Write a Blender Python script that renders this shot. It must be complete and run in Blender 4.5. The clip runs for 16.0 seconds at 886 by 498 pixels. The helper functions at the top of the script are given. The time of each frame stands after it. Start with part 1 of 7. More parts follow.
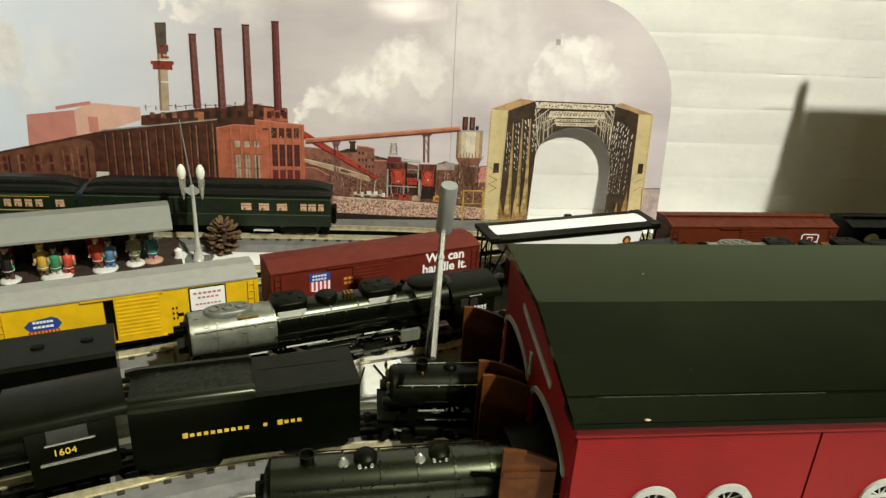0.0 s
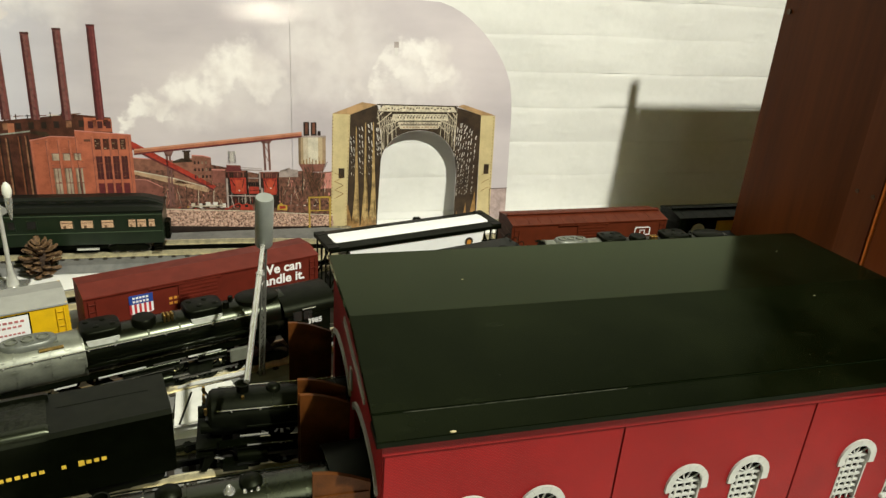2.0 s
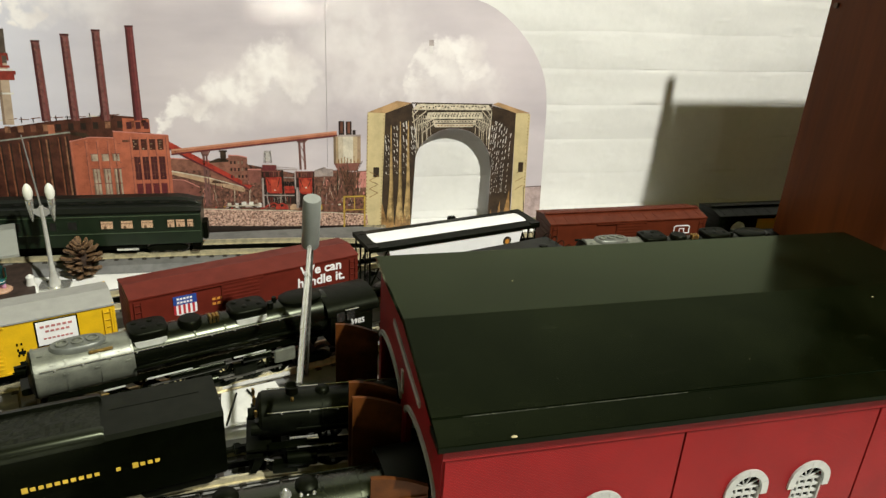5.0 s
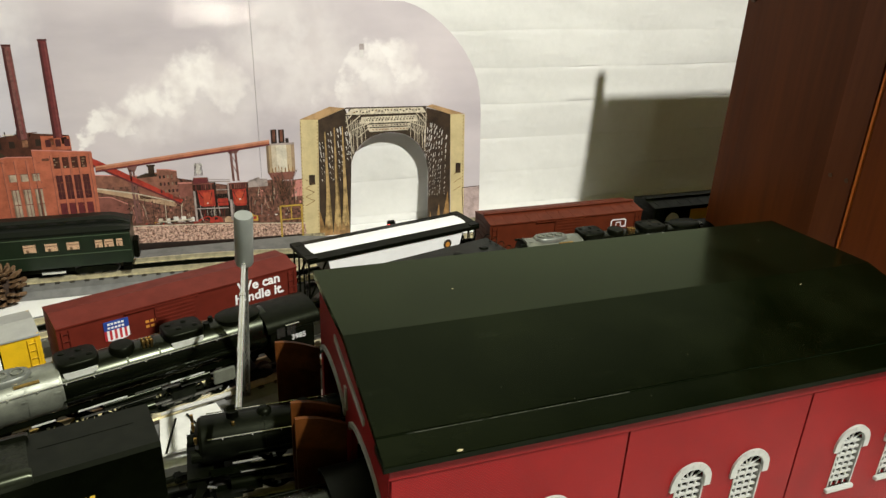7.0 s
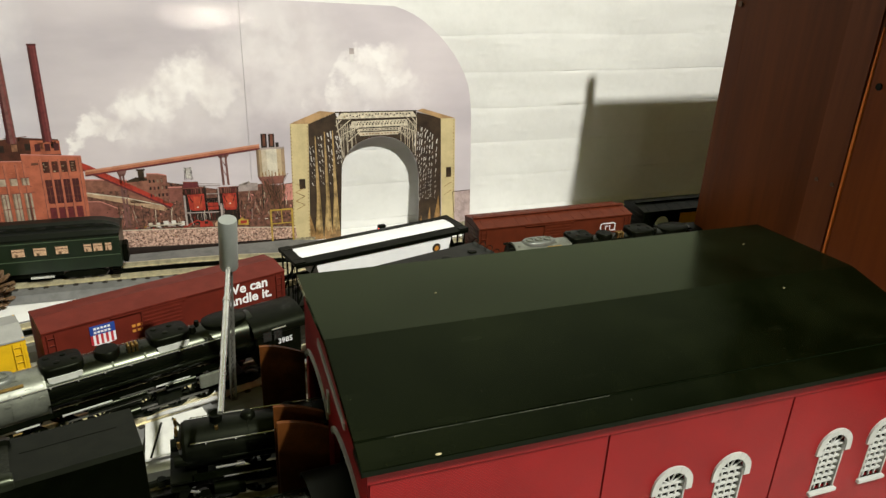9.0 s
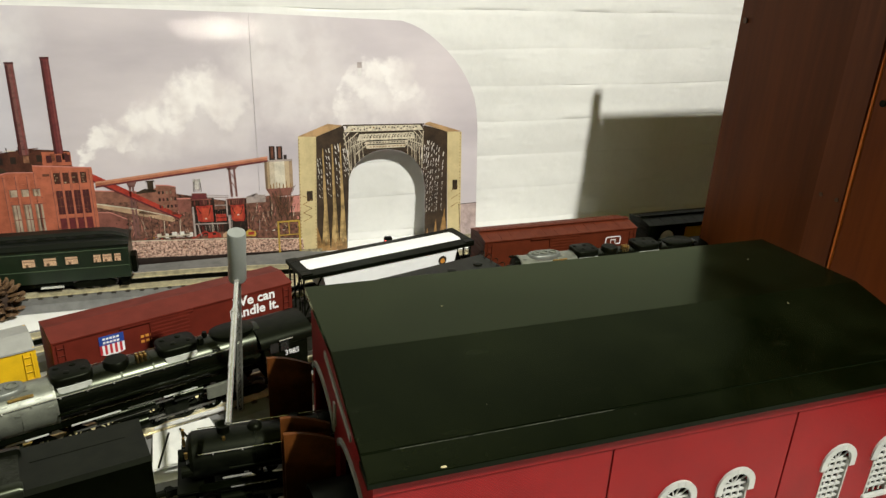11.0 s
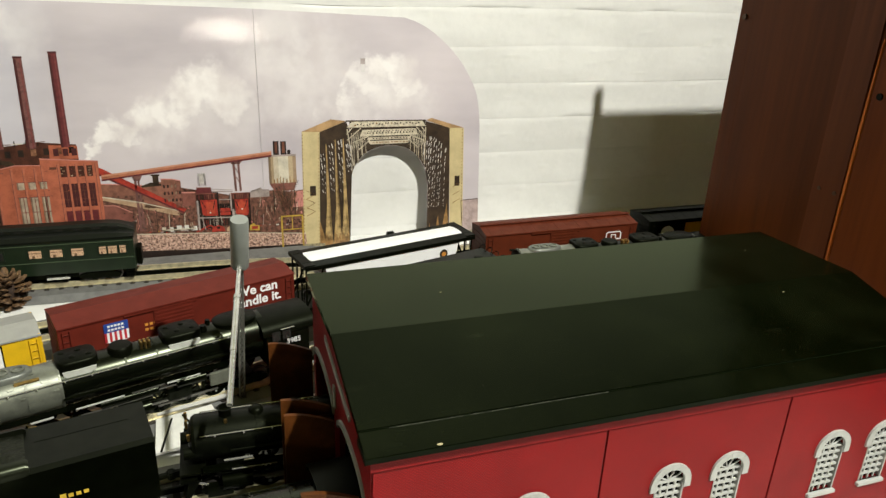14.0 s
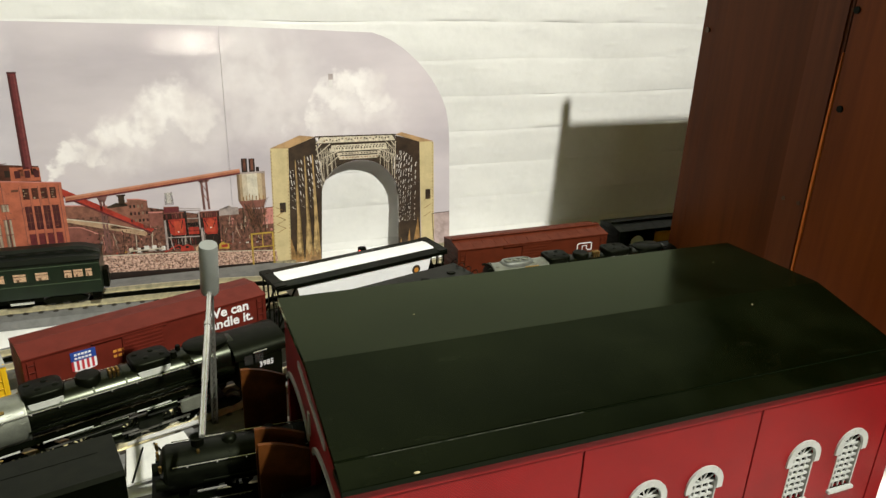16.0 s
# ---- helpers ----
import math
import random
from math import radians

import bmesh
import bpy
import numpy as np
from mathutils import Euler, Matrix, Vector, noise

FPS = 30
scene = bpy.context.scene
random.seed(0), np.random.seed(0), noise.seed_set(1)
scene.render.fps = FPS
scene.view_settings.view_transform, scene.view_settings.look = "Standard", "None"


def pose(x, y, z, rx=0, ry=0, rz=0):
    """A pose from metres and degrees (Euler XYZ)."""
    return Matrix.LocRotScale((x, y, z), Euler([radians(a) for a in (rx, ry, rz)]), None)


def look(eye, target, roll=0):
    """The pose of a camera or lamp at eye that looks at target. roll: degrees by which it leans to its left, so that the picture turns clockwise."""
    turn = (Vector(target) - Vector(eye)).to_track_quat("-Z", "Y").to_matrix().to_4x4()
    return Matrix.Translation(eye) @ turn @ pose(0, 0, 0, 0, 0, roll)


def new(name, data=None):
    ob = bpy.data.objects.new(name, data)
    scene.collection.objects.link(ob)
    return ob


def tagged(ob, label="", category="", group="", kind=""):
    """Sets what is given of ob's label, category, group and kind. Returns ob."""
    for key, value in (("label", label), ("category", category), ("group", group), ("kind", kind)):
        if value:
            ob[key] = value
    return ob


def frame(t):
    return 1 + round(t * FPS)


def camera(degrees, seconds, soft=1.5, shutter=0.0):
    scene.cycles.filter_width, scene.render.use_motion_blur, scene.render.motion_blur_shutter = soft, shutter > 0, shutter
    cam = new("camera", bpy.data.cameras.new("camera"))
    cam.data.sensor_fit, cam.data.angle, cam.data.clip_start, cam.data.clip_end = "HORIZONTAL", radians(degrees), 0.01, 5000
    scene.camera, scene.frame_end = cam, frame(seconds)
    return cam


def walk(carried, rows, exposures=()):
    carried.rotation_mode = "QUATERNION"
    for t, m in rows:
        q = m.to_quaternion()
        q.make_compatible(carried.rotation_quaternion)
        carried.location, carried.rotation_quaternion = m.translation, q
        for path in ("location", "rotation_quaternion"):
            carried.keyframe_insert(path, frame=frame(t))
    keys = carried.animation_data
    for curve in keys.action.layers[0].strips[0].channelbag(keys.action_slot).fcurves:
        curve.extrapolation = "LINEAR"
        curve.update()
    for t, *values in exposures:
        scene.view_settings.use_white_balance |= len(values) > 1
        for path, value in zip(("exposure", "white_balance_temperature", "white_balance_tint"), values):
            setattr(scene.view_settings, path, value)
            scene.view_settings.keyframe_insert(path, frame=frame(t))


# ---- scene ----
cam = camera(62.8, 16.0, soft=1.4)
PATH = [
    (0, (-0.1874, -0.9491, 0.3827), (-0.0709, -0.0422, -0.0223), 3.22),
    (0.5, (-0.1519, -0.9453, 0.3856), (0.0163, -0.0456, -0.0171), 2.73),
    (1, (-0.1337, -0.9444, 0.3883), (0.0930, -0.0567, -0.0123), 2.92),
    (1.5, (-0.1303, -0.9437, 0.3899), (0.1242, -0.0623, -0.0080), 3.37),
    (2, (-0.1354, -0.9423, 0.3878), (0.1343, -0.0647, -0.0086), 4.23),
    (2.5, (-0.1449, -0.9500, 0.3931), (0.1257, -0.0722, -0.0023), 5.03),
    (3, (-0.1449, -0.9529, 0.3921), (0.1285, -0.0757, -0.0026), 4.93),
    (3.5, (-0.1563, -0.9483, 0.3895), (0.1122, -0.0694, -0.0049), 5.44),
    (3.7, (-0.1589, -0.9442, 0.3876), (0.1018, -0.0632, -0.0071), 5.06),
    (5.8, (-0.1458, -0.9290, 0.3873), (0.1132, -0.0526, -0.0188), 2.41),
    (6, (-0.1403, -0.9283, 0.3869), (0.1332, -0.0559, -0.0184), 2.15),
    (6.5, (-0.1407, -0.9238, 0.3921), (0.1652, -0.0621, -0.0128), 1.94),
    (7, (-0.1481, -0.9234, 0.3938), (0.1683, -0.0645, -0.0090), 2.38),
    (7.5, (-0.1458, -0.9261, 0.3928), (0.1702, -0.0660, -0.0076), 2.48),
    (8, (-0.1396, -0.9269, 0.3932), (0.1796, -0.0678, -0.0070), 2.26),
    (10.5, (-0.1382, -0.9307, 0.3985), (0.1796, -0.0661, 0.0094), 2.68),
    (11, (-0.1405, -0.9315, 0.3991), (0.1731, -0.0634, 0.0143), 2.52),
    (11.5, (-0.1445, -0.9322, 0.3974), (0.1608, -0.0603, 0.0145), 2.14),
    (12, (-0.1427, -0.9333, 0.3971), (0.1583, -0.0597, 0.0146), 1.98),
    (12.5, (-0.1450, -0.9319, 0.3966), (0.1516, -0.0567, 0.0145), 2.06),
    (13, (-0.1438, -0.9333, 0.3954), (0.1490, -0.0566, 0.0138), 1.84),
    (13.5, (-0.1393, -0.9362, 0.3989), (0.1556, -0.0603, 0.0168), 1.45),
    (14, (-0.1400, -0.9445, 0.3907), (0.1677, -0.0721, 0.0109), 2.59),
    (14.5, (-0.1417, -0.9411, 0.3973), (0.1884, -0.0766, 0.0183), 2.91),
    (15, (-0.1424, -0.9367, 0.3970), (0.1963, -0.0743, 0.0206), 2.70),
    (15.5, (-0.1420, -0.9374, 0.3994), (0.2006, -0.0760, 0.0242), 2.35),
    (16, (-0.1387, -0.9391, 0.4013), (0.2058, -0.0771, 0.0296), 2.21),
]
K = 1.25  # the layout is drawn in units of K metres
walk(cam, [(t, look(K * Vector(eye), K * Vector(target), roll)) for t, eye, target, roll in PATH],
     exposures=((0, 0.0, 6950, 4), (1.5, 0.0, 6900, 4), (3.5, 0.0, 6820, 5), (6, 0.0, 6580, 8), (16, 0.0, 6580, 8)))

# ---- light ----
world = bpy.data.worlds.new("room_world")
scene.world = world
world.use_nodes = True
world.node_tree.nodes["Background"].inputs["Color"].default_value = (1.0, 0.96, 0.62, 1)
world.node_tree.nodes["Background"].inputs["Strength"].default_value = 0.005


def lamp(name, place, target, size, power, colour, shape="DISK"):
    data = bpy.data.lights.new(name, "AREA")
    data.shape, data.size, data.energy, data.color = shape, size, power, colour
    ob = new(name, data)
    ob.matrix_world = look(place, target)
    return ob


WARM = (1.0, 0.985, 0.905)
lamp("ceiling_lamp", (K * 0.505, K * -1.35, K * 1.42), (-0.9, -0.25, 0.06), 0.07, 76.0, WARM)
# unseen lamp added behind the camera for the glare on the card
lamp("glare_lamp", (K * -0.03, K * -1.6, K * 0.385), (-0.1, 0.0, 0.3), 0.09, 0.9, (1.0, 0.98, 0.82))

# ---- materials ----
MATS = {}


def mat(name, colour, rough=0.6, metal=0.0, vary=0.12, scale=60.0, bump=0.0, fine=700.0, coat=0.0, spec=0.5, other=None):
    """A plain surface with stains at one scale and grain at another."""
    if name in MATS:
        return MATS[name]
    m = bpy.data.materials.new(name)
    m.use_nodes = True
    nt = m.node_tree
    b = nt.nodes["Principled BSDF"]
    tc = nt.nodes.new("ShaderNodeTexCoord")
    n1, n2 = nt.nodes.new("ShaderNodeTexNoise"), nt.nodes.new("ShaderNodeTexNoise")
    n1.inputs["Scale"].default_value, n1.inputs["Detail"].default_value = scale, 5
    n2.inputs["Scale"].default_value, n2.inputs["Detail"].default_value = fine, 3
    mix = nt.nodes.new("ShaderNodeMix")
    mix.data_type = "RGBA"
    dark = other or tuple(c * (1 - 2.2 * vary) for c in colour)
    mix.inputs[6].default_value, mix.inputs[7].default_value = (*dark, 1), (*colour, 1)
    ramp = nt.nodes.new("ShaderNodeMapRange")
    ramp.inputs[1].default_value, ramp.inputs[2].default_value = 0.3, 0.62
    add = nt.nodes.new("ShaderNodeMath")
    add.operation = "MULTIPLY_ADD"
    add.inputs[1].default_value = 0.35
    for n in (n1, n2):
        nt.links.new(tc.outputs["Object"], n.inputs["Vector"])
    sub = nt.nodes.new("ShaderNodeMath")
    sub.operation, sub.inputs[1].default_value = "SUBTRACT", 0.175
    nt.links.new(n1.outputs["Fac"], sub.inputs[0])
    nt.links.new(n2.outputs["Fac"], add.inputs[0])
    nt.links.new(sub.outputs[0], add.inputs[2])
    nt.links.new(add.outputs[0], ramp.inputs[0])
    nt.links.new(ramp.outputs[0], mix.inputs[0])
    nt.links.new(mix.outputs[2], b.inputs["Base Color"])
    rr = nt.nodes.new("ShaderNodeMapRange")
    rr.inputs[3].default_value, rr.inputs[4].default_value = min(1, rough * 1.2), rough * 0.85
    nt.links.new(n1.outputs["Fac"], rr.inputs[0])
    nt.links.new(rr.outputs[0], b.inputs["Roughness"])
    b.inputs["Metallic"].default_value = metal
    b.inputs["Specular IOR Level"].default_value = spec
    if max(colour) < 0.02:
        b.inputs["Specular Tint"].default_value = (0.9, 1.0, 0.72, 1)
    b.inputs["Coat Weight"].default_value = coat
    b.inputs["Coat Roughness"].default_value = 0.25
    if bump:
        bp = nt.nodes.new("ShaderNodeBump")
        bp.inputs["Strength"].default_value, bp.inputs["Distance"].default_value = bump, 0.0008
        nt.links.new(add.outputs[0], bp.inputs["Height"])
        nt.links.new(bp.outputs[0], b.inputs["Normal"])
    MATS[name] = m
    return m


def glow(name, colour, strength):
    m = bpy.data.materials.new(name)
    m.use_nodes = True
    b = m.node_tree.nodes["Principled BSDF"]
    b.inputs["Base Color"].default_value = (*colour, 1)
    b.inputs["Emission Color"].default_value = (*colour, 1)
    b.inputs["Emission Strength"].default_value = strength
    return m


BLACK = mat("black_paint", (0.0016, 0.0022, 0.0008), 0.22, 0, 0.2, 90, spec=0.13)
SOOT = mat("matt_black", (0.0026, 0.0031, 0.0014), 0.4, 0, 0.25, 120, 0.2, spec=0.08)
SILVER = mat("silver_paint", (0.205, 0.215, 0.175), 0.34, 0.45, 0.16, 70)
STEEL = mat("polished_steel", (0.66, 0.66, 0.62), 0.2, 0.75, 0.1, 150)
BRASS = mat("brass", (0.46, 0.30, 0.10), 0.3, 1.0, 0.15, 200)
RAIL = mat("brassy_rail", (0.74, 0.67, 0.45), 0.34, 0.55, 0.15, 120)
TIE = mat("dark_tie", (0.03, 0.024, 0.018), 0.7)
BALLAST = mat("grey_roadbed", (0.17, 0.17, 0.165), 0.75, 0, 0.12, 70, 0.5, 1500)
BOILER = mat("satin_boiler_black", (0.0018, 0.0024, 0.0010), 0.23, 0, 0.25, 60, spec=0.26, coat=0.06)
DULL = mat("dull_steel", (0.16, 0.155, 0.14), 0.35, 0.6, 0.15, 120)
BRIGHT = mat("bright_metal", (0.74, 0.74, 0.71), 0.25, 0.35, 0.06, 120)
SNOW = mat("white_table_top", (0.88, 0.88, 0.86), 0.6, 0, 0.06, 22, 0.2)
WALLP = mat("white_wall_paint", (0.745, 0.74, 0.725), 0.55, 0, 0.04, 9, 0.9, 90)


def roof_sheet():
    """Smooth black sheet with a thin film of dust, smears and pale specks."""
    m = bpy.data.materials.new("black_roof_sheet")
    m.use_nodes = True
    nt = m.node_tree
    b = nt.nodes["Principled BSDF"]
    tc = nt.nodes.new("ShaderNodeTexCoord")
    film, smear, speck = (nt.nodes.new("ShaderNodeTexNoise") for _ in range(3))
    for n, scale, detail in ((film, 14, 10), (smear, 60, 8), (speck, 420, 2)):
        n.inputs["Scale"].default_value, n.inputs["Detail"].default_value = scale, detail
    stretch = nt.nodes.new("ShaderNodeMapping")
    stretch.inputs["Scale"].default_value = (0.35, 1.6, 1.6)
    nt.links.new(tc.outputs["Object"], stretch.inputs["Vector"])
    nt.links.new(stretch.outputs[0], smear.inputs["Vector"])
    for n in (film, speck):
        nt.links.new(tc.outputs["Object"], n.inputs["Vector"])

    def ranged(node, a, c, lo, hi):
        r = nt.nodes.new("ShaderNodeMapRange")
        for k, v in enumerate((a, c, lo, hi)):
            r.inputs[k + 1].default_value = v
        nt.links.new(node.outputs["Fac"], r.inputs[0])
        return r

    def mixed(fac, lower, colour):
        x = nt.nodes.new("ShaderNodeMix")
        x.data_type = "RGBA"
        nt.links.new(fac.outputs[0], x.inputs[0])
        if isinstance(lower, tuple):
            x.inputs[6].default_value = lower
        else:
            nt.links.new(lower.outputs[2], x.inputs[6])
        x.inputs[7].default_value = colour
        return x

    a = mixed(ranged(film, 0.38, 0.70, 0, 1), (0.0009, 0.0016, 0.0003, 1), (0.0032, 0.0044, 0.0015, 1))
    a = mixed(ranged(smear, 0.60, 0.80, 0, 0.35), a, (0.0085, 0.010, 0.005, 1))
    a = mixed(ranged(speck, 0.755, 0.785, 0, 0.6), a, (0.05, 0.052, 0.035, 1))
    nt.nodes.remove(b)
    body, sheen, blend, fresnel = (nt.nodes.new(k) for k in ("ShaderNodeBsdfDiffuse", "ShaderNodeBsdfGlossy", "ShaderNodeMixShader", "ShaderNodeFresnel"))
    nt.links.new(a.outputs[2], body.inputs["Color"])
    sheen.inputs["Color"].default_value = (0.86, 1.0, 0.66, 1)
    nt.links.new(ranged(film, 0.35, 0.7, 0.15, 0.21).outputs[0], sheen.inputs["Roughness"])
    fresnel.inputs["IOR"].default_value = 1.166
    nt.links.new(fresnel.outputs[0], blend.inputs[0])
    nt.links.new(body.outputs[0], blend.inputs[1])
    nt.links.new(sheen.outputs[0], blend.inputs[2])
    nt.links.new(blend.outputs[0], nt.nodes["Material Output"].inputs["Surface"])
    return m


ROOFM = roof_sheet()
# dark olive on unseen room surfaces, set to steer the bounce into shadows
DIMWALL = mat("dim_room_paint", (0.215, 0.22, 0.06), 0.7, 0, 0.1, 4)
BRICK = mat("red_brick_plastic", (0.12, 0.006, 0.009), 0.5, 0, 0.1, 30)
DOORM = mat("brown_door", (0.088, 0.028, 0.006), 0.5, 0, 0.2, 80, spec=0.12)
WINP = mat("window_plastic", (0.41, 0.42, 0.405), 0.5, 0, 0.06, 80)
WHITEP = mat("white_plastic", (0.74, 0.74, 0.70), 0.45, 0, 0.06, 80)
GREYT = mat("grey_trim", (0.36, 0.36, 0.34), 0.5)
DKGREEN = mat("pullman_green", (0.011, 0.021, 0.010), 0.33, 0, 0.15, 60)
DKROOF = mat("coach_roof", (0.005, 0.006, 0.005), 0.4, spec=0.25)
YELLOW = mat("yellow_paint", (0.72, 0.44, 0.012), 0.42, 0, 0.08, 60)
REDCAR = mat("boxcar_red", (0.12, 0.017, 0.010), 0.5, 0, 0.1, 60, spec=0.16)
OXIDE = mat("boxcar_oxide", (0.10, 0.020, 0.008), 0.5, 0, 0.1, 60, spec=0.12)
GREYROOF = mat("grey_roof", (0.30, 0.30, 0.28), 0.5, 0, 0.05, 80)
BLUE = mat("tank_blue", (0.025, 0.20, 0.46), 0.35)
GREYF = mat("canopy_grey", (0.25, 0.26, 0.235), 0.5, 0, 0.03, 60)
WIN = glow("lit_window", (0.62, 0.38, 0.23), 0.09)
WIN_N, WIN_R = WIN.node_tree.nodes.new("ShaderNodeTexNoise"), WIN.node_tree.nodes.new("ShaderNodeValToRGB")
WIN_N.inputs["Scale"].default_value, WIN_N.inputs["Detail"].default_value = 130.0, 3
WIN_R.color_ramp.elements[0].position, WIN_R.color_ramp.elements[0].color = 0.38, (0.16, 0.075, 0.04, 1)
WIN_R.color_ramp.elements[1].position, WIN_R.color_ramp.elements[1].color = 0.58, (0.75, 0.50, 0.32, 1)
WIN.node_tree.links.new(WIN_N.outputs["Fac"], WIN_R.inputs[0])
for socket in ("Base Color", "Emission Color"):
    WIN.node_tree.links.new(WIN_R.outputs[0], WIN.node_tree.nodes["Principled BSDF"].inputs[socket])
BULB = mat("pearl_bulb", (0.8, 0.8, 0.72), 0.25, 0, 0.04)
CREAM = mat("lettering_white", (0.82, 0.82, 0.83), 0.5, 0, 0.03)
GOLD = mat("lettering_gold", (0.75, 0.5, 0.06), 0.45)


def wood(name, light, dark, scale=1.0):
    m = bpy.data.materials.new(name)
    m.use_nodes = True
    nt = m.node_tree
    b = nt.nodes["Principled BSDF"]
    tc, mp = nt.nodes.new("ShaderNodeTexCoord"), nt.nodes.new("ShaderNodeMapping")
    mp.inputs["Scale"].default_value = (9 * scale, 9 * scale, 0.6 * scale)
    n1, n2 = nt.nodes.new("ShaderNodeTexNoise"), nt.nodes.new("ShaderNodeTexNoise")
    n1.inputs["Scale"].default_value, n1.inputs["Detail"].default_value = 2.2, 6
    n2.inputs["Scale"].default_value, n2.inputs["Detail"].default_value = 14.0, 4
    mix, mul = nt.nodes.new("ShaderNodeMix"), nt.nodes.new("ShaderNodeMath")
    mix.data_type = "RGBA"
    mix.inputs[6].default_value, mix.inputs[7].default_value = (*dark, 1), (*light, 1)
    mul.operation, mul.inputs[1].default_value = "MULTIPLY_ADD", 0.4
    ramp = nt.nodes.new("ShaderNodeMapRange")
    ramp.inputs[1].default_value, ramp.inputs[2].default_value = 0.45, 0.95
    nt.links.new(tc.outputs["Object"], mp.inputs["Vector"])
    for n in (n1, n2):
        nt.links.new(mp.outputs[0], n.inputs["Vector"])
    nt.links.new(n2.outputs["Fac"], mul.inputs[0])
    nt.links.new(n1.outputs["Fac"], mul.inputs[2])
    nt.links.new(mul.outputs[0], ramp.inputs[0])
    nt.links.new(ramp.outputs[0], mix.inputs[0])
    nt.links.new(mix.outputs[2], b.inputs["Base Color"])
    b.inputs["Roughness"].default_value = 0.4
    b.inputs["Specular IOR Level"].default_value = 0.11
    MATS[name] = m
    return m


MAHOGANY = wood("mahogany", (0.122, 0.031, 0.0046), (0.062, 0.0152, 0.0025))
ORANGEW = wood("raw_wood_edge", (0.66, 0.19, 0.035), (0.48, 0.12, 0.024))

# ---- mesh helpers ----


def thing(name, label, category, group="", m=None):
    ob = new(name)
    ob.empty_display_size = 0.02
    if m is not None:
        ob.matrix_world = m
    return tagged(ob, label, category, group)


def part(name, bm, material, parent=None, label="", smooth=False):
    """Links a bmesh as one mesh object under a thing or a part."""
    me = bpy.data.meshes.new(name)
    bmesh.ops.recalc_face_normals(bm, faces=bm.faces)
    bm.to_mesh(me)
    bm.free()
    me.materials.append(material)
    if smooth:
        for p in me.polygons:
            p.use_smooth = True
        me.set_sharp_from_angle(angle=radians(40))
    ob = new(name, me)
    ob.parent = parent
    return tagged(ob, label)


def structure(ob, label, category):
    return tagged(ob, label, category, kind="structure")


def B():
    return bmesh.new()


def box(bm, x0, x1, y0, y1, z0, z1, bevel=0.0):
    r = bmesh.ops.create_cube(bm, size=1.0)
    for v in r["verts"]:
        v.co = Vector(((x0 + x1) / 2 + v.co.x * (x1 - x0), (y0 + y1) / 2 + v.co.y * (y1 - y0), (z0 + z1) / 2 + v.co.z * (z1 - z0)))
    if bevel:
        es = list({e for v in r["verts"] for e in v.link_edges})
        bmesh.ops.bevel(bm, geom=es, offset=bevel, segments=2, affect="EDGES")
    return bm


def tube(bm, p0, p1, r0, r1=None, seg=12, caps=True):
    p0, p1 = Vector(p0), Vector(p1)
    d = p1 - p0
    m = Matrix.Translation((p0 + p1) / 2) @ d.to_track_quat("Z", "Y").to_matrix().to_4x4()
    bmesh.ops.create_cone(bm, cap_ends=caps, segments=seg, radius1=r0, radius2=r0 if r1 is None else r1, depth=d.length, matrix=m)
    return bm


def ball(bm, c, r, sx=1, sy=1, sz=1, seg=14, rings=8):
    m = Matrix.Translation(c) @ Matrix.Diagonal((sx, sy, sz, 1))
    bmesh.ops.create_uvsphere(bm, u_segments=seg, v_segments=rings, radius=r, matrix=m)
    return bm


def prism(bm, pts, a, b, axis="x"):
    """A closed outline swept from a to b along an axis; pts are the two other coordinates."""
    def at(p, s):
        return {"x": (s, p[0], p[1]), "y": (p[0], s, p[1]), "z": (p[0], p[1], s)}[axis]
    va, vb = [bm.verts.new(at(p, a)) for p in pts], [bm.verts.new(at(p, b)) for p in pts]
    n = len(pts)
    caps = [bm.faces.new(va), bm.faces.new(vb[::-1])]
    if n > 4:
        for v in va + vb:
            v.co *= 1000
        bmesh.ops.triangulate(bm, faces=caps, ngon_method="EAR_CLIP")
        for v in va + vb:
            v.co *= 0.001
    for i in range(n):
        bm.faces.new((va[i], vb[i], vb[(i + 1) % n], va[(i + 1) % n]))
    return bm


def lathe(bm, prof, c=(0, 0, 0), seg=16):
    """Turned shape from (radius, height) pairs about an upright axis."""
    rings = []
    for r, z in prof:
        rings.append([bm.verts.new((c[0] + r * math.cos(2 * math.pi * i / seg), c[1] + r * math.sin(2 * math.pi * i / seg), c[2] + z)) for i in range(seg)])
    for a, b in zip(rings, rings[1:]):
        for i in range(seg):
            bm.faces.new((a[i], a[(i + 1) % seg], b[(i + 1) % seg], b[i]))
    bm.faces.new(rings[0][::-1])
    bm.faces.new(rings[-1])
    return bm


def loft(bm, rings, n=28, power=2.6):
    """A closed shape through rounded outlines of (half length, half width, height)."""
    rows = []
    for a, c, z in rings:
        row = []
        for i in range(n):
            t = 2 * math.pi * i / n
            co, si = math.cos(t), math.sin(t)
            row.append(bm.verts.new((a * math.copysign(abs(co) ** (2 / power), co), c * math.copysign(abs(si) ** (2 / power), si), z)))
        rows.append(row)
    for p, q in zip(rows, rows[1:]):
        for i in range(n):
            bm.faces.new((p[i], p[(i + 1) % n], q[(i + 1) % n], q[i]))
    bm.faces.new(rows[0][::-1])
    bm.faces.new(rows[-1])
    return bm


def hood(half, low, high, n=14):
    """Points of a rounded roof line, from the low-y eave over to the other."""
    return [(-half * math.cos(math.pi * k / n), low + (high - low) * math.sin(math.pi * k / n) ** 0.8) for k in range(n + 1)]


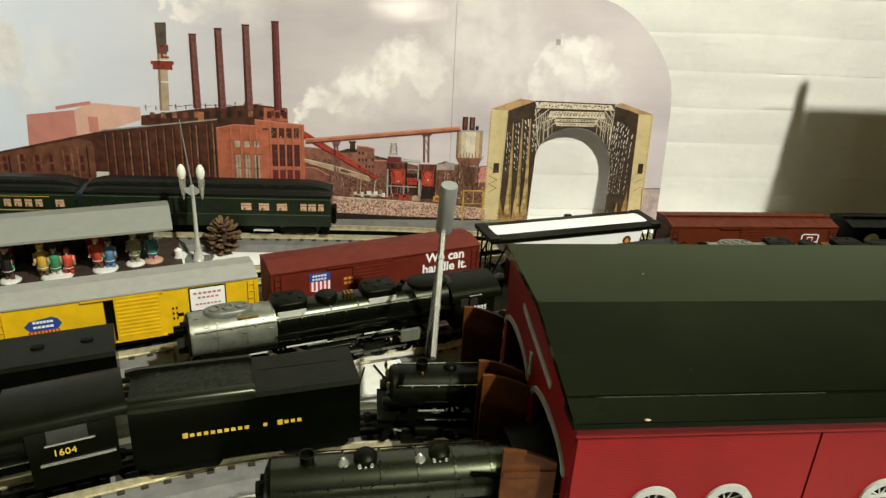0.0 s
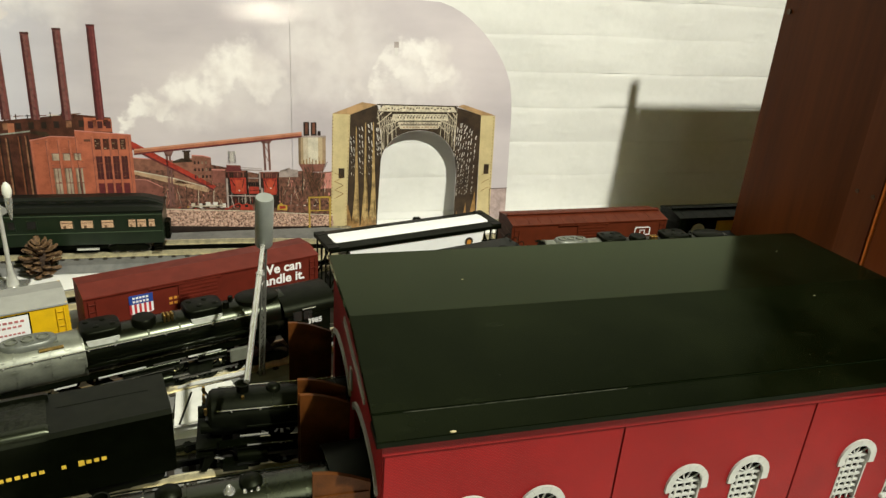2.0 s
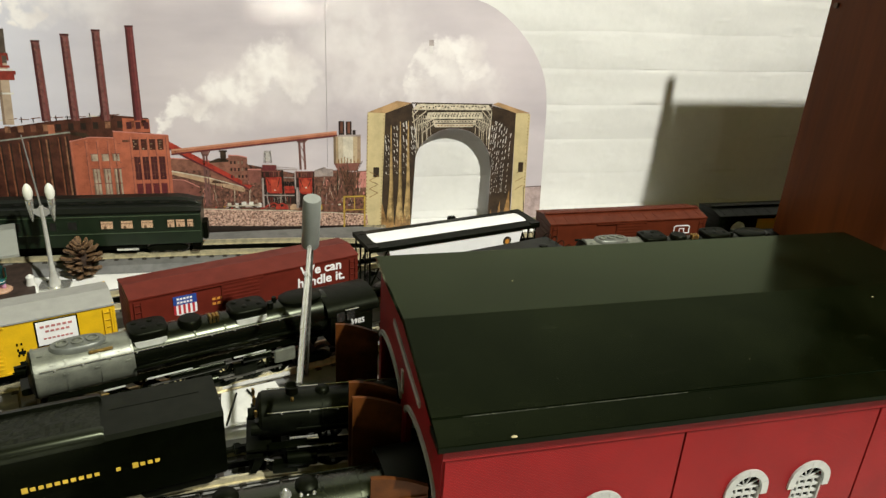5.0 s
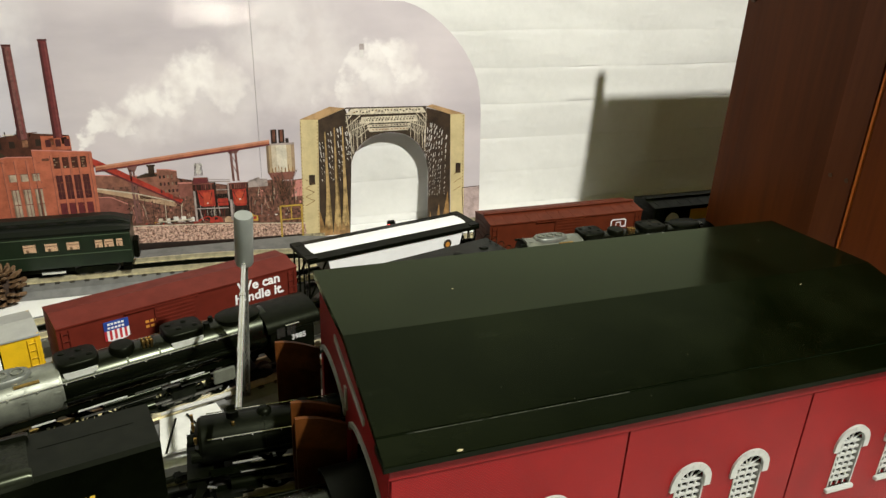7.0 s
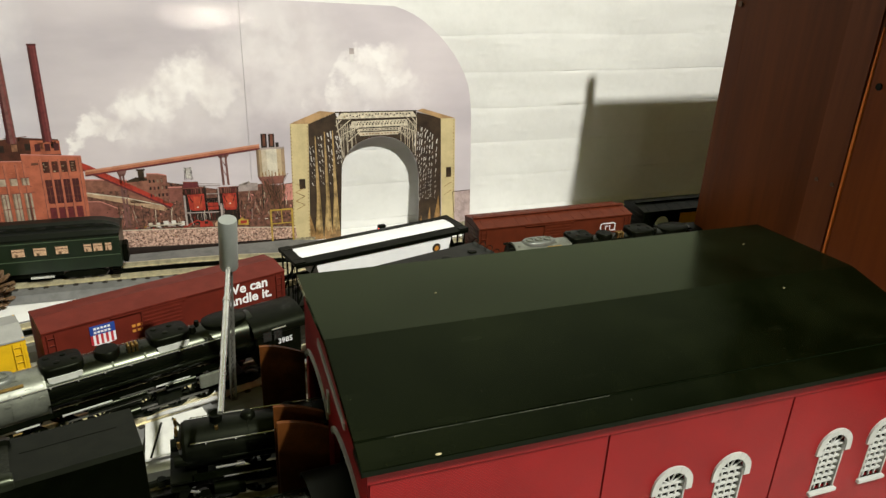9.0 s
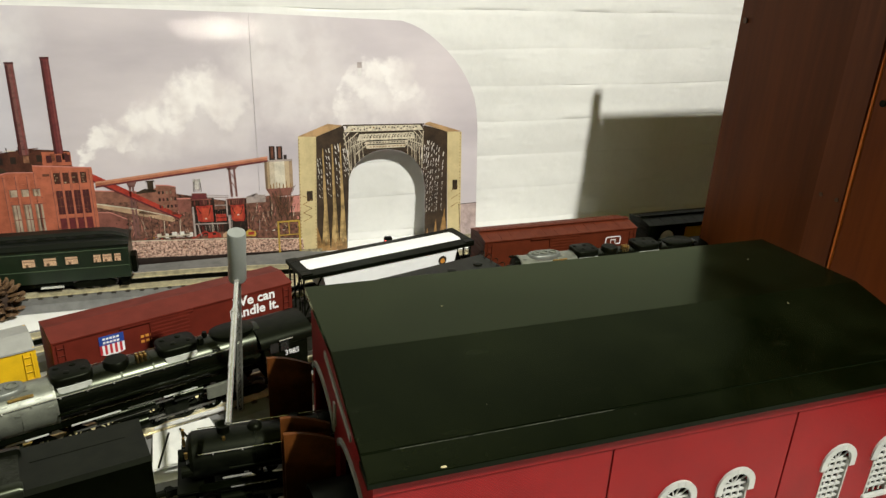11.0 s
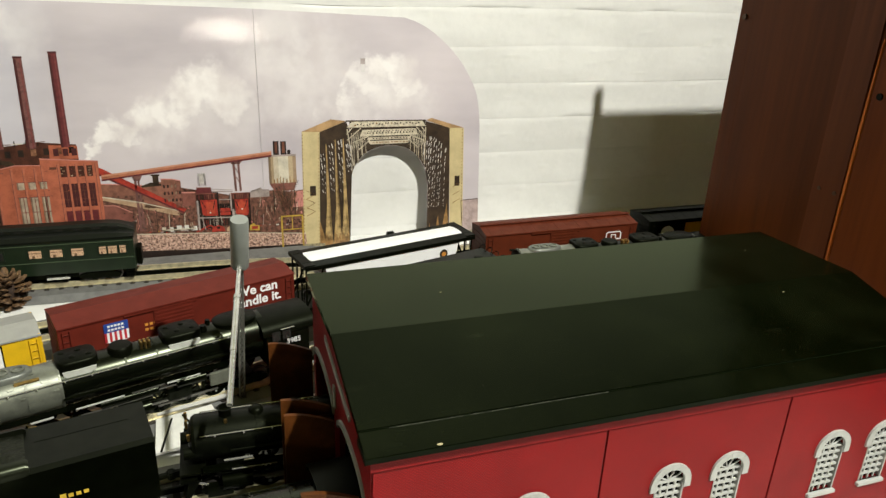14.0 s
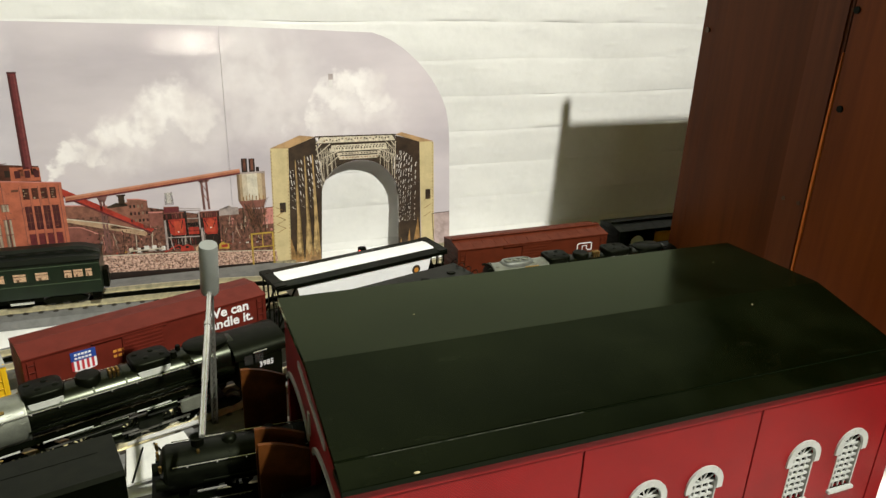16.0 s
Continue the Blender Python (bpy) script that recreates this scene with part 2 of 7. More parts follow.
def words(text, size, material, parent, m, name="lettering", label="", depth=0.0002, bold=0.0):
    cu = bpy.data.curves.new(name, "FONT")
    cu.body, cu.size, cu.extrude, cu.align_x, cu.align_y = text, size, depth, "CENTER", "CENTER"
    cu.resolution_u = 3
    cu.offset = bold
    tmp = bpy.data.objects.new("tmp", cu)
    scene.collection.objects.link(tmp)
    me = bpy.data.meshes.new_from_object(tmp.evaluated_get(bpy.context.evaluated_depsgraph_get()))
    bpy.data.objects.remove(tmp)
    me.materials.clear()
    me.materials.append(material)
    ob = new(name, me)
    ob.parent = parent
    ob.matrix_local = m
    return tagged(ob, label)


# ---- tracks: smooth centre lines on the table ----


class Line:
    """A smooth line through points, by arc length."""

    def __init__(self, pts):
        p = np.array(pts, float)
        d = np.r_[0, np.cumsum(np.hypot(*np.diff(p, axis=0).T))]
        s = np.linspace(0, d[-1], 400)
        tang = np.gradient(p, d, axis=0)
        out = []
        for v in s:
            i = min(max(np.searchsorted(d, v) - 1, 0), len(d) - 2)
            h = d[i + 1] - d[i]
            t = (v - d[i]) / h
            a, b, c, e = 2 * t**3 - 3 * t**2 + 1, t**3 - 2 * t**2 + t, -2 * t**3 + 3 * t**2, t**3 - t**2
            out.append(a * p[i] + b * h * tang[i] + c * p[i + 1] + e * h * tang[i + 1])
        self.p = np.array(out)
        self.s = np.r_[0, np.cumsum(np.hypot(*np.diff(self.p, axis=0).T))]

    def at(self, s):
        x, y = np.interp(s, self.s, self.p[:, 0]), np.interp(s, self.s, self.p[:, 1])
        x2, y2 = np.interp(s + 0.004, self.s, self.p[:, 0]), np.interp(s + 0.004, self.s, self.p[:, 1])
        x1, y1 = np.interp(s - 0.004, self.s, self.p[:, 0]), np.interp(s - 0.004, self.s, self.p[:, 1])
        return x, y, math.atan2(y2 - y1, x2 - x1)

    def s_of_x(self, x):
        return float(np.interp(x, self.p[:, 0], self.s))

    def chord(self, x0, x1):
        """The pose of a car whose ends stand at x0 and x1."""
        a, b = self.at(self.s_of_x(x0)), self.at(self.s_of_x(x1))
        ang = math.degrees(math.atan2(b[1] - a[1], b[0] - a[0]))
        return (a[0] + b[0]) / 2, (a[1] + b[1]) / 2, ang, math.hypot(b[0] - a[0], b[1] - a[1])


RAILTOP = 0.014
TA = Line([(-0.75, -0.31), (-0.5, -0.243), (-0.3134, -0.1944), (-0.205, -0.1685), (-0.0904, -0.144), (0.052, -0.11), (0.156, -0.0935), (0.3, -0.081), (0.6, -0.07), (1.0, -0.07)])
TS = Line([(-0.8, -0.055), (-0.5, -0.058), (-0.33, -0.061), (-0.222, -0.064), (-0.117, -0.0695), (-0.04, -0.080), (0.06, -0.099)])
TB = Line([(-0.8, -0.455), (-0.6, -0.398), (-0.398, -0.338), (-0.30, -0.305), (-0.145, -0.254), (-0.06, -0.222), (0.0, -0.199), (0.086, -0.175), (0.2, -0.166), (0.35, -0.165), (0.5, -0.165), (1.0, -0.165)])
TC = Line([(-0.6, -0.490), (-0.45, -0.443), (-0.30, -0.392), (-0.17, -0.351), (-0.05, -0.313), (0.1, -0.27), (0.2, -0.245), (0.3, -0.24), (0.44, -0.245)])
TD = Line([(-0.8, -0.70), (-0.6, -0.605), (-0.45, -0.546), (-0.363, -0.515), (-0.279, -0.489), (-0.20, -0.478), (-0.137, -0.4745), (-0.06, -0.477), (0.3, -0.477)])
TE = Line([(-0.6, -0.66), (-0.4, -0.61), (-0.25, -0.588), (-0.1, -0.577), (0.3, -0.575)])


def strip(bm, line, off0, off1, z0, z1, s0, s1, step=0.012):
    n = max(2, int((s1 - s0) / step))
    rows = []
    for i in range(n + 1):
        x, y, a = line.at(s0 + (s1 - s0) * i / n)
        nx, ny = -math.sin(a), math.cos(a)
        rows.append([bm.verts.new((x + nx * o, y + ny * o, z)) for o, z in ((off0, z0), (off1, z0), (off1, z1), (off0, z1))])
    for a, b in zip(rows, rows[1:]):
        for i in range(4):
            bm.faces.new((a[i], a[(i + 1) % 4], b[(i + 1) % 4], b[i]))
    bm.faces.new(rows[0])
    bm.faces.new(rows[-1][::-1])


def track(line, label, s0=0.0, s1=None, bed=0.044, ties=0.0155):
    s1 = s1 or line.s[-1]
    t = tagged(new("track"), label, "toy track")
    bm = B()
    n = int((s1 - s0) / 0.015)
    rows = []
    for i in range(n + 1):
        x, y, a = line.at(s0 + (s1 - s0) * i / n)
        nx, ny = -math.sin(a), math.cos(a)
        rows.append([bm.verts.new((x + nx * o, y + ny * o, z)) for o, z in ((-bed, 0.0005), (-bed + 0.009, 0.007), (bed - 0.009, 0.007), (bed, 0.0005))])
    for a, b in zip(rows, rows[1:]):
        for i in range(3):
            bm.faces.new((a[i], a[i + 1], b[i + 1], b[i]))
    part("roadbed", bm, BALLAST, t, "grey ballast-textured plastic roadbed")
    for o in (-0.0158, 0.0158):
        bm = B()
        strip(bm, line, o - 0.0011, o + 0.0011, 0.0085, RAILTOP, s0, s1)
        strip(bm, line, o - 0.0022, o + 0.0022, 0.0078, 0.0088, s0, s1)
        part("rail", bm, RAIL, t, "brassy metal running rail")
    bm = B()
    strip(bm, line, -0.0008, 0.0008, 0.0085, RAILTOP - 0.0005, s0, s1)
    part("middle_rail", bm, SOOT, t, "blackened centre rail")
    me = None
    for k in range(int((s1 - s0) / ties)):
        x, y, a = line.at(s0 + (k + 0.5) * ties)
        if me is None:
            bm = B()
            box(bm, -0.0026, 0.0026, -0.0215, 0.0215, 0.005, 0.0082, 0.0004)
            ob = part("tie", bm, TIE, t)
            me = ob.data
        else:
            ob = new("tie", me)
            ob.parent = t
        ob.matrix_local = pose(x, y, 0, 0, 0, math.degrees(a))
    return t

# ---- the room ----
bm = B()
box(bm, -2.2, 2.2, 0.034, 0.2, -0.74, 1.5)
wall = structure(part("wall_north", bm, WALLP), "white painted brick wall with worn mortar lines", "wall")
for nm, b6 in (("wall_south", (-2.2, 2.2, -2.8, -2.6, -0.74, 1.5)), ("wall_west", (-2.4, -2.2, -2.8, 0.2, -0.74, 1.5)), ("wall_east", (2.2, 2.4, -2.8, 0.2, -0.74, 1.5))):
    bm = B()
    box(bm, *b6)
    structure(part(nm, bm, DIMWALL), "plain dim painted wall of the room", "wall")
bm = B()
box(bm, -2.2, 2.2, -2.6, 0.034, 1.5, 1.6)
structure(part("ceiling", bm, DIMWALL), "plain dim ceiling of the room", "ceiling")
bm = B()
box(bm, -2.2, 2.2, -2.6, 0.034, -0.84, -0.74)
structure(part("floor", bm, BALLAST), "plain grey floor of the room", "floor")

tbl = thing("train_table", "white-topped train table against the wall", "table")
bm = B()
box(bm, -1.3, 1.3, -0.86, 0.032, -0.02, 0.0, 0.002)
part("tabletop", bm, SNOW, tbl, "white table top")
for x in (-1.25, 1.2):
    for y in (-0.82, -0.03):
        bm = B()
        box(bm, x, x + 0.05, y - 0.03, y + 0.02, -0.74, -0.02, 0.003)
        part("leg", bm, MAHOGANY, tbl)

# ---- tracks ----
track(TA, "empty grey-bedded toy track curving past the backdrop", 0.1)
track(TS, "grey-bedded siding track under the green coaches", 0.1)
track(TB, "grey-bedded track under the freight train", 0.1)
track(TC, "grey-bedded track under the silver-fronted locomotives", 0.1)
track(TD, "grey-bedded track leading into the engine shed", 0.1)
track(TE, "grey-bedded track into the shed's second stall", 0.1)
# grey filler sheet between the siding and the backdrop
bm = B()
prism(bm, [(-0.9, -0.03), (-0.26, -0.03), (-0.05, -0.045), (0.03, -0.05), (0.035, -0.02), (-0.02, -0.005), (-0.9, -0.005)], 0.0006, 0.006, "z")
tagged(part("gravel_strip", bm, BALLAST), "grey gravel strip along the foot of the backdrop", "gravel", kind="structure")

# ---- backdrop card ----
LEAN = 4.7
card = thing("backdrop_card", "glossy printed card backdrop of a steelworks, leaning on the wall", "backdrop", m=pose(0, 0.0006, 0, -LEAN))


def flat(name, polys, material, layer, parent=None, label=""):
    """Printed patches, each an outline of (across, up)."""
    bm = B()
    y = -0.00015 * layer
    for pts in polys:
        bm.faces.new([bm.verts.new((1000 * u, 1000 * y, 1000 * v)) for u, v in pts])
    bmesh.ops.triangulate(bm, faces=bm.faces, ngon_method="EAR_CLIP")
    bm.transform(Matrix.Scale(0.001, 4))
    return part(name, bm, material, parent or card, label)


def rect(u0, u1, v0, v1):
    return [(u0, v0), (u1, v0), (u1, v1), (u0, v1)]


def seg(p, q, w):
    d = Vector((q[0] - p[0], q[1] - p[1])).normalized() * w / 2
    return [(p[0] + d.y, p[1] - d.x), (q[0] + d.y, q[1] - d.x), (q[0] - d.y, q[1] + d.x), (p[0] - d.y, p[1] + d.x)]


def printed(name, colour, vary=0.2, scale=60, fine=400, other=None):
    return mat("print_" + name, colour, 0.34, 0, vary, scale, 0, fine, other=other)


def sky_material():
    m = bpy.data.materials.new("print_sky")
    m.use_nodes = True
    nt = m.node_tree
    b = nt.nodes["Principled BSDF"]
    tc = nt.nodes.new("ShaderNodeTexCoord")
    n1, n2 = nt.nodes.new("ShaderNodeTexNoise"), nt.nodes.new("ShaderNodeTexNoise")
    n1.inputs["Scale"].default_value, n1.inputs["Detail"].default_value = 5, 6
    n2.inputs["Scale"].default_value, n2.inputs["Detail"].default_value, n2.inputs["Roughness"].default_value = 20, 7, 0.5
    mp = nt.nodes.new("ShaderNodeMapping")
    mp.inputs["Scale"].default_value = (0.6, 1, 1.6)
    nt.links.new(tc.outputs["Object"], mp.inputs["Vector"])
    nt.links.new(mp.outputs[0], n1.inputs["Vector"])
    nt.links.new(tc.outputs["Object"], n2.inputs["Vector"])
    warp = nt.nodes.new("ShaderNodeMix")
    warp.data_type, warp.blend_type = "RGBA", "ADD"
    warp.inputs[0].default_value = 0.085 * K
    nt.links.new(tc.outputs["Object"], warp.inputs[6])
    nt.links.new(n2.outputs["Color"], warp.inputs[7])
    n3 = nt.nodes.new("ShaderNodeTexNoise")
    n3.inputs["Scale"].default_value, n3.inputs["Detail"].default_value = 75, 4
    nt.links.new(tc.outputs["Object"], n3.inputs["Vector"])
    curl = nt.nodes.new("ShaderNodeMix")
    curl.data_type, curl.blend_type = "RGBA", "ADD"
    curl.inputs[0].default_value = 0.017 * K
    nt.links.new(warp.outputs[2], curl.inputs[6])
    nt.links.new(n3.outputs["Color"], curl.inputs[7])
    grey = nt.nodes.new("ShaderNodeMix")
    grey.data_type = "RGBA"
    grey.inputs[6].default_value, grey.inputs[7].default_value = (0.455, 0.412, 0.455, 1), (0.66, 0.60, 0.635, 1)
    nr = nt.nodes.new("ShaderNodeMapRange")
    nr.inputs[1].default_value, nr.inputs[2].default_value = 0.32, 0.66
    nt.links.new(n1.outputs["Fac"], nr.inputs[0])
    nt.links.new(nr.outputs[0], grey.inputs[0])
    sx = nt.nodes.new("ShaderNodeSeparateXYZ")
    nt.links.new(tc.outputs["Object"], sx.inputs[0])
    # bluer sky towards the left, also brightened there to offset the lamp's falloff
    left = nt.nodes.new("ShaderNodeMapRange")
    left.inputs[1].default_value, left.inputs[2].default_value, left.inputs[3].default_value, left.inputs[4].default_value = -0.64 * K, -0.28 * K, 0.9, 0.0
    nt.links.new(sx.outputs[0], left.inputs[0])
    blue = nt.nodes.new("ShaderNodeMix")
    blue.data_type = "RGBA"
    blue.inputs[7].default_value = (0.74, 0.82, 1.0, 1)
    nt.links.new(left.outputs[0], blue.inputs[0])
    nt.links.new(grey.outputs[2], blue.inputs[6])
    total = None
    blobs = [(-0.272, 0.139, 0.006, 0.9), (-0.263, 0.147, 0.010, 0.9), (-0.249, 0.157, 0.014, 0.95), (-0.232, 0.166, 0.018, 0.95), (-0.208, 0.179, 0.024, 0.95), (-0.18, 0.192, 0.03, 0.95),
             (-0.15, 0.204, 0.034, 0.95), (-0.122, 0.213, 0.034, 0.95), (-0.1, 0.202, 0.03, 0.75), (-0.142, 0.178, 0.034, 0.4), (-0.19, 0.166, 0.024, 0.45), (-0.09, 0.17, 0.04, 0.3),
             (0.034, 0.182, 0.012, 0.72), (0.044, 0.196, 0.016, 0.74), (0.055, 0.213, 0.019, 0.78), (0.07, 0.23, 0.022, 0.78), (0.094, 0.236, 0.026, 0.95), (0.118, 0.235, 0.026, 0.95), (0.138, 0.218, 0.024, 0.9), (0.1, 0.205, 0.034, 0.7), (0.15, 0.196, 0.022, 0.55), (0.02, 0.182, 0.02, 0.6), (0.058, 0.19, 0.028, 0.7), (0.085, 0.215, 0.03, 0.85), (0.12, 0.2, 0.03, 0.7),
             (-0.034, 0.25, 0.05, 0.5), (-0.004, 0.255, 0.05, 0.55), (0.026, 0.235, 0.04, 0.45), (0.0, 0.21, 0.045, 0.45), (-0.03, 0.29, 0.04, 0.45),
             (-0.43, 0.262, 0.007, 0.9), (-0.42, 0.268, 0.011, 0.9), (-0.402, 0.276, 0.016, 0.8), (-0.376, 0.284, 0.022, 0.6), (-0.335, 0.288, 0.03, 0.45), (-0.64, 0.215, 0.05, 0.75), (-0.60, 0.165, 0.03, 0.6), (-0.66, 0.27, 0.05, 0.6), (-0.57, 0.2, 0.03, 0.4)]
    for u, v, r, amount in blobs:
        d = nt.nodes.new("ShaderNodeVectorMath")
        d.operation = "DISTANCE"
        d.inputs[1].default_value = ((u + 0.0545) * K, 0.0545 * K, (v + 0.0545) * K)
        nt.links.new(curl.outputs[2], d.inputs[0])
        mr = nt.nodes.new("ShaderNodeMapRange")
        mr.interpolation_type = "SMOOTHSTEP"
        lo = 0.4 if amount > 0.7 else 0.05
        mr.inputs[1].default_value, mr.inputs[2].default_value, mr.inputs[3].default_value, mr.inputs[4].default_value = r * lo * K, r * (1.2 if amount > 0.7 else 1.7) * K, amount, 0.0
        nt.links.new(d.outputs["Value"], mr.inputs[0])
        if total is None:
            total = mr
        else:
            mx = nt.nodes.new("ShaderNodeMath")
            mx.operation = "MAXIMUM"
            nt.links.new(total.outputs[0], mx.inputs[0])
            nt.links.new(mr.outputs[0], mx.inputs[1])
            total = mx
    out = nt.nodes.new("ShaderNodeMix")
    out.data_type = "RGBA"
    fold = nt.nodes.new("ShaderNodeMix")
    fold.data_type = "RGBA"
    fold.inputs[6].default_value, fold.inputs[7].default_value = (0.72, 0.665, 0.68, 1), (0.90, 0.86, 0.865, 1)
    fr = nt.nodes.new("ShaderNodeMapRange")
    fr.inputs[1].default_value, fr.inputs[2].default_value = 0.36, 0.56
    nt.links.new(n2.outputs["Fac"], fr.inputs[0])
    nt.links.new(fr.outputs[0], fold.inputs[0])
    nt.links.new(fold.outputs[2], out.inputs[7])
    nt.links.new(total.outputs[0], out.inputs[0])
    nt.links.new(blue.outputs[2], out.inputs[6])
    nt.links.new(out.outputs[2], b.inputs["Base Color"])
    b.inputs["Roughness"].default_value = 0.07
    wv = nt.nodes.new("ShaderNodeTexNoise")
    ms = nt.nodes.new("ShaderNodeMapping")
    ms.inputs["Scale"].default_value = (260, 1, 4)
    nt.links.new(tc.outputs["Object"], ms.inputs["Vector"])
    nt.links.new(ms.outputs[0], wv.inputs["Vector"])
    bp = nt.nodes.new("ShaderNodeBump")
    bp.inputs["Strength"].default_value, bp.inputs["Distance"].default_value = 0.085, 0.0006
    nt.links.new(wv.outputs["Fac"], bp.inputs["Height"])
    nt.links.new(bp.outputs[0], b.inputs["Normal"])
    return m


curve_ = [tuple(p) for p in Line([(0.0561, 0.0937), (0.0624, 0.1115), (0.0748, 0.1264), (0.0949, 0.1361), (0.115, 0.1381), (0.1352, 0.1336), (0.1514, 0.1214), (0.1636, 0.1018), (0.1676, 0.0809)]).p[::10]]
arch = [(0.0533, 0.0)] + curve_ + [(0.1676, 0.0809), (0.1667, 0.0)]
edge = [(0.2468, 0.0)] + [tuple(p) for p in Line([(0.2455, 0.13), (0.2442, 0.1744), (0.2388, 0.2065), (0.2233, 0.2382), (0.1943, 0.2729), (0.1584, 0.2989), (0.1199, 0.312)]).p[::25]]
SKY = sky_material()
bm = B()
rim = sorted(edge + [(-0.0618, 0.3155)], key=lambda q: q[0])
low = [(-0.0618, 0.0), (0.0533, 0.0)] + [q for k, q in enumerate(curve_) if k == 0 or q[0] > curve_[k - 1][0] + 0.0003] + [(0.1676, 0.0809), (0.1677, 0.0), (0.2468, 0.0)]
stops = sorted({round(q[0], 5) for q in low} | {round(q[0], 5) for q in rim})
columns = []
for u in stops:
    z0 = float(np.interp(u, [q[0] for q in low], [q[1] for q in low]))
    z1 = max(float(np.interp(u, [q[0] for q in rim], [q[1] for q in rim])), z0 + 0.0002)
    columns.append([bm.verts.new((u, y, z)) for y, z in ((0.0, z0), (0.0, z1), (0.0022, z1), (0.0022, z0))])
for a, c in zip(columns, columns[1:]):
    for k in range(4):
        bm.faces.new((a[k], a[(k + 1) % 4], c[(k + 1) % 4], c[k]))
bm.faces.new(columns[0])
bm.faces.new(columns[-1][::-1])
part("portal_panel", bm, SKY, card, "panel with an arched opening and a rounded corner")
bm = B()
prism(bm, [(-0.78, 0.0), (-0.0622, 0.0), (-0.0622, 0.3155), (-0.27, 0.3196), (-0.78, 0.325)], 0.0, 0.0022, "y")
part("works_panel", bm, SKY, card, "panel printed with the works and smoke")

P_DARK = printed("dark_brick", (0.088, 0.030, 0.020), 0.3, 60, 500)
P_RED = printed("red_brick", (0.42, 0.118, 0.066), 0.16, 60)
P_RIB = printed("wall_rib", (0.30, 0.14, 0.08), 0.3, 120)
P_SIDE = printed("side_brick", (0.17, 0.065, 0.042), 0.25, 60)
P_PIL = printed("pilaster", (0.46, 0.14, 0.083), 0.14, 90)
P_PINK = printed("pink_wall", (0.58, 0.235, 0.20), 0.08, 30)
P_PINKL = printed("pale_pink_wall", (0.72, 0.43, 0.355), 0.08, 30)
P_MAROON = printed("maroon_stack", (0.14, 0.03, 0.033), 0.14, 160)
P_CREAM = printed("cream_steel", (0.60, 0.49, 0.27), 0.09, 40)
P_BROWN = printed("brown_steel", (0.055, 0.035, 0.022), 0.3, 60)
P_RUST = printed("rust_steel", (0.34, 0.19, 0.07), 0.3, 90)
P_RUBBLE = printed("rubble", (0.66, 0.44, 0.35), 0.45, 330, 900, (0.07, 0.022, 0.015))
P_YARD = printed("yard", (0.25, 0.105, 0.075), 0.2, 110, 700, (0.07, 0.028, 0.02))
P_WOOD = printed("bare_woods", (0.21, 0.095, 0.068), 0.34, 190, 900, (0.028, 0.012, 0.009))
P_SCAR = printed("scarlet", (0.40, 0.045, 0.03), 0.2, 120)
P_SCARD = printed("dull_scarlet", (0.27, 0.04, 0.03), 0.2, 120)
P_BLACK = printed("near_black", (0.025, 0.016, 0.013), 0.2)
P_WINL = printed("pale_window", (0.46, 0.36, 0.27), 0.2)
P_STEEL = printed("pale_truss", (0.62, 0.54, 0.42), 0.2)
P_CONV = printed("conveyor", (0.44, 0.16, 0.09), 0.15)
P_TANW = printed("dim_window", (0.26, 0.17, 0.12), 0.2)
P_WHITE = printed("white", (0.7, 0.68, 0.64), 0.1)
P_OCHRE = printed("ochre", (0.5, 0.33, 0.06), 0.2)
P_RUSTD = printed("dull_rust", (0.24, 0.09, 0.07), 0.2)
P_STACKD = printed("stack_shade", (0.075, 0.02, 0.022), 0.14, 160)
P_STACKM = printed("stack_brown", (0.20, 0.085, 0.078), 0.22, 160)
P_STACKL = printed("stack_light", (0.20, 0.055, 0.055), 0.14, 160)
P_TREE = printed("bare_branches", (0.16, 0.09, 0.06), 0.3)
rnd = random.Random(4)
flat("pink_building", [[(-0.6087, 0.0958), (-0.548, 0.11), (-0.548, 0.1459), (-0.6062, 0.1386)]], P_PINK, 1)
flat("pink_building_end", [[(-0.548, 0.11), (-0.5173, 0.1176), (-0.4665, 0.1357), (-0.4665, 0.1516), (-0.527, 0.1558), (-0.548, 0.1459)]], P_PINKL, 1)
flat("pink_building_roof", [[(-0.57, 0.1455), (-0.527, 0.1535), (-0.527, 0.158), (-0.57, 0.15)], rect(-0.532, -0.52, 0.118, 0.138)], P_PINK, 2)
flat("works_side_wall", [[(-0.78, 0.05), (-0.3712, 0.05), (-0.3705, 0.1373), (-0.5171, 0.1198), (-0.5187, 0.1176), (-0.645, 0.0906), (-0.78, 0.07)]], P_DARK, 2)
flat("lower_side_wall", [[(-0.78, 0.05), (-0.53, 0.05), (-0.53, 0.105), (-0.545, 0.1095), (-0.645, 0.088), (-0.78, 0.068)]], P_SIDE, 3)
P_RUSTRIB = printed("rust_rib", (0.24, 0.085, 0.045), 0.3, 140)
for k in range(13):
    for d_, wide in ((0.0, 0.0017), (0.0088, 0.0022)):
        u = -0.5135 + k * 0.0212 + d_ + rnd.uniform(-0.0008, 0.0008)
        if u > -0.376 or (k + d_ > 5 and rnd.random() < 0.2):
            continue
        top = 0.1205 + (u + 0.517) * 0.12
        flat("wall_rib", [[(u, 0.056), (u + wide, 0.056), (u + wide * 0.85, top - 0.006), (u + wide * 0.1, top - 0.004)]], rnd.choice((P_RUSTRIB, P_RUSTRIB, P_RIB)), 4)
        flat("rib_shade", [rect(u + wide, u + wide + 0.0016, 0.056, top - 0.004)], P_BLACK, 4)
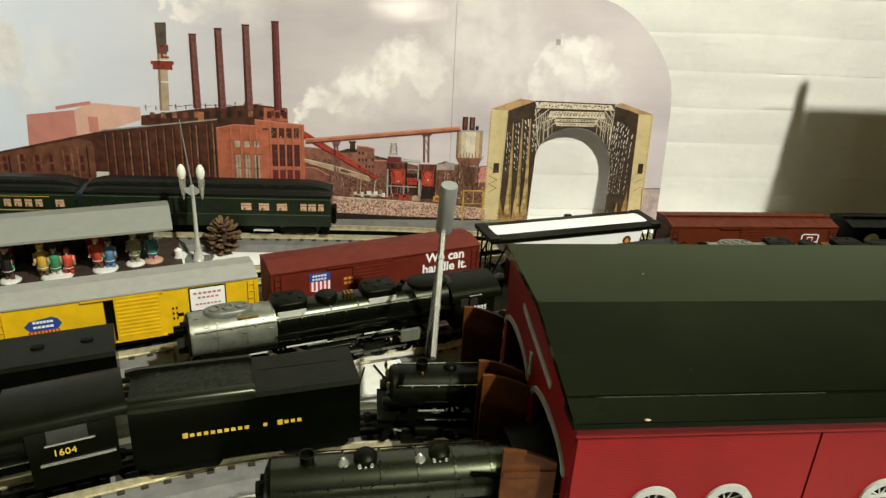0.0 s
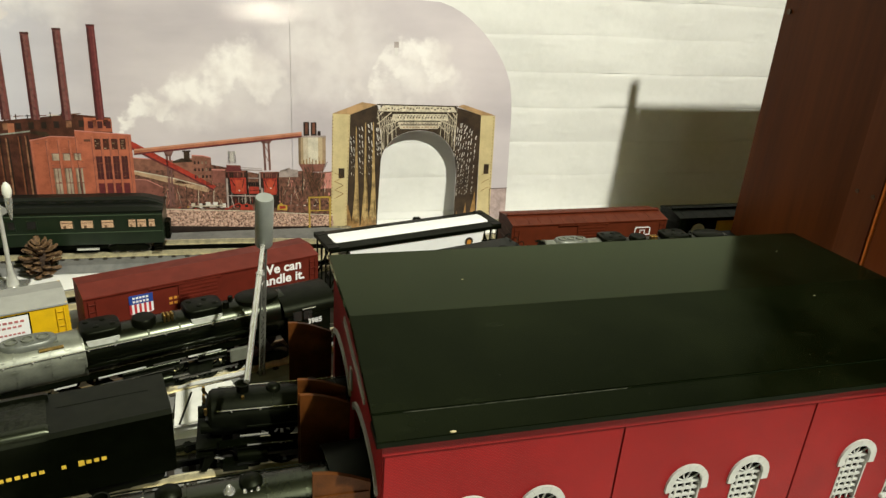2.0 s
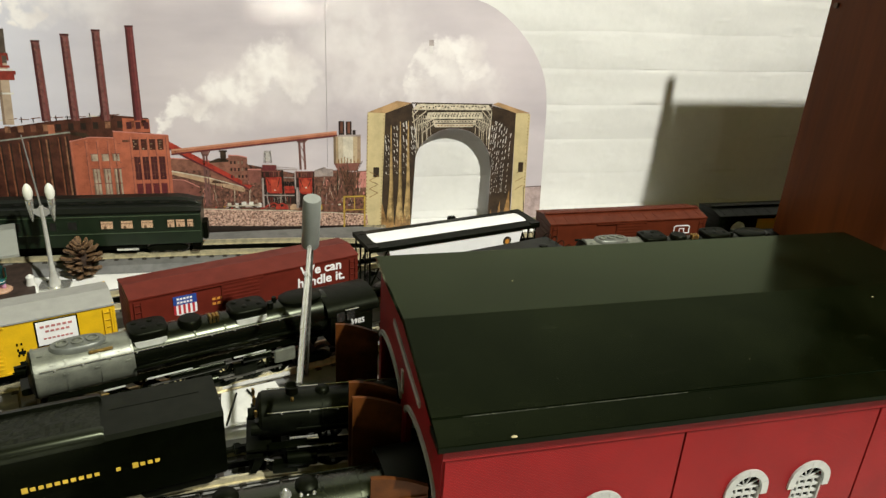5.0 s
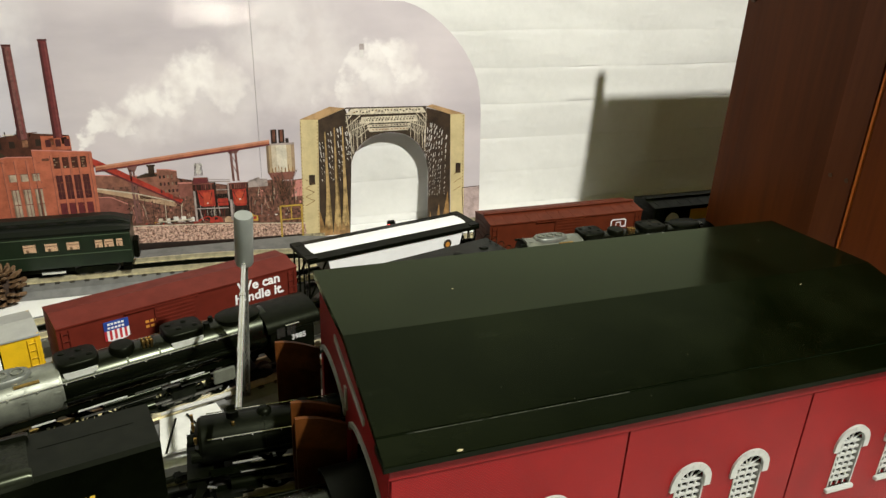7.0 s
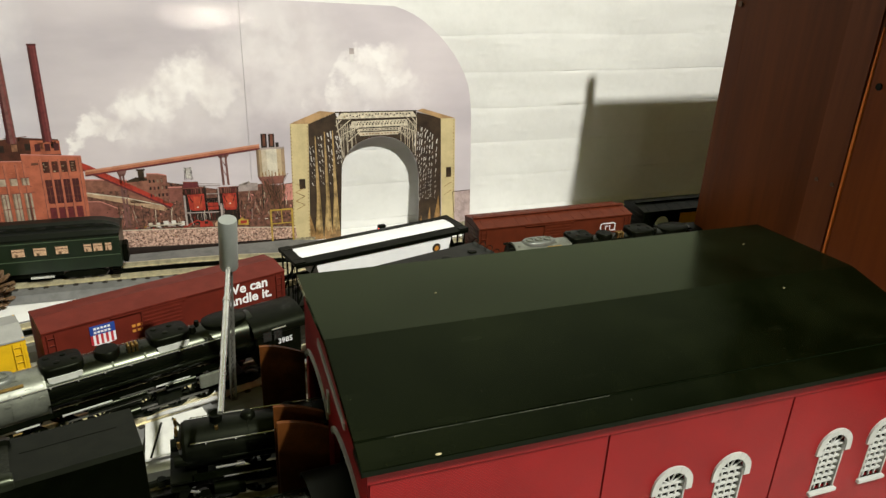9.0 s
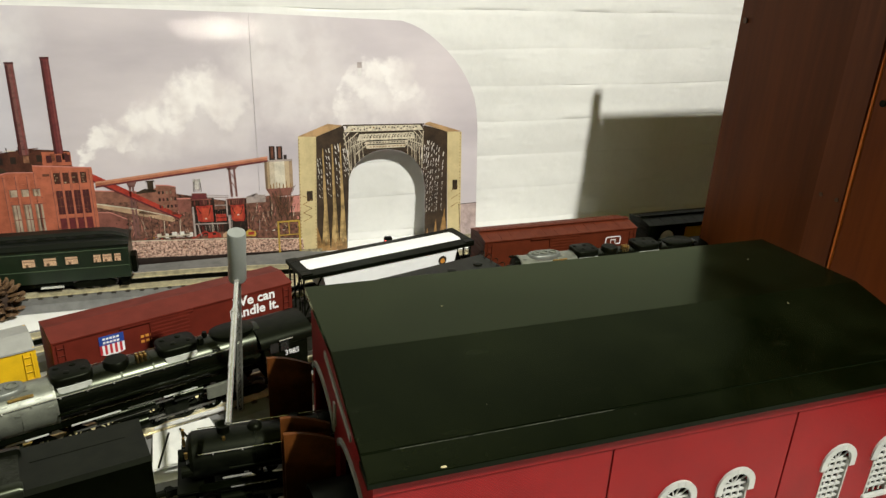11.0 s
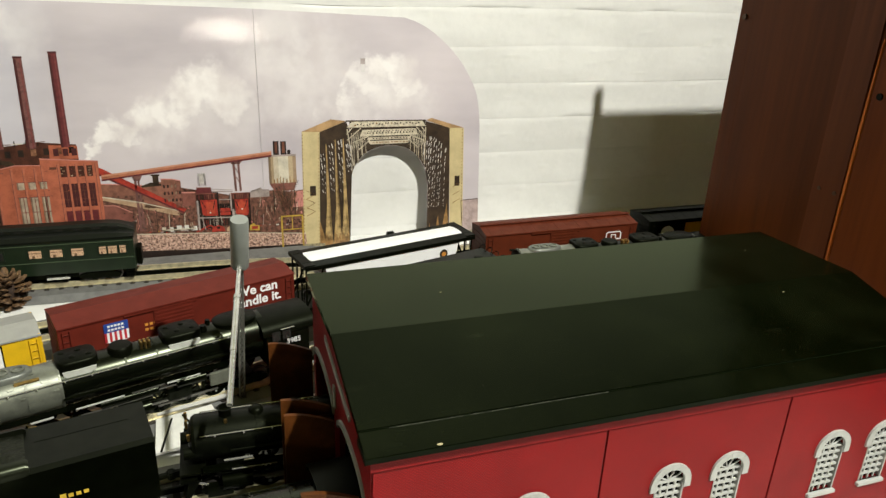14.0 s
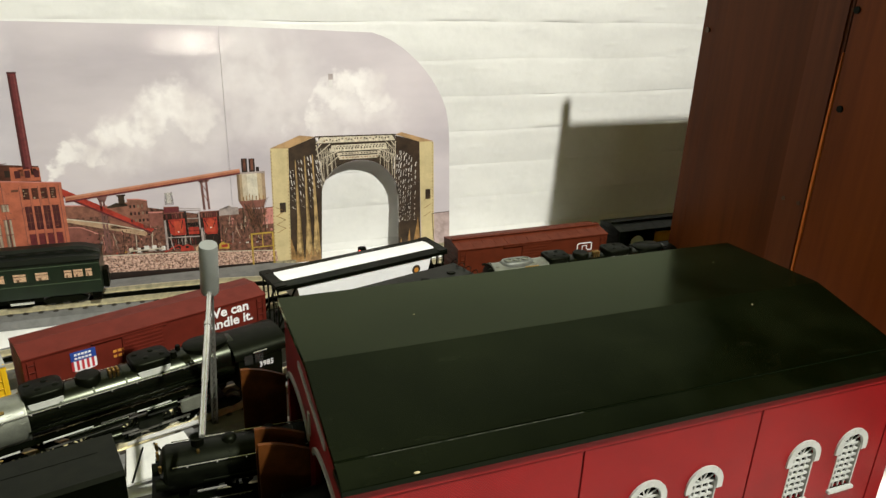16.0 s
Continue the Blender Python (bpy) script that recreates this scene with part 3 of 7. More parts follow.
for k in range(26):
    u = -0.77 + k * 0.0096 + rnd.uniform(-0.0015, 0.0015)
    top = 0.073 + (u + 0.78) * 0.142
    flat("wall_rib", [rect(u, u + rnd.uniform(0.0012, 0.0024), 0.058, top - rnd.uniform(0.006, 0.012))], rnd.choice((P_RUSTRIB, P_RIB, P_BLACK, P_SIDE)), 4)
    if k % 2:
        flat("wall_window", [rect(u + 0.003, u + 0.0075, 0.066, 0.075), rect(u + 0.003, u + 0.0075, 0.078, min(0.087, top - 0.008))], P_STACKD, 4)
flat("works_top_storey", [[(-0.4672, 0.1284), (-0.3732, 0.1280), (-0.3229, 0.1290), (-0.3229, 0.1370), (-0.2797, 0.1335), (-0.2807, 0.1551), (-0.3226, 0.1591), (-0.3947, 0.1514), (-0.4661, 0.1408)]], P_DARK, 1)
for k in range(13):
    u = -0.455 + k * 0.0138
    flat("roof_window", [rect(u, u + 0.006, 0.1375 + 0.0006 * k, 0.1455 + 0.0006 * k)], rnd.choice((P_SIDE, P_BLACK, P_BLACK, P_RIB)), 2)
flat("roof_edge", [seg((-0.517, 0.1205), (-0.371, 0.1385), 0.0018)], printed("grey_gutter", (0.30, 0.31, 0.27), 0.2), 4)
for k in range(12):
    flat("roof_vent", [rect(-0.46 + k * 0.0125, -0.4588 + k * 0.0125, 0.148 + k * 0.0006, 0.1525 + k * 0.0006 + rnd.uniform(0, 0.004))], P_BLACK, 1)
    flat("roof_pipe", [seg((-0.462 + k * 0.0125, 0.1525 + k * 0.0006), (-0.451 + k * 0.0125, 0.153 + k * 0.0006 + rnd.uniform(-0.001, 0.001)), 0.0009)], rnd.choice((P_BLACK, P_STEEL, P_SIDE)), 2)
flat("works_gable", [[(-0.3732, 0.05), (-0.3229, 0.05), (-0.3229, 0.1312), (-0.3500, 0.1322), (-0.3732, 0.1270)]], P_RED, 3)
flat("works_gable_bay", [[(-0.3229, 0.05), (-0.2591, 0.05), (-0.2591, 0.1338), (-0.3229, 0.1393)]], printed("bright_red_brick", (0.47, 0.135, 0.078), 0.14, 60), 3)
flat("corner_roof", [[(-0.3732, 0.1365), (-0.3650, 0.1385), (-0.3540, 0.1375), (-0.3490, 0.1325), (-0.3560, 0.1318)]], P_BROWN, 3)
for k in range(3):
    u = -0.3512 + k * 0.0123
    flat("pale_window", [rect(u, u + 0.0084, 0.058, 0.0922)], P_WINL, 4)
    flat("pale_window", [rect(u, u + 0.0080, 0.1023, 0.1108)], P_WINL, 4)
    flat("window_shade", [rect(u, u + 0.0018, 0.058, 0.0922), rect(u, u + 0.0016, 0.1023, 0.1108)], P_TANW, 5)
    flat("window_bar", [rect(u, u + 0.0084, 0.0735, 0.0745), rect(u + 0.0046, u + 0.0053, 0.058, 0.0922)], P_RUSTD, 6)
    flat("sill_shade", [rect(u - 0.0008, u + 0.0092, 0.0922, 0.0932), rect(u - 0.0008, u + 0.0088, 0.1108, 0.1117)], P_RUSTD, 5)
for k in range(4):
    u = -0.3018 + k * 0.0097
    flat("dark_window", [rect(u, u + 0.0072, 0.0775, 0.107)], P_STACKD, 4)
    flat("window_bar", [rect(u, u + 0.0072, 0.087, 0.0877), rect(u, u + 0.0072, 0.0975, 0.0982), rect(u + 0.0033, u + 0.0039, 0.0775, 0.107)], P_SIDE, 5)
    flat("dark_window", [rect(u, u + 0.0066, 0.1155, 0.129)], P_DARK, 4)
    flat("dark_window", [rect(u, u + 0.0072, 0.058, 0.0725)], P_MAROON, 4)
    for j in range(4):
        w = u + rnd.uniform(0.0004, 0.003)
        flat("window_glint", [rect(w, w + rnd.uniform(0.0014, 0.0034), 0.1163 + j * 0.0031, 0.1177 + j * 0.0031)], rnd.choice((P_WINL, P_TANW, P_TANW, P_STACKD)), 5)
flat("wall_vent", [rect(-0.3135, -0.306, 0.1255, 0.1285)], P_SIDE, 4)
for u in (-0.3725, -0.3555, -0.3427, -0.3304, -0.3225, -0.3045, -0.2944, -0.2847, -0.2750, -0.2625):
    flat("pilaster", [rect(u, u + 0.0022, 0.05, 0.1285 if u < -0.325 else 0.1325)], P_PIL, 4)
    flat("pilaster_shade", [rect(u - 0.0007, u, 0.05, 0.1275 if u < -0.325 else 0.1315)], P_RUSTD, 4)
flat("gable_coping", [seg((-0.3229, 0.1393), (-0.2591, 0.1338), 0.0012), seg((-0.3732, 0.1270), (-0.3500, 0.1322), 0.001), seg((-0.3500, 0.1322), (-0.3229, 0.1312), 0.001)], P_PINK, 5)
for k in range(60):
    u = -0.369 + rnd.random() * 0.104
    v = 0.052 + rnd.random() * 0.075
    flat("brick_stain", [rect(u, u + rnd.uniform(0.001, 0.004), v, v + rnd.uniform(0.0004, 0.0011))], rnd.choice((P_RUSTD, P_PIL, P_RED)), 4)
flat("roof_house", [[(-0.3115, 0.1385), (-0.2799, 0.1375), (-0.2799, 0.1535), (-0.3109, 0.1552)]], P_RED, 2)
for u in (-0.3068, -0.2962, -0.2868):
    flat("roof_window", [rect(u, u + 0.0058, 0.1418, 0.1505)], P_STACKD, 3)
flat("rust_panel", [rect(-0.3948, -0.3875, 0.1365, 0.1478)], P_CONV, 3)
for u, v in ((-0.3951, 0.2449), (-0.3635, 0.2529), (-0.3293, 0.2584), (-0.2925, 0.2639)):
    flat("chimney", [[(u - 0.0048, 0.152), (u + 0.0052, 0.152), (u + 0.0042, v), (u - 0.0046, v)]], P_MAROON if u > -0.3 else P_STACKM, 2)
    flat("chimney_rim", [rect(u - 0.005, u + 0.0047, v - 0.0018, v + 0.0004)], P_STACKD, 3)
    flat("chimney_shade", [[(u - 0.0048, 0.152), (u - 0.0018, 0.152), (u - 0.0020, v - 0.003), (u - 0.0046, v - 0.003)]], P_STACKD, 3)
    flat("chimney_light", [[(u + 0.0018, 0.152), (u + 0.0036, 0.152), (u + 0.0026, v - 0.003), (u + 0.0012, v - 0.003)]], P_STACKL, 3)
    if u < -0.35:
        for k in range(26):
            w = rnd.uniform(0.0008, 0.0022)
            a, c = u + rnd.uniform(-0.0042, 0.002), 0.155 + rnd.random() * (v - 0.165)
            flat("rust_fleck", [rect(a, a + w, c, c + rnd.uniform(0.001, 0.003))], P_RUSTD, 3)
flat("tall_chimney", [[(-0.4420, 0.148), (-0.4300, 0.148), (-0.4278, 0.22), (-0.4395, 0.22)]], printed("tan_stack", (0.46, 0.35, 0.26), 0.12), 2)
flat("stack_shade", [[(-0.4420, 0.148), (-0.4392, 0.148), (-0.4368, 0.22), (-0.4395, 0.22)]], printed("tan_stack_shade", (0.26, 0.18, 0.13), 0.12), 3)
flat("tall_chimney_top", [[(-0.4395, 0.219), (-0.4278, 0.219), (-0.4262, 0.2575), (-0.4398, 0.2569)]], printed("sooty_brick", (0.10, 0.075, 0.06), 0.2), 2)
flat("chimney_gallery", [rect(-0.4483, -0.4202, 0.2063, 0.2105), rect(-0.4462, -0.4222, 0.2, 0.2065), rect(-0.4355, -0.4255, 0.214, 0.2165), rect(-0.4355, -0.4325, 0.2165, 0.23), rect(-0.4355, -0.4255, 0.2275, 0.2305), rect(-0.4275, -0.4255, 0.222, 0.23)], P_SCARD, 3)
flat("chimney_ring", [rect(-0.4445, -0.4255, 0.1835, 0.1855), rect(-0.446, -0.423, 0.2104, 0.2125)], P_WHITE, 3)
# yard between the works and the silo
P_TAN = printed("tan_roof", (0.50, 0.33, 0.21), 0.2)
P_HAZE = printed("hazy_town", (0.40, 0.33, 0.31), 0.2)
P_BLOCK = printed("dim_brick", (0.27, 0.115, 0.08), 0.2, 90)
P_MAUVE = printed("mauve_steel", (0.20, 0.095, 0.085), 0.2)
flat("far_yard", [[(-0.2591, 0.025), (-0.0085, 0.015), (-0.0085, 0.083), (-0.03, 0.081), (-0.05, 0.0845), (-0.075, 0.077), (-0.105, 0.081), (-0.15, 0.078), (-0.17, 0.092), (-0.19, 0.1), (-0.2591, 0.1)]], P_WOOD, 1)
flat("hazy_town", [[(-0.09, 0.076), (-0.055, 0.076), (-0.055, 0.086), (-0.064, 0.0865), (-0.066, 0.089), (-0.07, 0.084), (-0.079, 0.085), (-0.08, 0.081), (-0.09, 0.08)]], P_HAZE, 2)
flat("long_shed", [[(-0.2591, 0.088), (-0.212, 0.088), (-0.212, 0.1), (-0.2591, 0.1045)]], P_BLOCK, 2)
flat("shed_eaves", [seg((-0.2591, 0.1045), (-0.212, 0.1005), 0.0012)], P_PINK, 3)
flat("brick_block", [[(-0.2119, 0.071), (-0.1656, 0.066), (-0.1656, 0.1035), (-0.1755, 0.1062), (-0.189, 0.1072), (-0.189, 0.1035), (-0.2119, 0.0995)]], P_BLOCK, 3)
flat("block_side", [[(-0.1735, 0.068), (-0.1656, 0.067), (-0.1656, 0.1035), (-0.1735, 0.1055)]], P_YARD, 4)
flat("block_roof", [[(-0.2125, 0.0995), (-0.2015, 0.1035), (-0.189, 0.1012), (-0.189, 0.0985), (-0.2119, 0.0975)], rect(-0.1985, -0.1915, 0.1, 0.1125), rect(-0.2, -0.19, 0.1115, 0.1135)], P_BROWN, 4)
flat("block_cornice", [seg((-0.189, 0.1073), (-0.1755, 0.1064), 0.0012), seg((-0.1755, 0.1064), (-0.1656, 0.1037), 0.0012)], P_PINK, 5)
for k in range(14):
    u, v = -0.187 + (k % 5) * 0.0046, 0.077 + (k // 5) * 0.0092
    flat("block_window", [rect(u, u + 0.0022, v, v + 0.0038)], rnd.choice((P_BLACK, P_STACKD, P_TANW)), 5)
flat("low_shed", [rect(-0.1651, -0.1491, 0.07, 0.0877)], P_RUSTD, 2)
flat("low_shed_roof", [seg((-0.1655, 0.088), (-0.1488, 0.0872), 0.0016)], P_PINK, 3)
flat("under_roof", [[(-0.2591, 0.04), (-0.16, 0.036), (-0.165, 0.06), (-0.2591, 0.0835)]], P_WOOD, 2)
flat("tan_roof", [[(-0.2591, 0.0835), (-0.1718, 0.0575), (-0.1698, 0.0605), (-0.1718, 0.0645), (-0.215, 0.078), (-0.2591, 0.0878)]], P_TAN, 3)
flat("tan_roof_light", [seg((-0.2591, 0.0878), (-0.215, 0.078), 0.0016), seg((-0.215, 0.078), (-0.1718, 0.0645), 0.0012)], P_STEEL, 4)
flat("brick_low_wall", [[(-0.2591, 0.04), (-0.2265, 0.04), (-0.2265, 0.0655), (-0.245, 0.0755), (-0.2591, 0.0765)]], P_RUSTD, 3)
flat("low_wall_roof", [seg((-0.2591, 0.0768), (-0.245, 0.0758), 0.001), seg((-0.245, 0.0758), (-0.2265, 0.0658), 0.001)], P_PINK, 4)
for k in range(150):
    u, v = rnd.uniform(-0.225, -0.012), rnd.uniform(0.036, 0.066)
    flat("bare_sapling", [seg((u, v), (u + rnd.uniform(-0.004, 0.004), v + rnd.uniform(0.004, 0.013)), rnd.uniform(0.0003, 0.0007))], rnd.choice((P_BLACK, P_TREE, P_RIB, P_PINK, P_STEEL, P_MAUVE)), 3)
for k in range(260):
    u, v = rnd.uniform(-0.255, -0.012), rnd.uniform(0.036, 0.078)
    if v > 0.068 and u < -0.15:
        continue
    w, h = rnd.uniform(0.0006, 0.0026), rnd.uniform(0.0006, 0.003)
    sk = rnd.uniform(-0.0015, 0.0015)
    flat("yard_clutter", [[(u, v), (u + w, v + sk * 0.4), (u + w + sk, v + h), (u + sk, v + h * 0.8)]], rnd.choice((P_BLACK, P_BROWN, P_BLACK, P_YARD, P_MAROON, P_RUSTD, P_TREE, P_TAN, P_PINK, P_RUSTD)), 3)
for k in range(11):
    u = -0.196 + k * 0.0042
    flat("parked_truck", [rect(u, u + 0.0038, 0.0365, 0.0395 + rnd.uniform(0, 0.0035))], rnd.choice((P_WHITE, P_HAZE, P_HAZE, P_BROWN)), 4)
flat("truck_tank", [rect(-0.1755, -0.1695, 0.0395, 0.0445), rect(-0.166, -0.1605, 0.0395, 0.0442)], P_WHITE, 5)
flat("truck_deck", [rect(-0.1935, -0.152, 0.0385, 0.0402), rect(-0.1935, -0.1885, 0.0385, 0.0435)], P_STEEL, 5)
for k in range(20):
    u, v = -0.215 + rnd.random() * 0.185, 0.034 + rnd.random() * 0.004
    flat("parked_car", [rect(u, u + rnd.uniform(0.002, 0.005), v, v + rnd.uniform(0.001, 0.0026))], rnd.choice((P_WHITE, P_HAZE, P_SCAR, P_OCHRE, P_BLACK, P_BLACK)), 4)
flat("yellow_loader", [[(-0.084, 0.031), (-0.0704, 0.03), (-0.0704, 0.037), (-0.075, 0.0375), (-0.078, 0.041), (-0.083, 0.0375)]], P_OCHRE, 6)
flat("loader_cab", [rect(-0.0805, -0.0725, 0.0325, 0.0365)], P_SCAR, 7)
flat("pale_cab", [[(-0.113, 0.0315), (-0.102, 0.0315), (-0.1025, 0.0375), (-0.109, 0.0395), (-0.113, 0.036)]], P_TAN, 6)
for k in range(9):
    u = -0.222 + k * 0.02 + rnd.uniform(-0.004, 0.004)
    flat("yard_post", [seg((u, 0.037), (u + 0.001, 0.052 + rnd.random() * 0.018), 0.0007)], rnd.choice((P_STEEL, P_HAZE, P_BLACK)), 4)
flat("water_tower", [rect(-0.1425, -0.1365, 0.0985, 0.1105), rect(-0.1445, -0.1345, 0.1085, 0.1115), rect(-0.144, -0.135, 0.1015, 0.103)], P_WHITE, 3)
for k in range(7):
    flat("water_tower_frame", [seg((-0.1445 + 0.0016 * k, 0.096), (-0.1435 + 0.0013 * k, 0.112), 0.0006)], rnd.choice((P_HAZE, P_BROWN)), 4)
# twin red hoppers on a dark frame
flat("hopper_dark", [rect(-0.148, -0.1205, 0.036, 0.086), rect(-0.107, -0.0805, 0.034, 0.082), rect(-0.1215, -0.105, 0.04, 0.07)], P_BLACK, 3)
flat("hopper_hood", [[(-0.1478, 0.0835), (-0.1282, 0.0835), (-0.129, 0.0925), (-0.147, 0.0935)]], P_MAROON, 4)
flat("hood_light", [seg((-0.147, 0.0933), (-0.129, 0.0925), 0.0012)], P_RUSTD, 5)
for a, c, v in ((-0.1482, -0.1228, 0.0765), (-0.1052, -0.0796, 0.0748)):
    flat("hopper_rim", [[(a + 0.001, v), (c - 0.001, v), (c, v + 0.0042), (c - 0.001, v + 0.0086), (a + 0.001, v + 0.0088), (a, v + 0.0045)]], P_DARK, 5)
    flat("rim_light", [seg((a, v + 0.0086), (c, v + 0.0082), 0.0012)], P_RUSTD, 6)
    for k in range(11):
        u = a + (c - a) * (k + 0.3) / 11
        flat("hopper_ring", [rect(u, u + (c - a) / 26, v + 0.0008, v + 0.0072)], rnd.choice((P_MAROON, P_BLACK, P_RUSTD)), 6)
flat("red_hopper", [[(-0.142, 0.0575), (-0.1385, 0.0548), (-0.1226, 0.0545), (-0.1232, 0.0765), (-0.1435, 0.0765)], [(-0.1195, 0.0545), (-0.1066, 0.0541), (-0.1066, 0.0635), (-0.1195, 0.0643)],
                    [(-0.1, 0.056), (-0.0965, 0.0525), (-0.0845, 0.0523), (-0.083, 0.056), (-0.0832, 0.0748), (-0.1005, 0.0748)]], P_SCAR, 5)
P_VIVID = printed("bright_scarlet", (0.50, 0.075, 0.04), 0.15, 120)
flat("hopper_face", [rect(-0.1365, -0.1265, 0.0572, 0.0735)], P_VIVID, 6)
flat("hopper_face", [[(-0.0975, 0.056), (-0.086, 0.0555), (-0.0865, 0.07), (-0.0925, 0.0735), (-0.0975, 0.069)]], P_VIVID, 6)
flat("hopper_stay", [seg((-0.1425, 0.0755), (-0.1375, 0.066), 0.0009), seg((-0.1255, 0.075), (-0.1285, 0.063), 0.0009), seg((-0.0995, 0.0735), (-0.0955, 0.063), 0.0009), seg((-0.0845, 0.0735), (-0.0885, 0.062), 0.0009), seg((-0.1195, 0.0592), (-0.1066, 0.0588), 0.0006)], P_BLACK, 7)
flat("hopper_eye", [rect(-0.133, -0.1312, 0.0585, 0.06), rect(-0.0925, -0.0905, 0.0605, 0.0622)], P_WHITE, 7)
flat("hopper_frame", [seg((-0.147, 0.0528), (-0.1066, 0.051), 0.0016), rect(-0.1485, -0.146, 0.036, 0.076), seg((-0.143, 0.052), (-0.1395, 0.036), 0.001), rect(-0.1045, -0.1015, 0.0335, 0.062), rect(-0.1062, -0.1042, 0.06, 0.0835), seg((-0.12, 0.076), (-0.106, 0.0755), 0.0014)], P_HAZE, 7)
for k in range(16):
    u = -0.143 + k * 0.0024
    flat("frame_post", [seg((u, 0.05), (u + rnd.uniform(-0.001, 0.001), 0.041), 0.0005)], rnd.choice((P_HAZE, P_BROWN, P_SCARD)), 5)
flat("red_digger", [seg((-0.1516, 0.0335), (-0.134, 0.0418), 0.0022), seg((-0.134, 0.0418), (-0.128, 0.0385), 0.0016), [(-0.132, 0.0325), (-0.115, 0.0325), (-0.1165, 0.038), (-0.123, 0.0415), (-0.131, 0.039)]], P_SCAR, 6)
flat("digger_window", [rect(-0.1255, -0.1215, 0.0362, 0.0395)], P_BLACK, 7)
flat("gantry", [seg((-0.13, 0.0875), (-0.102, 0.0858), 0.0012), seg((-0.13, 0.0905), (-0.102, 0.088), 0.0006)], P_HAZE, 4)
flat("conveyor_leg", [seg((-0.219, 0.1085), (-0.2185, 0.04), 0.0028), seg((-0.2155, 0.1085), (-0.2145, 0.04), 0.0022)], P_MAUVE, 4)
flat("conveyor_leg", [seg((-0.0985, 0.126), (-0.0975, 0.086), 0.0028), seg((-0.0925, 0.126), (-0.0915, 0.086), 0.0026), seg((-0.0982, 0.12), (-0.0918, 0.108), 0.0008), seg((-0.0978, 0.108), (-0.0918, 0.096), 0.0008)], P_MAUVE, 4)
flat("leg_head", [[(-0.2205, 0.1065), (-0.2135, 0.1065), (-0.2105, 0.113), (-0.2225, 0.113)]], P_MAUVE, 4)
flat("leg_head", [[(-0.1005, 0.122), (-0.0905, 0.122), (-0.0865, 0.127), (-0.1035, 0.127)]], P_MAUVE, 4)
flat("sloping_conveyor", [[(-0.2595, 0.1167), (-0.1656, 0.0613), (-0.1611, 0.0657), (-0.2542, 0.1229), (-0.2594, 0.1258)]], P_SCAR, 4)
flat("sloping_shade", [[(-0.2595, 0.1155), (-0.1645, 0.06), (-0.165, 0.0628), (-0.2595, 0.1178)]], P_MAROON, 5)
flat("conveyor_bridge", [[(-0.2574, 0.1091), (-0.0491, 0.1307), (-0.0494, 0.1368), (-0.2573, 0.1153)]], P_CONV, 5)
flat("conveyor_top", [[(-0.2573, 0.1135), (-0.0494, 0.135), (-0.0494, 0.1372), (-0.2573, 0.1157)]], printed("conveyor_light", (0.56, 0.26, 0.165), 0.1), 6)
flat("conveyor_shade", [[(-0.2574, 0.1085), (-0.0491, 0.1301), (-0.0491, 0.1322), (-0.2574, 0.1104)]], P_MAROON, 6)
for k, (tone, a, c) in enumerate((((0.20, 0.135, 0.085), -0.0538, -0.0508), ((0.40, 0.29, 0.18), -0.0508, -0.0475), ((0.56, 0.48, 0.37), -0.0475, -0.041), ((0.66, 0.60, 0.49), -0.041, -0.028), ((0.52, 0.40, 0.26), -0.028, -0.0222), ((0.36, 0.25, 0.16), -0.0222, -0.0178))):
    flat("silo", [rect(a, c, 0.0935, 0.1308)], printed("silo_%s" % "abcdef"[k], tone, 0.14, 50), 3)
flat("silo_rim", [rect(-0.0542, -0.0174, 0.1295, 0.132)], P_HAZE, 4)
for k in range(7):
    u = -0.05 + k * 0.0045 + rnd.random() * 0.002
    flat("silo_streak", [rect(u, u + rnd.uniform(0.0008, 0.002), 0.0936, 0.097 + rnd.uniform(0, 0.006))], P_RUST, 4)
flat("silo_hopper", [[(-0.0535, 0.0935), (-0.0178, 0.0935), (-0.0225, 0.083), (-0.048, 0.083)]], P_RUSTD, 4)
flat("silo_pipe", [rect(-0.0468, -0.0395, 0.1318, 0.15), rect(-0.0372, -0.0298, 0.1318, 0.1495), rect(-0.0285, -0.0245, 0.1318, 0.138)], P_BLACK, 3)
flat("pipe_light", [rect(-0.0448, -0.0415, 0.134, 0.1495), rect(-0.0352, -0.0318, 0.134, 0.149)], P_SIDE, 4)
flat("pink_shed", [rect(-0.0241, -0.0094, 0.0592, 0.0814)], P_PINK, 2)
flat("silo_legs", [rect(-0.05, -0.0485, 0.05, 0.084), rect(-0.0225, -0.021, 0.05, 0.084), rect(-0.0365, -0.0352, 0.05, 0.084)], P_BROWN, 4)
for k in range(60):
    u = -0.05 + rnd.random() * 0.036
    flat("branch", [seg((-0.033 + rnd.uniform(-0.008, 0.008), 0.05 + rnd.uniform(0, 0.012)), (u, 0.075 + rnd.random() * 0.022), rnd.uniform(0.0004, 0.0008))], rnd.choice((P_TREE, P_TREE, P_RIB, P_BROWN, P_BLOCK)), 5)
flat("dark_bank", [[(-0.26, 0.0), (-0.0069, 0.0), (-0.0075, 0.0056), (-0.12, 0.0085), (-0.26, 0.0155)]], P_BLACK, 4)
flat("rubble_bank", [[(-0.26, 0.0155), (-0.12, 0.0085), (-0.0075, 0.0056), (-0.0085, 0.0205), (-0.12, 0.03), (-0.26, 0.038)]], P_RUBBLE, 5)
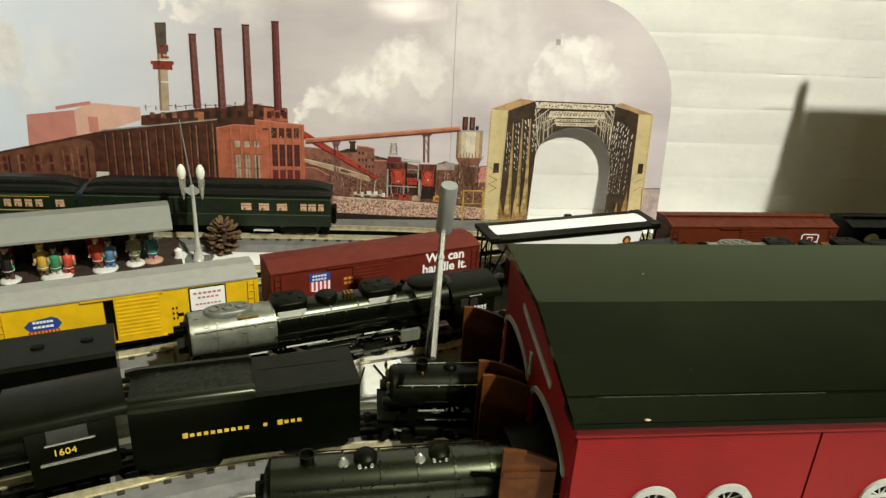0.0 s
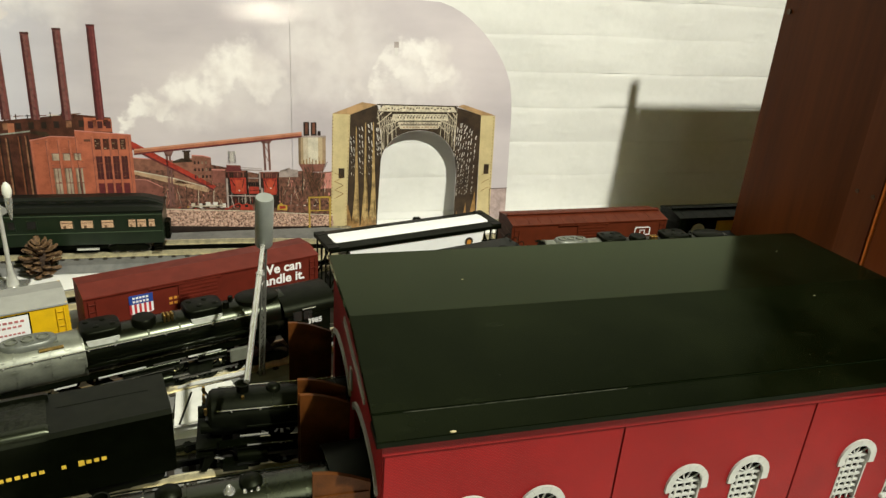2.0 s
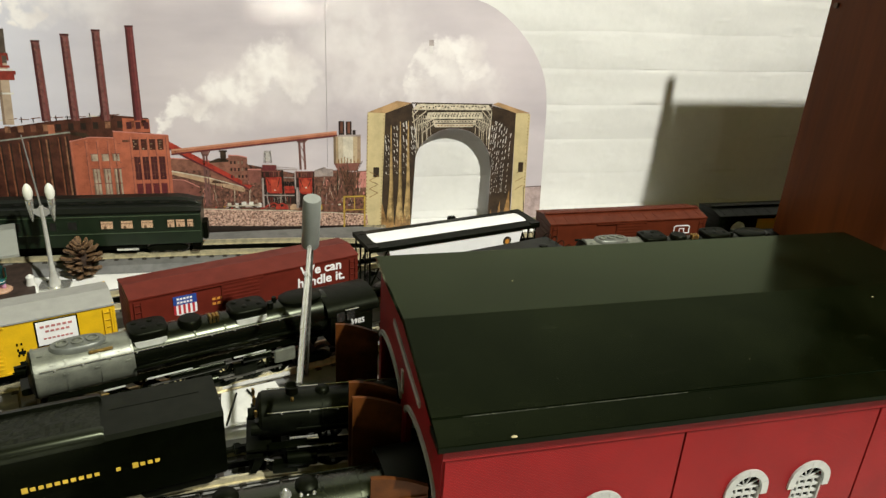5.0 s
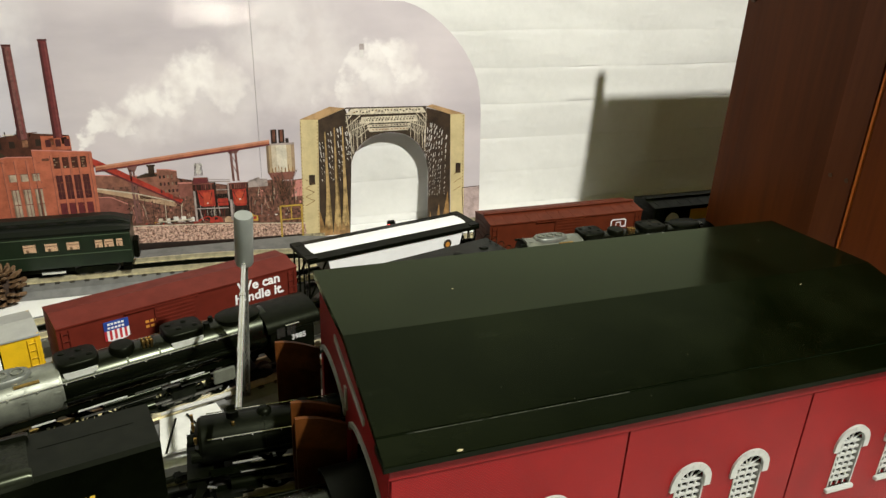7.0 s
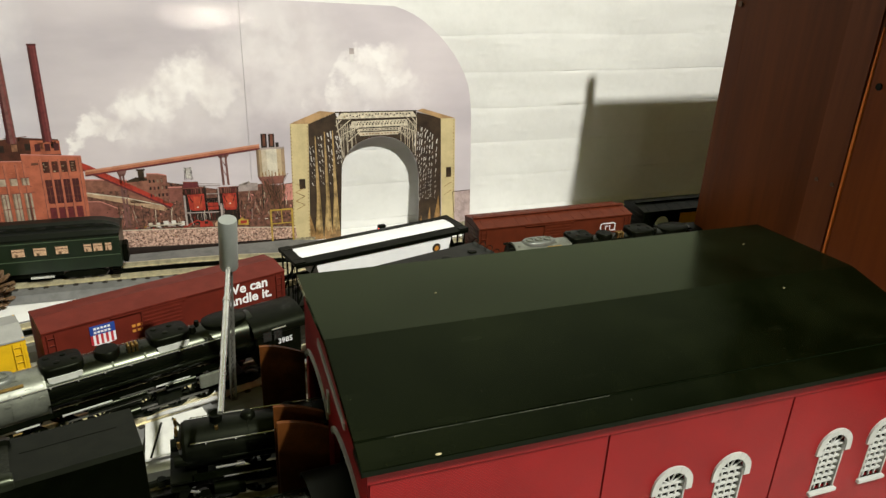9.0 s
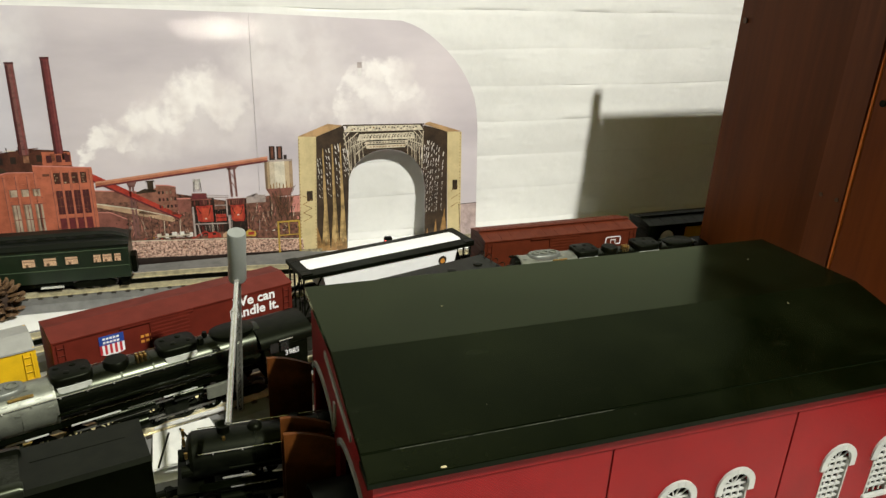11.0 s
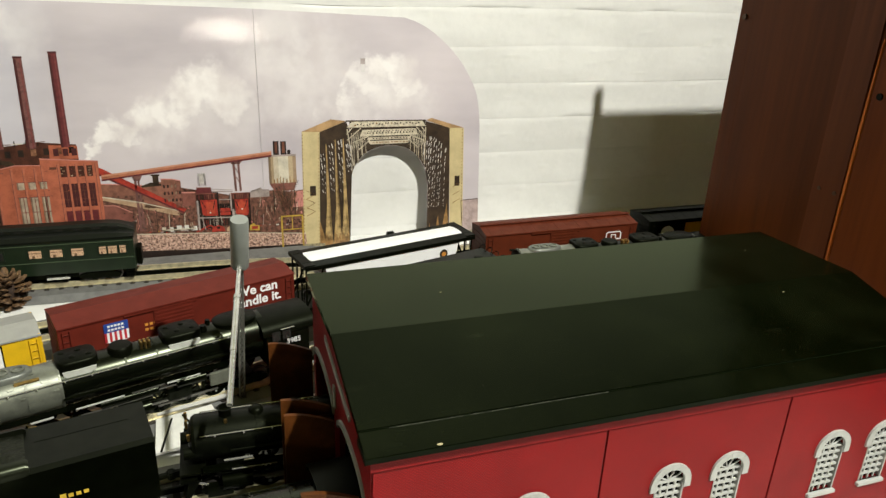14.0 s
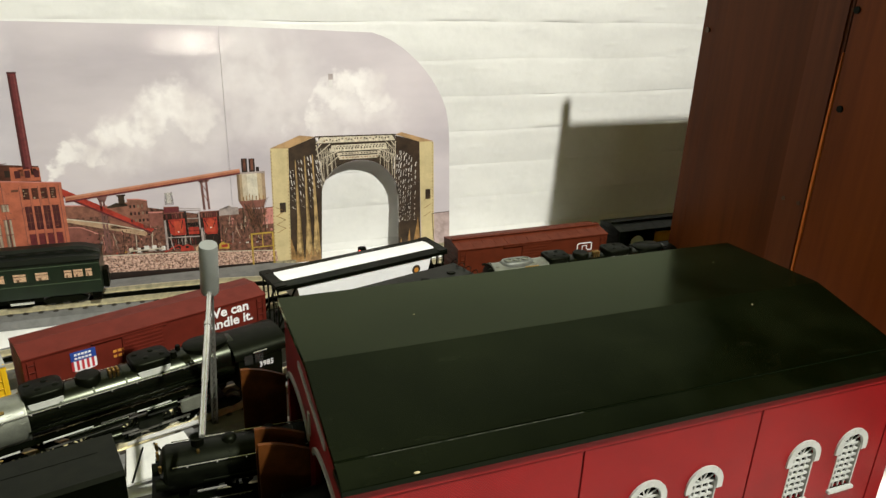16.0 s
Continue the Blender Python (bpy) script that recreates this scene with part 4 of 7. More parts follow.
P_STONE = [printed("stone_%s" % n, c, 0.2) for n, c in (("pale", (0.62, 0.47, 0.38)), ("pink", (0.46, 0.25, 0.19)), ("rust", (0.30, 0.12, 0.075)), ("dark", (0.05, 0.02, 0.015)), ("tan", (0.5, 0.34, 0.22)))]
for k in range(420):
    u = rnd.uniform(-0.235, -0.012)
    low, high = np.interp(u, (-0.26, -0.12, -0.0075), (0.0165, 0.0095, 0.0065)), np.interp(u, (-0.26, -0.12, -0.0075), (0.036, 0.028, 0.0185))
    v, w, h, tip = rnd.uniform(low, high), rnd.uniform(0.001, 0.0032), rnd.uniform(0.0006, 0.0017), rnd.uniform(-0.0005, 0.0005)
    flat("rubble_stone", [[(u - w / 2, v), (u, v - h / 2), (u + w / 2, v + tip), (u + w * 0.1, v + h / 2)]], P_STONE[(0, 3, 1, 3, 2, 4, 3)[k % 7]], 6)
flat("bank_edge", [seg((-0.26, 0.0385), (-0.12, 0.0305), 0.0012), seg((-0.12, 0.0305), (-0.0085, 0.021), 0.0012)], P_STEEL, 6)
for u in (-0.0405, -0.0125):
    flat("yellow_post", [rect(u - 0.0012, u + 0.0012, 0.0, 0.0482)], P_OCHRE, 7)
flat("yellow_rail", [rect(-0.0405, -0.0125, 0.046, 0.0482), rect(-0.0405, -0.0125, 0.0275, 0.029), rect(-0.027, -0.0258, 0.029, 0.046)], P_OCHRE, 7)
# bridge portal
flat("portal_web", [[(0.0105, 0.0), (0.0533, 0.0), (0.0561, 0.0937), (0.0577, 0.1125), (0.06, 0.15), (0.0513, 0.1733), (0.0152, 0.16)]], P_BROWN, 2)
flat("portal_web", [[(0.1667, 0.0), (0.2012, 0.0), (0.1996, 0.1604), (0.1646, 0.1701), (0.1615, 0.15), (0.1645, 0.0975), (0.1676, 0.0809)]], P_BROWN, 2)
head_ = [(u, v + 0.0004) for u, v in curve_]
flat("portal_head", [[p, q, (q[0], 0.1722), (p[0], 0.1726)] for p, q in zip(head_, head_[1:]) if q[0] > p[0] and q[0] < 0.1645], printed("truss_shade", (0.055, 0.038, 0.024), 0.3, 200), 1)
for a0, a1, v0, n in ((0.0585, 0.079, 0.1535, 7), (0.1605, 0.139, 0.1535, 7)):
    for k in range(n):
        u = a0 + (a1 - a0) * k / n
        foot = float(np.interp(u, [p[0] for p in curve_], [p[1] for p in curve_])) + 0.001
        flat("arch_lacing", [seg((u, v0 + 0.004), (u + rnd.uniform(-0.001, 0.003), foot), 0.0008), seg((u + 0.002, v0), (u - 0.003, (v0 + foot) / 2), 0.0006)], P_STEEL, 4)
P_PALESTEEL = printed("worn_cream_steel", (0.70, 0.62, 0.48), 0.22, 160)
flat("top_chord", [[(0.0513, 0.1642), (0.1646, 0.1632), (0.1590, 0.1712), (0.0600, 0.1728)]], P_PALESTEEL, 3)
flat("chord_edge", [seg((0.0513, 0.1737), (0.1646, 0.1717), 0.0016), seg((0.0513, 0.1642), (0.1646, 0.1632), 0.0009)], P_BROWN, 4)
flat("lower_chord", [[(0.0705, 0.1522), (0.1527, 0.1522), (0.1500, 0.1610), (0.0735, 0.1610)]], P_PALESTEEL, 3)
flat("lower_chord", [[(0.0795, 0.1470), (0.1425, 0.1470), (0.1415, 0.1505), (0.0815, 0.1505)]], P_STEEL, 3)
flat("lower_chord", [[(0.0840, 0.1408), (0.1377, 0.1408), (0.1400, 0.1455), (0.0815, 0.1455)]], P_STEEL, 3)
for k in range(22):
    u = 0.062 + k * 0.0043 + rnd.uniform(-0.0006, 0.0006)
    v = 0.1675 + rnd.uniform(-0.001, 0.0012)
    flat("chord_hole", [[(u, v), (u + rnd.uniform(0.0014, 0.003), v - 0.0005), (u + 0.002, v + 0.0018), (u + 0.0004, v + 0.0014)]], rnd.choice((P_BROWN, P_BROWN, P_RUST)), 4)
    if u > 0.077 and u < 0.147:
        flat("chord_hole", [[(u, 0.1552), (u + 0.0026, 0.1552), (u + 0.0013, 0.1584)], [(u + 0.0016, 0.1595), (u + 0.0038, 0.1595), (u + 0.0027, 0.1575)]], P_BROWN, 4)
    if u > 0.083 and u < 0.137:
        flat("chord_hole", [rect(u, u + 0.0022, 0.1482, 0.1494)], P_BROWN, 4)
        flat("chord_hole", [rect(u, u + 0.0026, 0.1425, 0.1438)], P_RUST, 4)
for a, c in (((0.0525, 0.163), (0.0605, 0.1125)), ((0.164, 0.162), (0.1622, 0.113)), ((0.0522, 0.1475), (0.0715, 0.1632)), ((0.1640, 0.1475), (0.1500, 0.1632)), ((0.0600, 0.1440), (0.0830, 0.1525)), ((0.1605, 0.1440), (0.1395, 0.1525)), ((0.0515, 0.1555), (0.0600, 0.1645)), ((0.1640, 0.1550), (0.1570, 0.1640)), ((0.0680, 0.1340), (0.0840, 0.1470)), ((0.1530, 0.1340), (0.1380, 0.1470))):
    flat("corner_brace", [seg(a, c, 0.0014)], P_STEEL, 4)
for u, tip in ((0.0232, 0.144), (0.0358, 0.149), (0.0467, 0.150)):
    flat("web_rib", [[(u - 0.0062, 0.0), (u + 0.0060, 0.0), (u + 0.0021, 0.03), (u + 0.0013, 0.06), (u + 0.0006, tip), (u - 0.0006, tip), (u - 0.0012, 0.06), (u - 0.0022, 0.034)]], printed("rusty_rib", (0.50, 0.34, 0.15), 0.3, 90), 7)
    flat("rusty_foot", [[(u - 0.0062, 0.0), (u + 0.0060, 0.0), (u + 0.0035, 0.018), (u + 0.0005, 0.010), (u - 0.0036, 0.020)]], P_RUST, 8)
flat("rusty_foot", [[(0.0105, 0.0), (0.0205, 0.0), (0.0125, 0.034), (0.0112, 0.036)]], P_RUST, 4)
for u, w, h in ((0.1700, 0.003, 0.022), (0.1825, 0.004, 0.034), (0.1945, 0.007, 0.050)):
    flat("rusty_foot", [[(u - w, 0.0), (u + w, 0.0), (u + w * 0.35, h)]], P_RUST, 4)
def lace(columns, lo, tops, lean, sign):
    """Openings of the lattice side: slits and little triangles in columns."""
    for u0, hi in zip(columns, tops):
        v = hi
        while v > lo:
            h = rnd.uniform(0.003, 0.011) * (0.35 + 0.65 * (v - lo) / (hi - lo + 1e-6))
            u = u0 + lean * (v - hi) + rnd.uniform(-0.0006, 0.0006)
            w = rnd.uniform(0.0010, 0.0020) * (0.5 + 0.5 * (v - lo) / (hi - lo + 1e-6))
            if rnd.random() < 0.45:
                flat("web_gap", [[(u, v), (u + w, v - 0.001), (u + w * 0.7 + sign * 0.001, v - h)]], P_PALE, 6)
            else:
                flat("web_gap", [[(u, v), (u + w * 0.8, v + 0.0004), (u + w * 0.8 + sign * 0.0012, v - h), (u + sign * 0.0012, v - h)]], P_PALE, 6)
            v -= h + rnd.uniform(0.0015, 0.006)


P_PALE = printed("pale_sky_gap", (0.72, 0.69, 0.66), 0.15)
lace((0.0152, 0.0185, 0.0265, 0.0300, 0.0392, 0.0428), 0.076, (0.130, 0.131, 0.1425, 0.1435, 0.147, 0.149), -0.03, 1)
lace((0.0498, 0.0522, 0.0545), 0.105, (0.142, 0.143, 0.141), -0.05, 1)
lace((0.1697, 0.1725, 0.1765, 0.1795, 0.184, 0.1875, 0.1935), 0.046, (0.149, 0.148, 0.1465, 0.1445, 0.141, 0.138, 0.131), 0.03, -1)
lace((0.1625, 0.166), 0.1, (0.14, 0.143), 0.03, -1)
flat("portal_post", [[(-0.0115, 0.0), (0.0105, 0.0), (0.0152, 0.16), (-0.0085, 0.1613)]], P_CREAM, 3)
flat("portal_post", [[(0.2022, 0.0), (0.2222, 0.0), (0.221, 0.1585), (0.1996, 0.1604)]], P_CREAM, 3)
flat("post_cap", [[(-0.0085, 0.1613), (0.0152, 0.16), (0.0513, 0.1737), (0.0309, 0.1765)]], printed("tan_cap", (0.48, 0.30, 0.15), 0.2), 4)
flat("post_cap", [[(0.1646, 0.1717), (0.1729, 0.1745), (0.221, 0.1594), (0.1996, 0.1596)]], MATS["print_tan_cap"], 4)
flat("post_plate", [rect(-0.0005, 0.0075, 0.0735, 0.087)], P_BROWN, 5)
flat("post_plate", [rect(0.2085, 0.216, 0.0755, 0.09)], P_BROWN, 5)
for k in range(34):
    v = 0.004 + k * 0.0046
    for u, q in ((-0.0112, 0.018), (0.0088, 0.029), (0.2196, -0.007)):
        flat("rivet", [rect(u + v * q, u + 0.001 + v * q, v, v + 0.0018)], P_RUST, 5)
for k in range(3):
    w = k * 0.012
    for p, q in (((-0.006, 0.045 + w), (0.006, 0.051 + w)), ((0.006, 0.051 + w), (-0.006, 0.057 + w)), ((0.206, 0.05 + w), (0.217, 0.056 + w))):
        flat("post_lacing", [seg(p, q, 0.0008)], P_RUST, 5)
flat("pink_hut", [[(0.2225, 0.006), (0.2466, 0.006), (0.2462, 0.054), (0.219, 0.0531)]], printed("mauve_hut", (0.50, 0.385, 0.375), 0.2), 2)
flat("hut_outline", [seg((0.219, 0.0531), (0.2462, 0.054), 0.001), seg((0.219, 0.0531), (0.2225, 0.006), 0.001)], P_BROWN, 3)
P_WEED = printed("weeds", (0.36, 0.31, 0.2), 0.4, 220)
flat("weeds", [[(0.1667, 0.0), (0.2466, 0.0), (0.2466, 0.007), (0.21, 0.006), (0.1667, 0.004)]], P_WEED, 6)
flat("weeds", [[(-0.03, 0.0), (0.0533, 0.0), (0.0533, 0.003), (-0.01, 0.0055)]], P_WEED, 6)
flat("white_shed", [rect(-0.53, -0.511, 0.058, 0.066)], P_WHITE, 4)
flat("far_chimney", [rect(0.0737, 0.0783, 0.238, 0.2545)], printed("hazy_stack", (0.70, 0.665, 0.67), 0.06), 1)
flat("far_chimney_top", [rect(0.0728, 0.0792, 0.248, 0.2555)], printed("grey_stack", (0.45, 0.385, 0.385), 0.15), 2)


# ---- wooden cabinet ----
cab = thing("wooden_cabinet", "dark reddish-brown wooden cabinet standing on the table", "cabinet")
bm = B()
box(bm, 0.45, 0.466, -0.4335, -0.2622, 0.0, 0.388)
side = part("side_panel", bm, MAHOGANY, cab, "dark mahogany-stained side board")
# post top rises unseen above the panel to give the wall shadow its height
bm = B()
box(bm, 0.45, 0.466, -0.262, -0.24, 0.0, 0.416)
part("corner_post", bm, MAHOGANY, cab)
# unseen block added on the post for the nub in the wall shadow
bm = B()
box(bm, 0.4505, 0.4625, -0.258, -0.2402, 0.4161, 0.448, 0.002)
part("shadow_nub", bm, MAHOGANY, cab, "unseen block added to cast the nub of the wall shadow")
bm = B()
box(bm, 0.4485, 0.4492, -0.43, -0.395, 0.0, 0.386)
part("lighter_strip", bm, wood("mahogany_light", (0.15, 0.045, 0.014), (0.075, 0.021, 0.008)), side, "slightly lighter reddish strip")
EDGE = ((0.0, 0.0017), (0.1, 0.0021), (0.2, 0.0026), (0.255, 0.0026), (0.3, 0.0017), (0.335, 0.0004))
bm = B()
for (za, wa), (zb, wb) in zip(EDGE, EDGE[1:]):
    prism(bm, [(-0.4377, za), (-0.4377 + wa, za), (-0.4377 + wb, zb), (-0.4377, zb)], 0.4446, 0.4496)
bmesh.ops.remove_doubles(bm, verts=bm.verts, dist=0.00005)
part("raw_edge", bm, ORANGEW, cab, "bare orange wooden edge")
bm = B()
box(bm, 0.4455, 0.466, -0.86, -0.438, 0.0, 0.45, 0.001)
front = part("front_board", bm, wood("mahogany_red", (0.20, 0.048, 0.0075), (0.11, 0.025, 0.0042)), cab, "dark mahogany-stained board")
# unseen box added behind the side panel to cast the wall shadow
bm = B()
box(bm, 0.467, 0.95, -0.40, -0.24, 0.0, 0.416)
part("shadow_box", bm, MAHOGANY, cab)
for y, z, r, par in ((-0.404, 0.186, 0.0022, side), (-0.4235, 0.1865, 0.0022, side), (-0.2495, 0.337, 0.003, side)):
    bm = B()
    tube(bm, (0.4478, y, z), (0.451, y, z), r, r * 0.8, 12)
    part("screw_head", bm, mat("dull_screw", (0.09, 0.045, 0.02), 0.4, 0.5), par, "small dull screw head")
# no holes are cut: black discs stand for the shade inside them
for y, z in ((-0.4478, 0.2855), (-0.4415, 0.372)):
    bm = B()
    tube(bm, (0.4442, y, z), (0.447, y, z), 0.0032, 0.0032, 12)
    part("hole_shade", bm, SOOT, front, "black disc standing for the shade in a drilled hole")

# ---- engine shed ----
HX0, HX1, HY0, HY1 = -0.065, 0.360, -0.6317, -0.428


def brick_material():
    m = bpy.data.materials.new("moulded_red_brick")
    m.use_nodes = True
    nt = m.node_tree
    b = nt.nodes["Principled BSDF"]
    tc, mp, br, ns = nt.nodes.new("ShaderNodeTexCoord"), nt.nodes.new("ShaderNodeMapping"), nt.nodes.new("ShaderNodeTexBrick"), nt.nodes.new("ShaderNodeTexNoise")
    mp.inputs["Rotation"].default_value = (radians(90), 0, 0)
    br.inputs["Scale"].default_value = 230 / K
    br.inputs["Color1"].default_value, br.inputs["Color2"].default_value = (0.352, 0.0112, 0.0128, 1), (0.306, 0.0096, 0.0112, 1)
    br.inputs["Mortar"].default_value = (0.215, 0.0068, 0.0082, 1)
    br.inputs["Mortar Size"].default_value = 0.06
    ns.inputs["Scale"].default_value = 25
    mix = nt.nodes.new("ShaderNodeMix")
    mix.data_type, mix.blend_type = "RGBA", "MULTIPLY"
    mix.inputs[0].default_value = 0.35
    nt.links.new(tc.outputs["Object"], mp.inputs["Vector"])
    nt.links.new(mp.outputs[0], br.inputs["Vector"])
    nt.links.new(tc.outputs["Object"], ns.inputs["Vector"])
    nt.links.new(br.outputs["Color"], mix.inputs[6])
    nt.links.new(ns.outputs["Fac"], mix.inputs[7])
    nt.links.new(mix.outputs[2], b.inputs["Base Color"])
    bp = nt.nodes.new("ShaderNodeBump")
    bp.inputs["Strength"].default_value, bp.inputs["Distance"].default_value = 0.95, 0.0006
    bp.invert = True
    nt.links.new(br.outputs["Fac"], bp.inputs["Height"])
    nt.links.new(bp.outputs[0], b.inputs["Normal"])
    b.inputs["Roughness"].default_value = 0.5
    b.inputs["Specular IOR Level"].default_value = 0.14
    return m


MOULD = brick_material()
shed = thing("engine_shed", "red brick model engine shed with black roof and open brown doors", "model building")
WIN_X = (-0.0125, 0.0345, 0.1362, 0.1832, 0.2725, 0.3195)
SEAMS = (0.0825, 0.2228, 0.3525)
FRONT_END = 0.3685
WIN_W, SILL, SPRING = 0.0112, 0.035, 0.0732
edges = [HX0, *SEAMS, FRONT_END]
for x0, x1 in zip(edges, edges[1:]):
    bm = B()
    a, c = x0 + 0.0008, x1 - 0.0008
    prism(bm, [(a, 0.1245), (c, 0.1245), (c, 0.1), (a, 0.1)], HY0, HY0 + 0.004, "y")
    xs = sorted(x for x in WIN_X if a < x < c)
    left = a
    for x in xs:
        prism(bm, [(left, 0.0), (x - WIN_W, 0.0), (x - WIN_W, 0.1), (left, 0.1)], HY0, HY0 + 0.004, "y")
        prism(bm, [(x - WIN_W, 0.0), (x + WIN_W, 0.0), (x + WIN_W, SILL), (x - WIN_W, SILL)], HY0, HY0 + 0.004, "y")
        arc = [(x - WIN_W * math.cos(t), SPRING + WIN_W * math.sin(t)) for t in np.linspace(0, math.pi, 13)]
        for p, q in zip(arc, arc[1:]):
            prism(bm, [p, q, (q[0], 0.1), (p[0], 0.1)], HY0, HY0 + 0.004, "y")
        left = x + WIN_W
    prism(bm, [(left, 0.0), (c, 0.0), (c, 0.1), (left, 0.1)], HY0, HY0 + 0.004, "y")
    bmesh.ops.remove_doubles(bm, verts=bm.verts, dist=0.00005)
    part("wall_panel", bm, MOULD, shed, "moulded brick wall panel")
bm = B()
box(bm, HX0 - 0.001, FRONT_END, HY0 - 0.0012, HY0 + 0.004, 0.1258, 0.1362)
part("cornice", bm, MOULD, shed)
for s in SEAMS:
    bm = B()
    box(bm, s - 0.0015, s + 0.0015, HY0 + 0.0015, HY0 + 0.004, 0.0, 0.125)
    part("seam_backing", bm, BRICK, shed)


def shed_window(x):
    bm = B()
    box(bm, x - WIN_W - 0.0014, x + WIN_W + 0.0014, HY0 - 0.003, HY0 + 0.002, SILL - 0.003, SILL, 0.0004)
    w = part("window", bm, WINP, shed, "white arched window with a lattice and sill")
    for s in (-1, 1):
        bm = B()
        box(bm, x + s * (WIN_W - 0.0006) - 0.0006, x + s * (WIN_W - 0.0006) + 0.0006, HY0 - 0.0005, HY0 + 0.0035, SILL, SPRING)
        part("jamb", bm, GREYT, w)
    out, inn = WIN_W + 0.0042, WIN_W - 0.0006
    n = 15
    for k in range(n):
        bm = B()
        t0, t1 = math.pi * k / n + 0.004, math.pi * (k + 1) / n - 0.004
        pts = [(x - r * math.cos(t), SPRING + r * math.sin(t)) for r, t in ((inn, t0), (out, t0), (out, t1), (inn, t1))]
        prism(bm, pts, HY0 - 0.0016 - 0.00012 * (k % 2), HY0 + 0.001, "y")
        part("arch_stone", bm, WINP, w, "pale wedge stone")
    for s in (-1, 1):
        bm = B()
        box(bm, x + s * (inn + out) / 2 - 0.0024, x + s * (inn + out) / 2 + 0.0024, HY0 - 0.0016, HY0 + 0.001, SPRING - 0.005, SPRING)
        part("arch_stone", bm, WINP, w, "pale springer stone")
    bm = B()
    rows = 8
    for k in range(1, rows):
        z = SILL + (SPRING - SILL) * k / (rows - 1)
        box(bm, x - WIN_W + 0.001, x + WIN_W - 0.001, HY0 + 0.0008, HY0 + 0.0024, z - 0.0009, z + 0.0009)
    for k in (-1, 0, 1):
        box(bm, x + k * 0.0055 - 0.0006, x + k * 0.0055 + 0.0006, HY0 + 0.001, HY0 + 0.0022, SILL, SPRING)
    for t in np.linspace(0.5, math.pi - 0.5, 4):
        tube(bm, (x, HY0 + 0.0016, SPRING), (x - WIN_W * 0.95 * math.cos(t), HY0 + 0.0016, SPRING + WIN_W * 0.95 * math.sin(t)), 0.0006, 0.0006, 6)
    part("lattice", bm, WINP, w, "white glazing bars")
    bm = B()
    box(bm, x - WIN_W, x + WIN_W, HY0 + 0.0036, HY0 + 0.0046, SILL - 0.002, SPRING + WIN_W)
    part("pane", bm, BLACK, w, "dark pane")


for x in WIN_X:
    shed_window(x)
bm = B()
box(bm, HX0, HX1, HY1 - 0.004, HY1, 0.0, 0.149)
part("back_wall", bm, MOULD, shed)
bm = B()
prism(bm, [(HY0 + 0.004, 0.0), (HY1 - 0.004, 0.0), (HY1 - 0.004, 0.1498), (-0.535, 0.1552), (HY0 + 0.004, 0.1335)], HX1 - 0.004, HX1)
part("end_wall", bm, MOULD, shed)
STALLS = ((-0.617, -0.537), (-0.517, -0.437))


def stall_arch(y0, y1, grow=0.0, n=11):
    m, h = (y0 + y1) / 2, (y1 - y0) / 2 + grow
    return [(m - h * math.cos(a), 0.088 + (0.0125 + grow) * math.sin(a)) for a in np.linspace(0, math.pi, n)]


bm = B()


def gable_top(y):
    return float(np.interp(y, (HY0 + 0.004, -0.535, HY1 - 0.004), (0.1335, 0.1552, 0.1498)))


for p, q in ((HY0 + 0.004, -0.617), (-0.537, -0.535), (-0.535, -0.517), (-0.437, HY1 - 0.004)):
    prism(bm, [(p, 0.0), (q, 0.0), (q, gable_top(q)), (p, gable_top(p))], HX0, HX0 + 0.004)
for st in STALLS:
    for p, q in zip(stall_arch(*st), stall_arch(*st)[1:]):
        prism(bm, [p, q, (q[0], gable_top(q[0])), (p[0], gable_top(p[0]))], HX0, HX0 + 0.004)
bmesh.ops.remove_doubles(bm, verts=bm.verts, dist=0.00005)
part("door_wall", bm, MOULD, shed, "gable wall with two arched doorways")
for st in STALLS:
    a, c = stall_arch(*st, grow=0.0), stall_arch(*st, grow=0.004)
    bm = B()
    for k in range(len(a) - 1):
        prism(bm, [a[k], c[k], c[k + 1], a[k + 1]], HX0 - 0.0016, HX0)
    part("arch_trim", bm, GREYT, shed, "pale grey arch trim")
for p, q in (((-0.488, 0.131), (-0.574, 0.1205)), ((-0.5215, 0.112), (-0.5235, 0.0955))):
    bm = B()
    d = Vector((q[0] - p[0], q[1] - p[1])).normalized() * 0.0025
    prism(bm, [(p[0] - d.y, p[1] + d.x), (p[0] + d.y, p[1] - d.x), (q[0] + d.y, q[1] - d.x), (q[0] - d.y, q[1] + d.x)], HX0 - 0.0012, HX0)
    part("gable_trim", bm, GREYT, shed, "pale grey gable trim")
bm = B()
prism(bm, [(-0.6365, 0.1348), (-0.6365, 0.1388), (-0.6172, 0.1425), (-0.617, 0.1434), (-0.5362, 0.1604), (-0.4285, 0.1552), (-0.4285, 0.1506), (-0.5362, 0.1557)], -0.0695, 0.362)
part("roof", bm, ROOFM, shed, "smooth black roof with dust specks")
bm = B()
box(bm, -0.0698, 0.3623, -0.6371, -0.6365, 0.1352, 0.1384)
box(bm, -0.0701, -0.0695, -0.6365, -0.617, 0.1345, 0.1386)
part("fascia", bm, mat("grey_fascia", (0.0030, 0.0052, 0.0018), 0.5, spec=0.06), shed, "dark grey eaves board")


